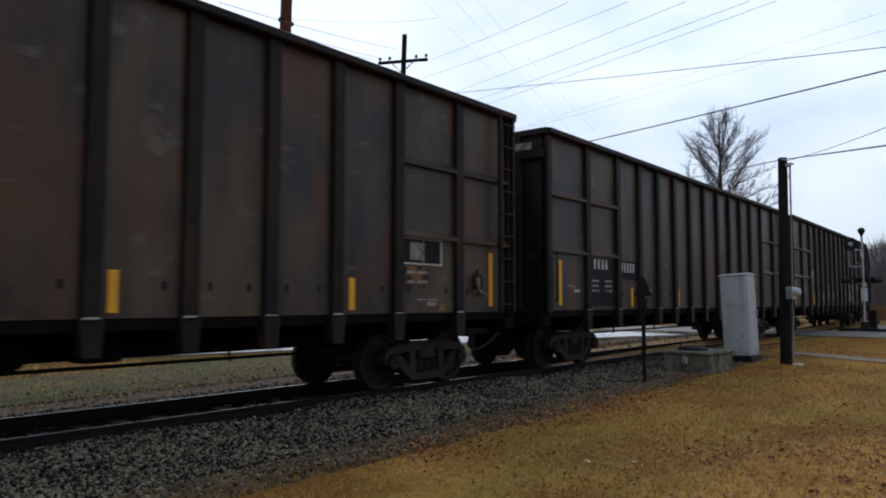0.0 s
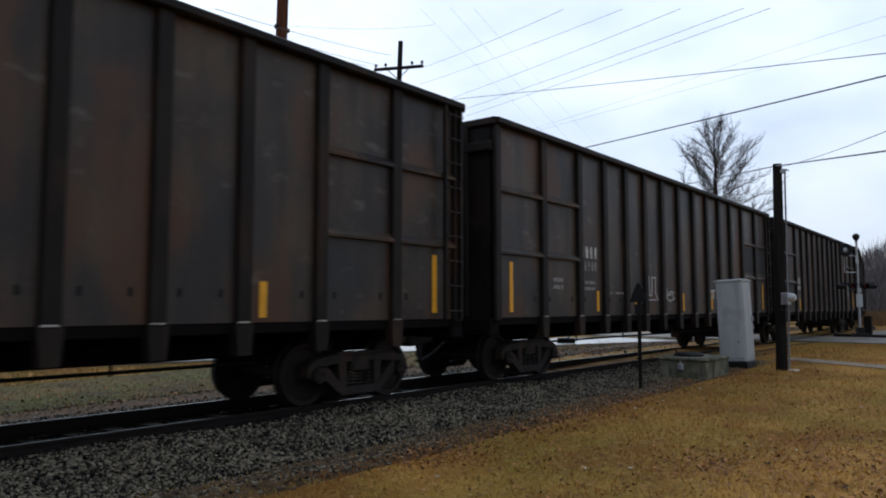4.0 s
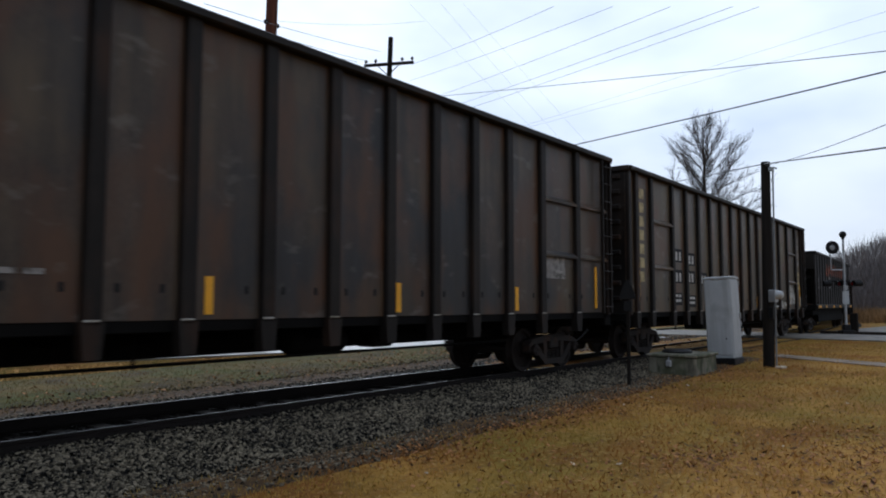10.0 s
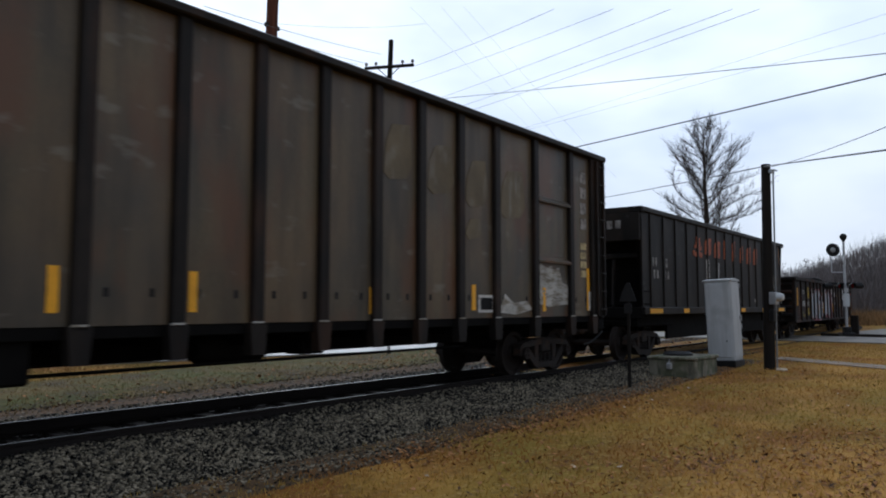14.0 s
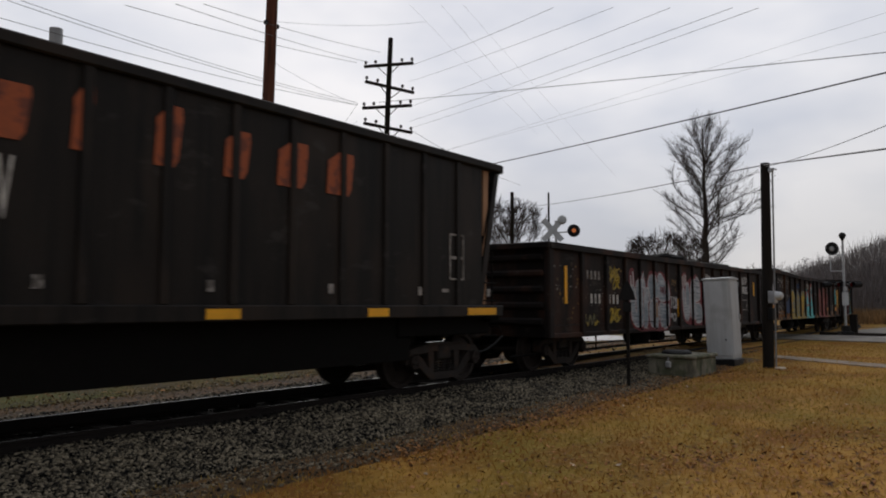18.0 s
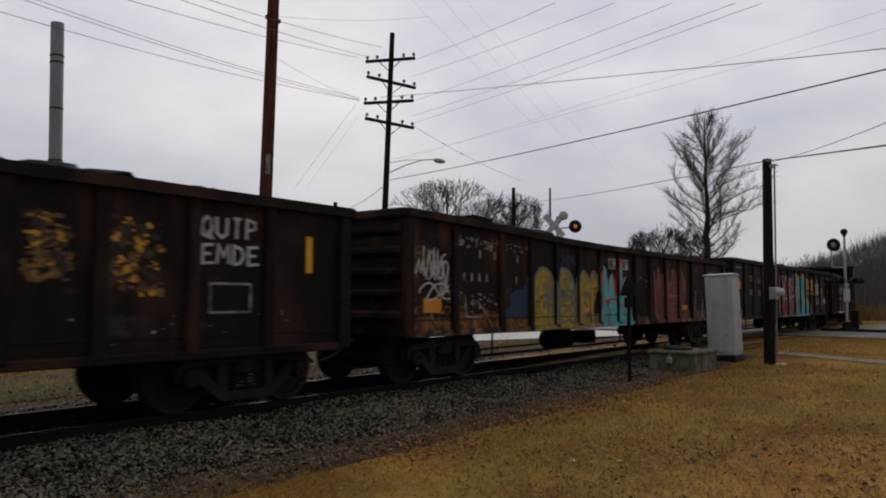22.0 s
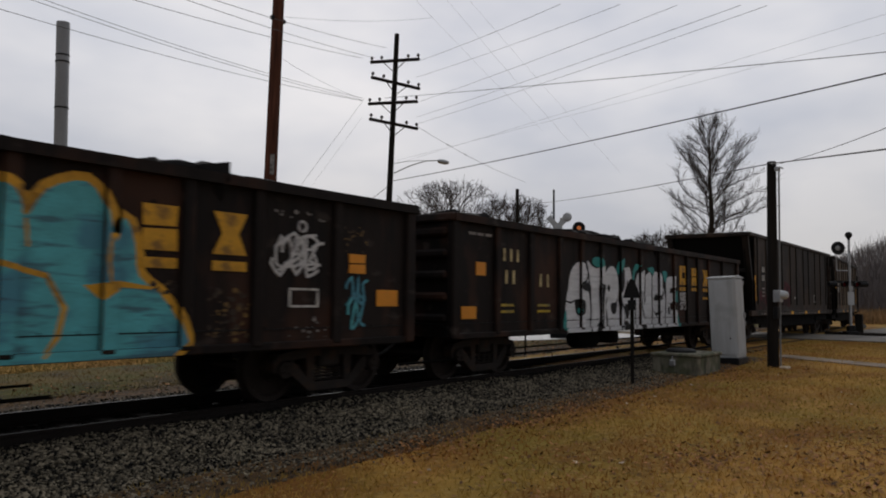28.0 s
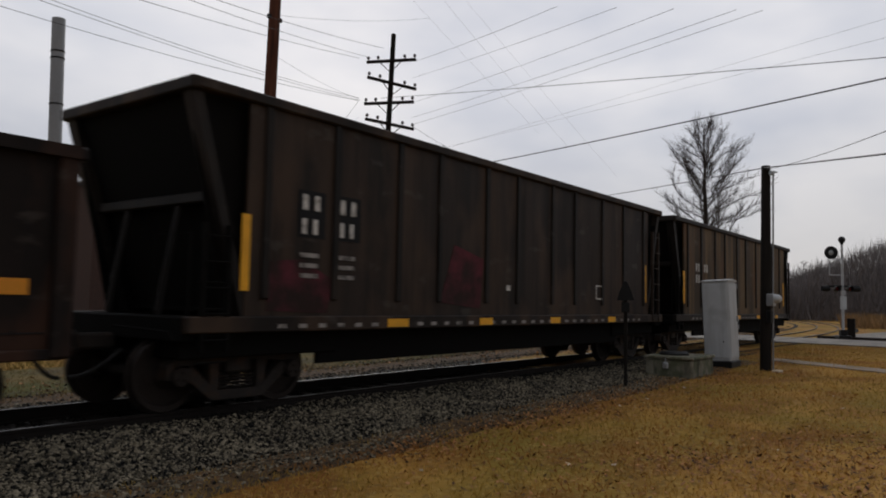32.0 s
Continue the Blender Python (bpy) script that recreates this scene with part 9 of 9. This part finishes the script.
def far_woods():
    """Leafless woods on the far side of the road, as one stretch."""
    rng = np.random.default_rng(12)
    nets = []
    for k in range(4):
        arr, parent, r = branch_net(rng, 12.0, [(0, 0, 7.2, 2.6, 5.0)], 170, 0.16, 0.33)
        g = Geo()
        net_geo(g, arr, parent, r * 1.6, 0, 9, 3)
        nets.append((np.array(g.v), np.array([f for f in g.f if len(f) == 4])))
    vs, fs, count = [], [], 0
    for i in range(560):
        a = radians(73 + 29 * rng.random())
        d = rng.uniform(105, 200)
        rise = 0.58 + 0.52 * smooth(75, 84, math.degrees(a))
        s = rise * (rng.uniform(0.8, 1.15) if i % 2 else rng.uniform(0.45, 0.8)) * (0.9 + 0.2 * math.sin(a * 25)) * d / 140
        v, f = nets[int(rng.integers(4))]
        c, sn = math.cos(i * 2.4), math.sin(i * 2.4)
        w = v * s
        w = np.stack([w[:, 0] * c - w[:, 1] * sn + d * math.sin(a), w[:, 0] * sn + w[:, 1] * c + d * math.cos(a), w[:, 2]], -1)
        vs.append(w)
        fs.append(f + count)
        count += len(v)
    me = bpy.data.meshes.new("woods")
    me.from_pydata(np.concatenate(vs).tolist(), [], np.concatenate(fs).tolist())
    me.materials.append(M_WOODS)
    tagged(new("woods", me), "brown leafless woods in the distance, tinted pale for haze", "woods", kind="stuff")


far_woods()


def thicket_spots(rng, n):
    """The tangle of stems and twigs that fills the woods."""
    a = np.radians(74 + 28 * rng.random(n))
    d = rng.uniform(105, 200, n)
    rise = 3.6 + 8.0 * np.clip((np.degrees(a) - 75.5) / 8, 0, 1)
    return np.stack([d * np.sin(a), d * np.cos(a), rise * rng.random(n) ** 1.7 * d / 140 - 0.5], -1)


scatter("thicket", "tangle of bare stems in the woods, tinted pale for haze", "woods", M_WOODS, thicket_spots, 110000, [(-0.018, 0, 0), (0.018, 0, 0), (0.0, 0.1, 1.0)], [(0, 1, 2)], (1.0, 3.0), 15, 1.0, 0.5)


def brush_spots(rng, n):
    a = np.radians(rng.uniform(81, 100, n))
    d = rng.uniform(66, 105, n)
    x, y = d * np.sin(a), d * np.cos(a)
    return np.stack([x, y, 0 * x], -1)


scatter("dry_brush", "tawny dry brush before the woods", "brush", M_REED, brush_spots, 16000, [(-0.06, 0, 0), (0.06, 0, 0), (0.15, 0.1, 1.0)], [(0, 1, 2)], (0.4, 1.1), 13, 1.0, 0.35)


# ---- motion ----
def motions():
    def rolled(t):
        for (t0, s0), (t1, s1) in zip(ROLLED, ROLLED[1:]):
            if t <= t1:
                return s0 + (s1 - s0) * (t - t0) / (t1 - t0)
        return ROLLED[-1][1]

    times = [t for t, _ in ROLLED]
    fine = [0.1 * k for k in range(321)]
    turns = [(t, math.degrees(-rolled(t) / WHEEL_R)) for t in fine]
    for car, wheels, middle, half in CARS:
        rows = []
        for t, s in ROLLED:
            a, b = track(middle - s - half), track(middle - s + half)
            rows.append((t, pose((a[0] + b[0]) / 2, (a[1] + b[1]) / 2, 0, 0, 0, math.degrees(math.atan2(b[1] - a[1], b[0] - a[0])))))
        walk(car, rows)
        for w, x in wheels:
            walk(w, [(t, pose(x, 0, WHEEL_R) @ Matrix.Rotation(radians(d), 4, "Y")) for t, d in turns])


motions()
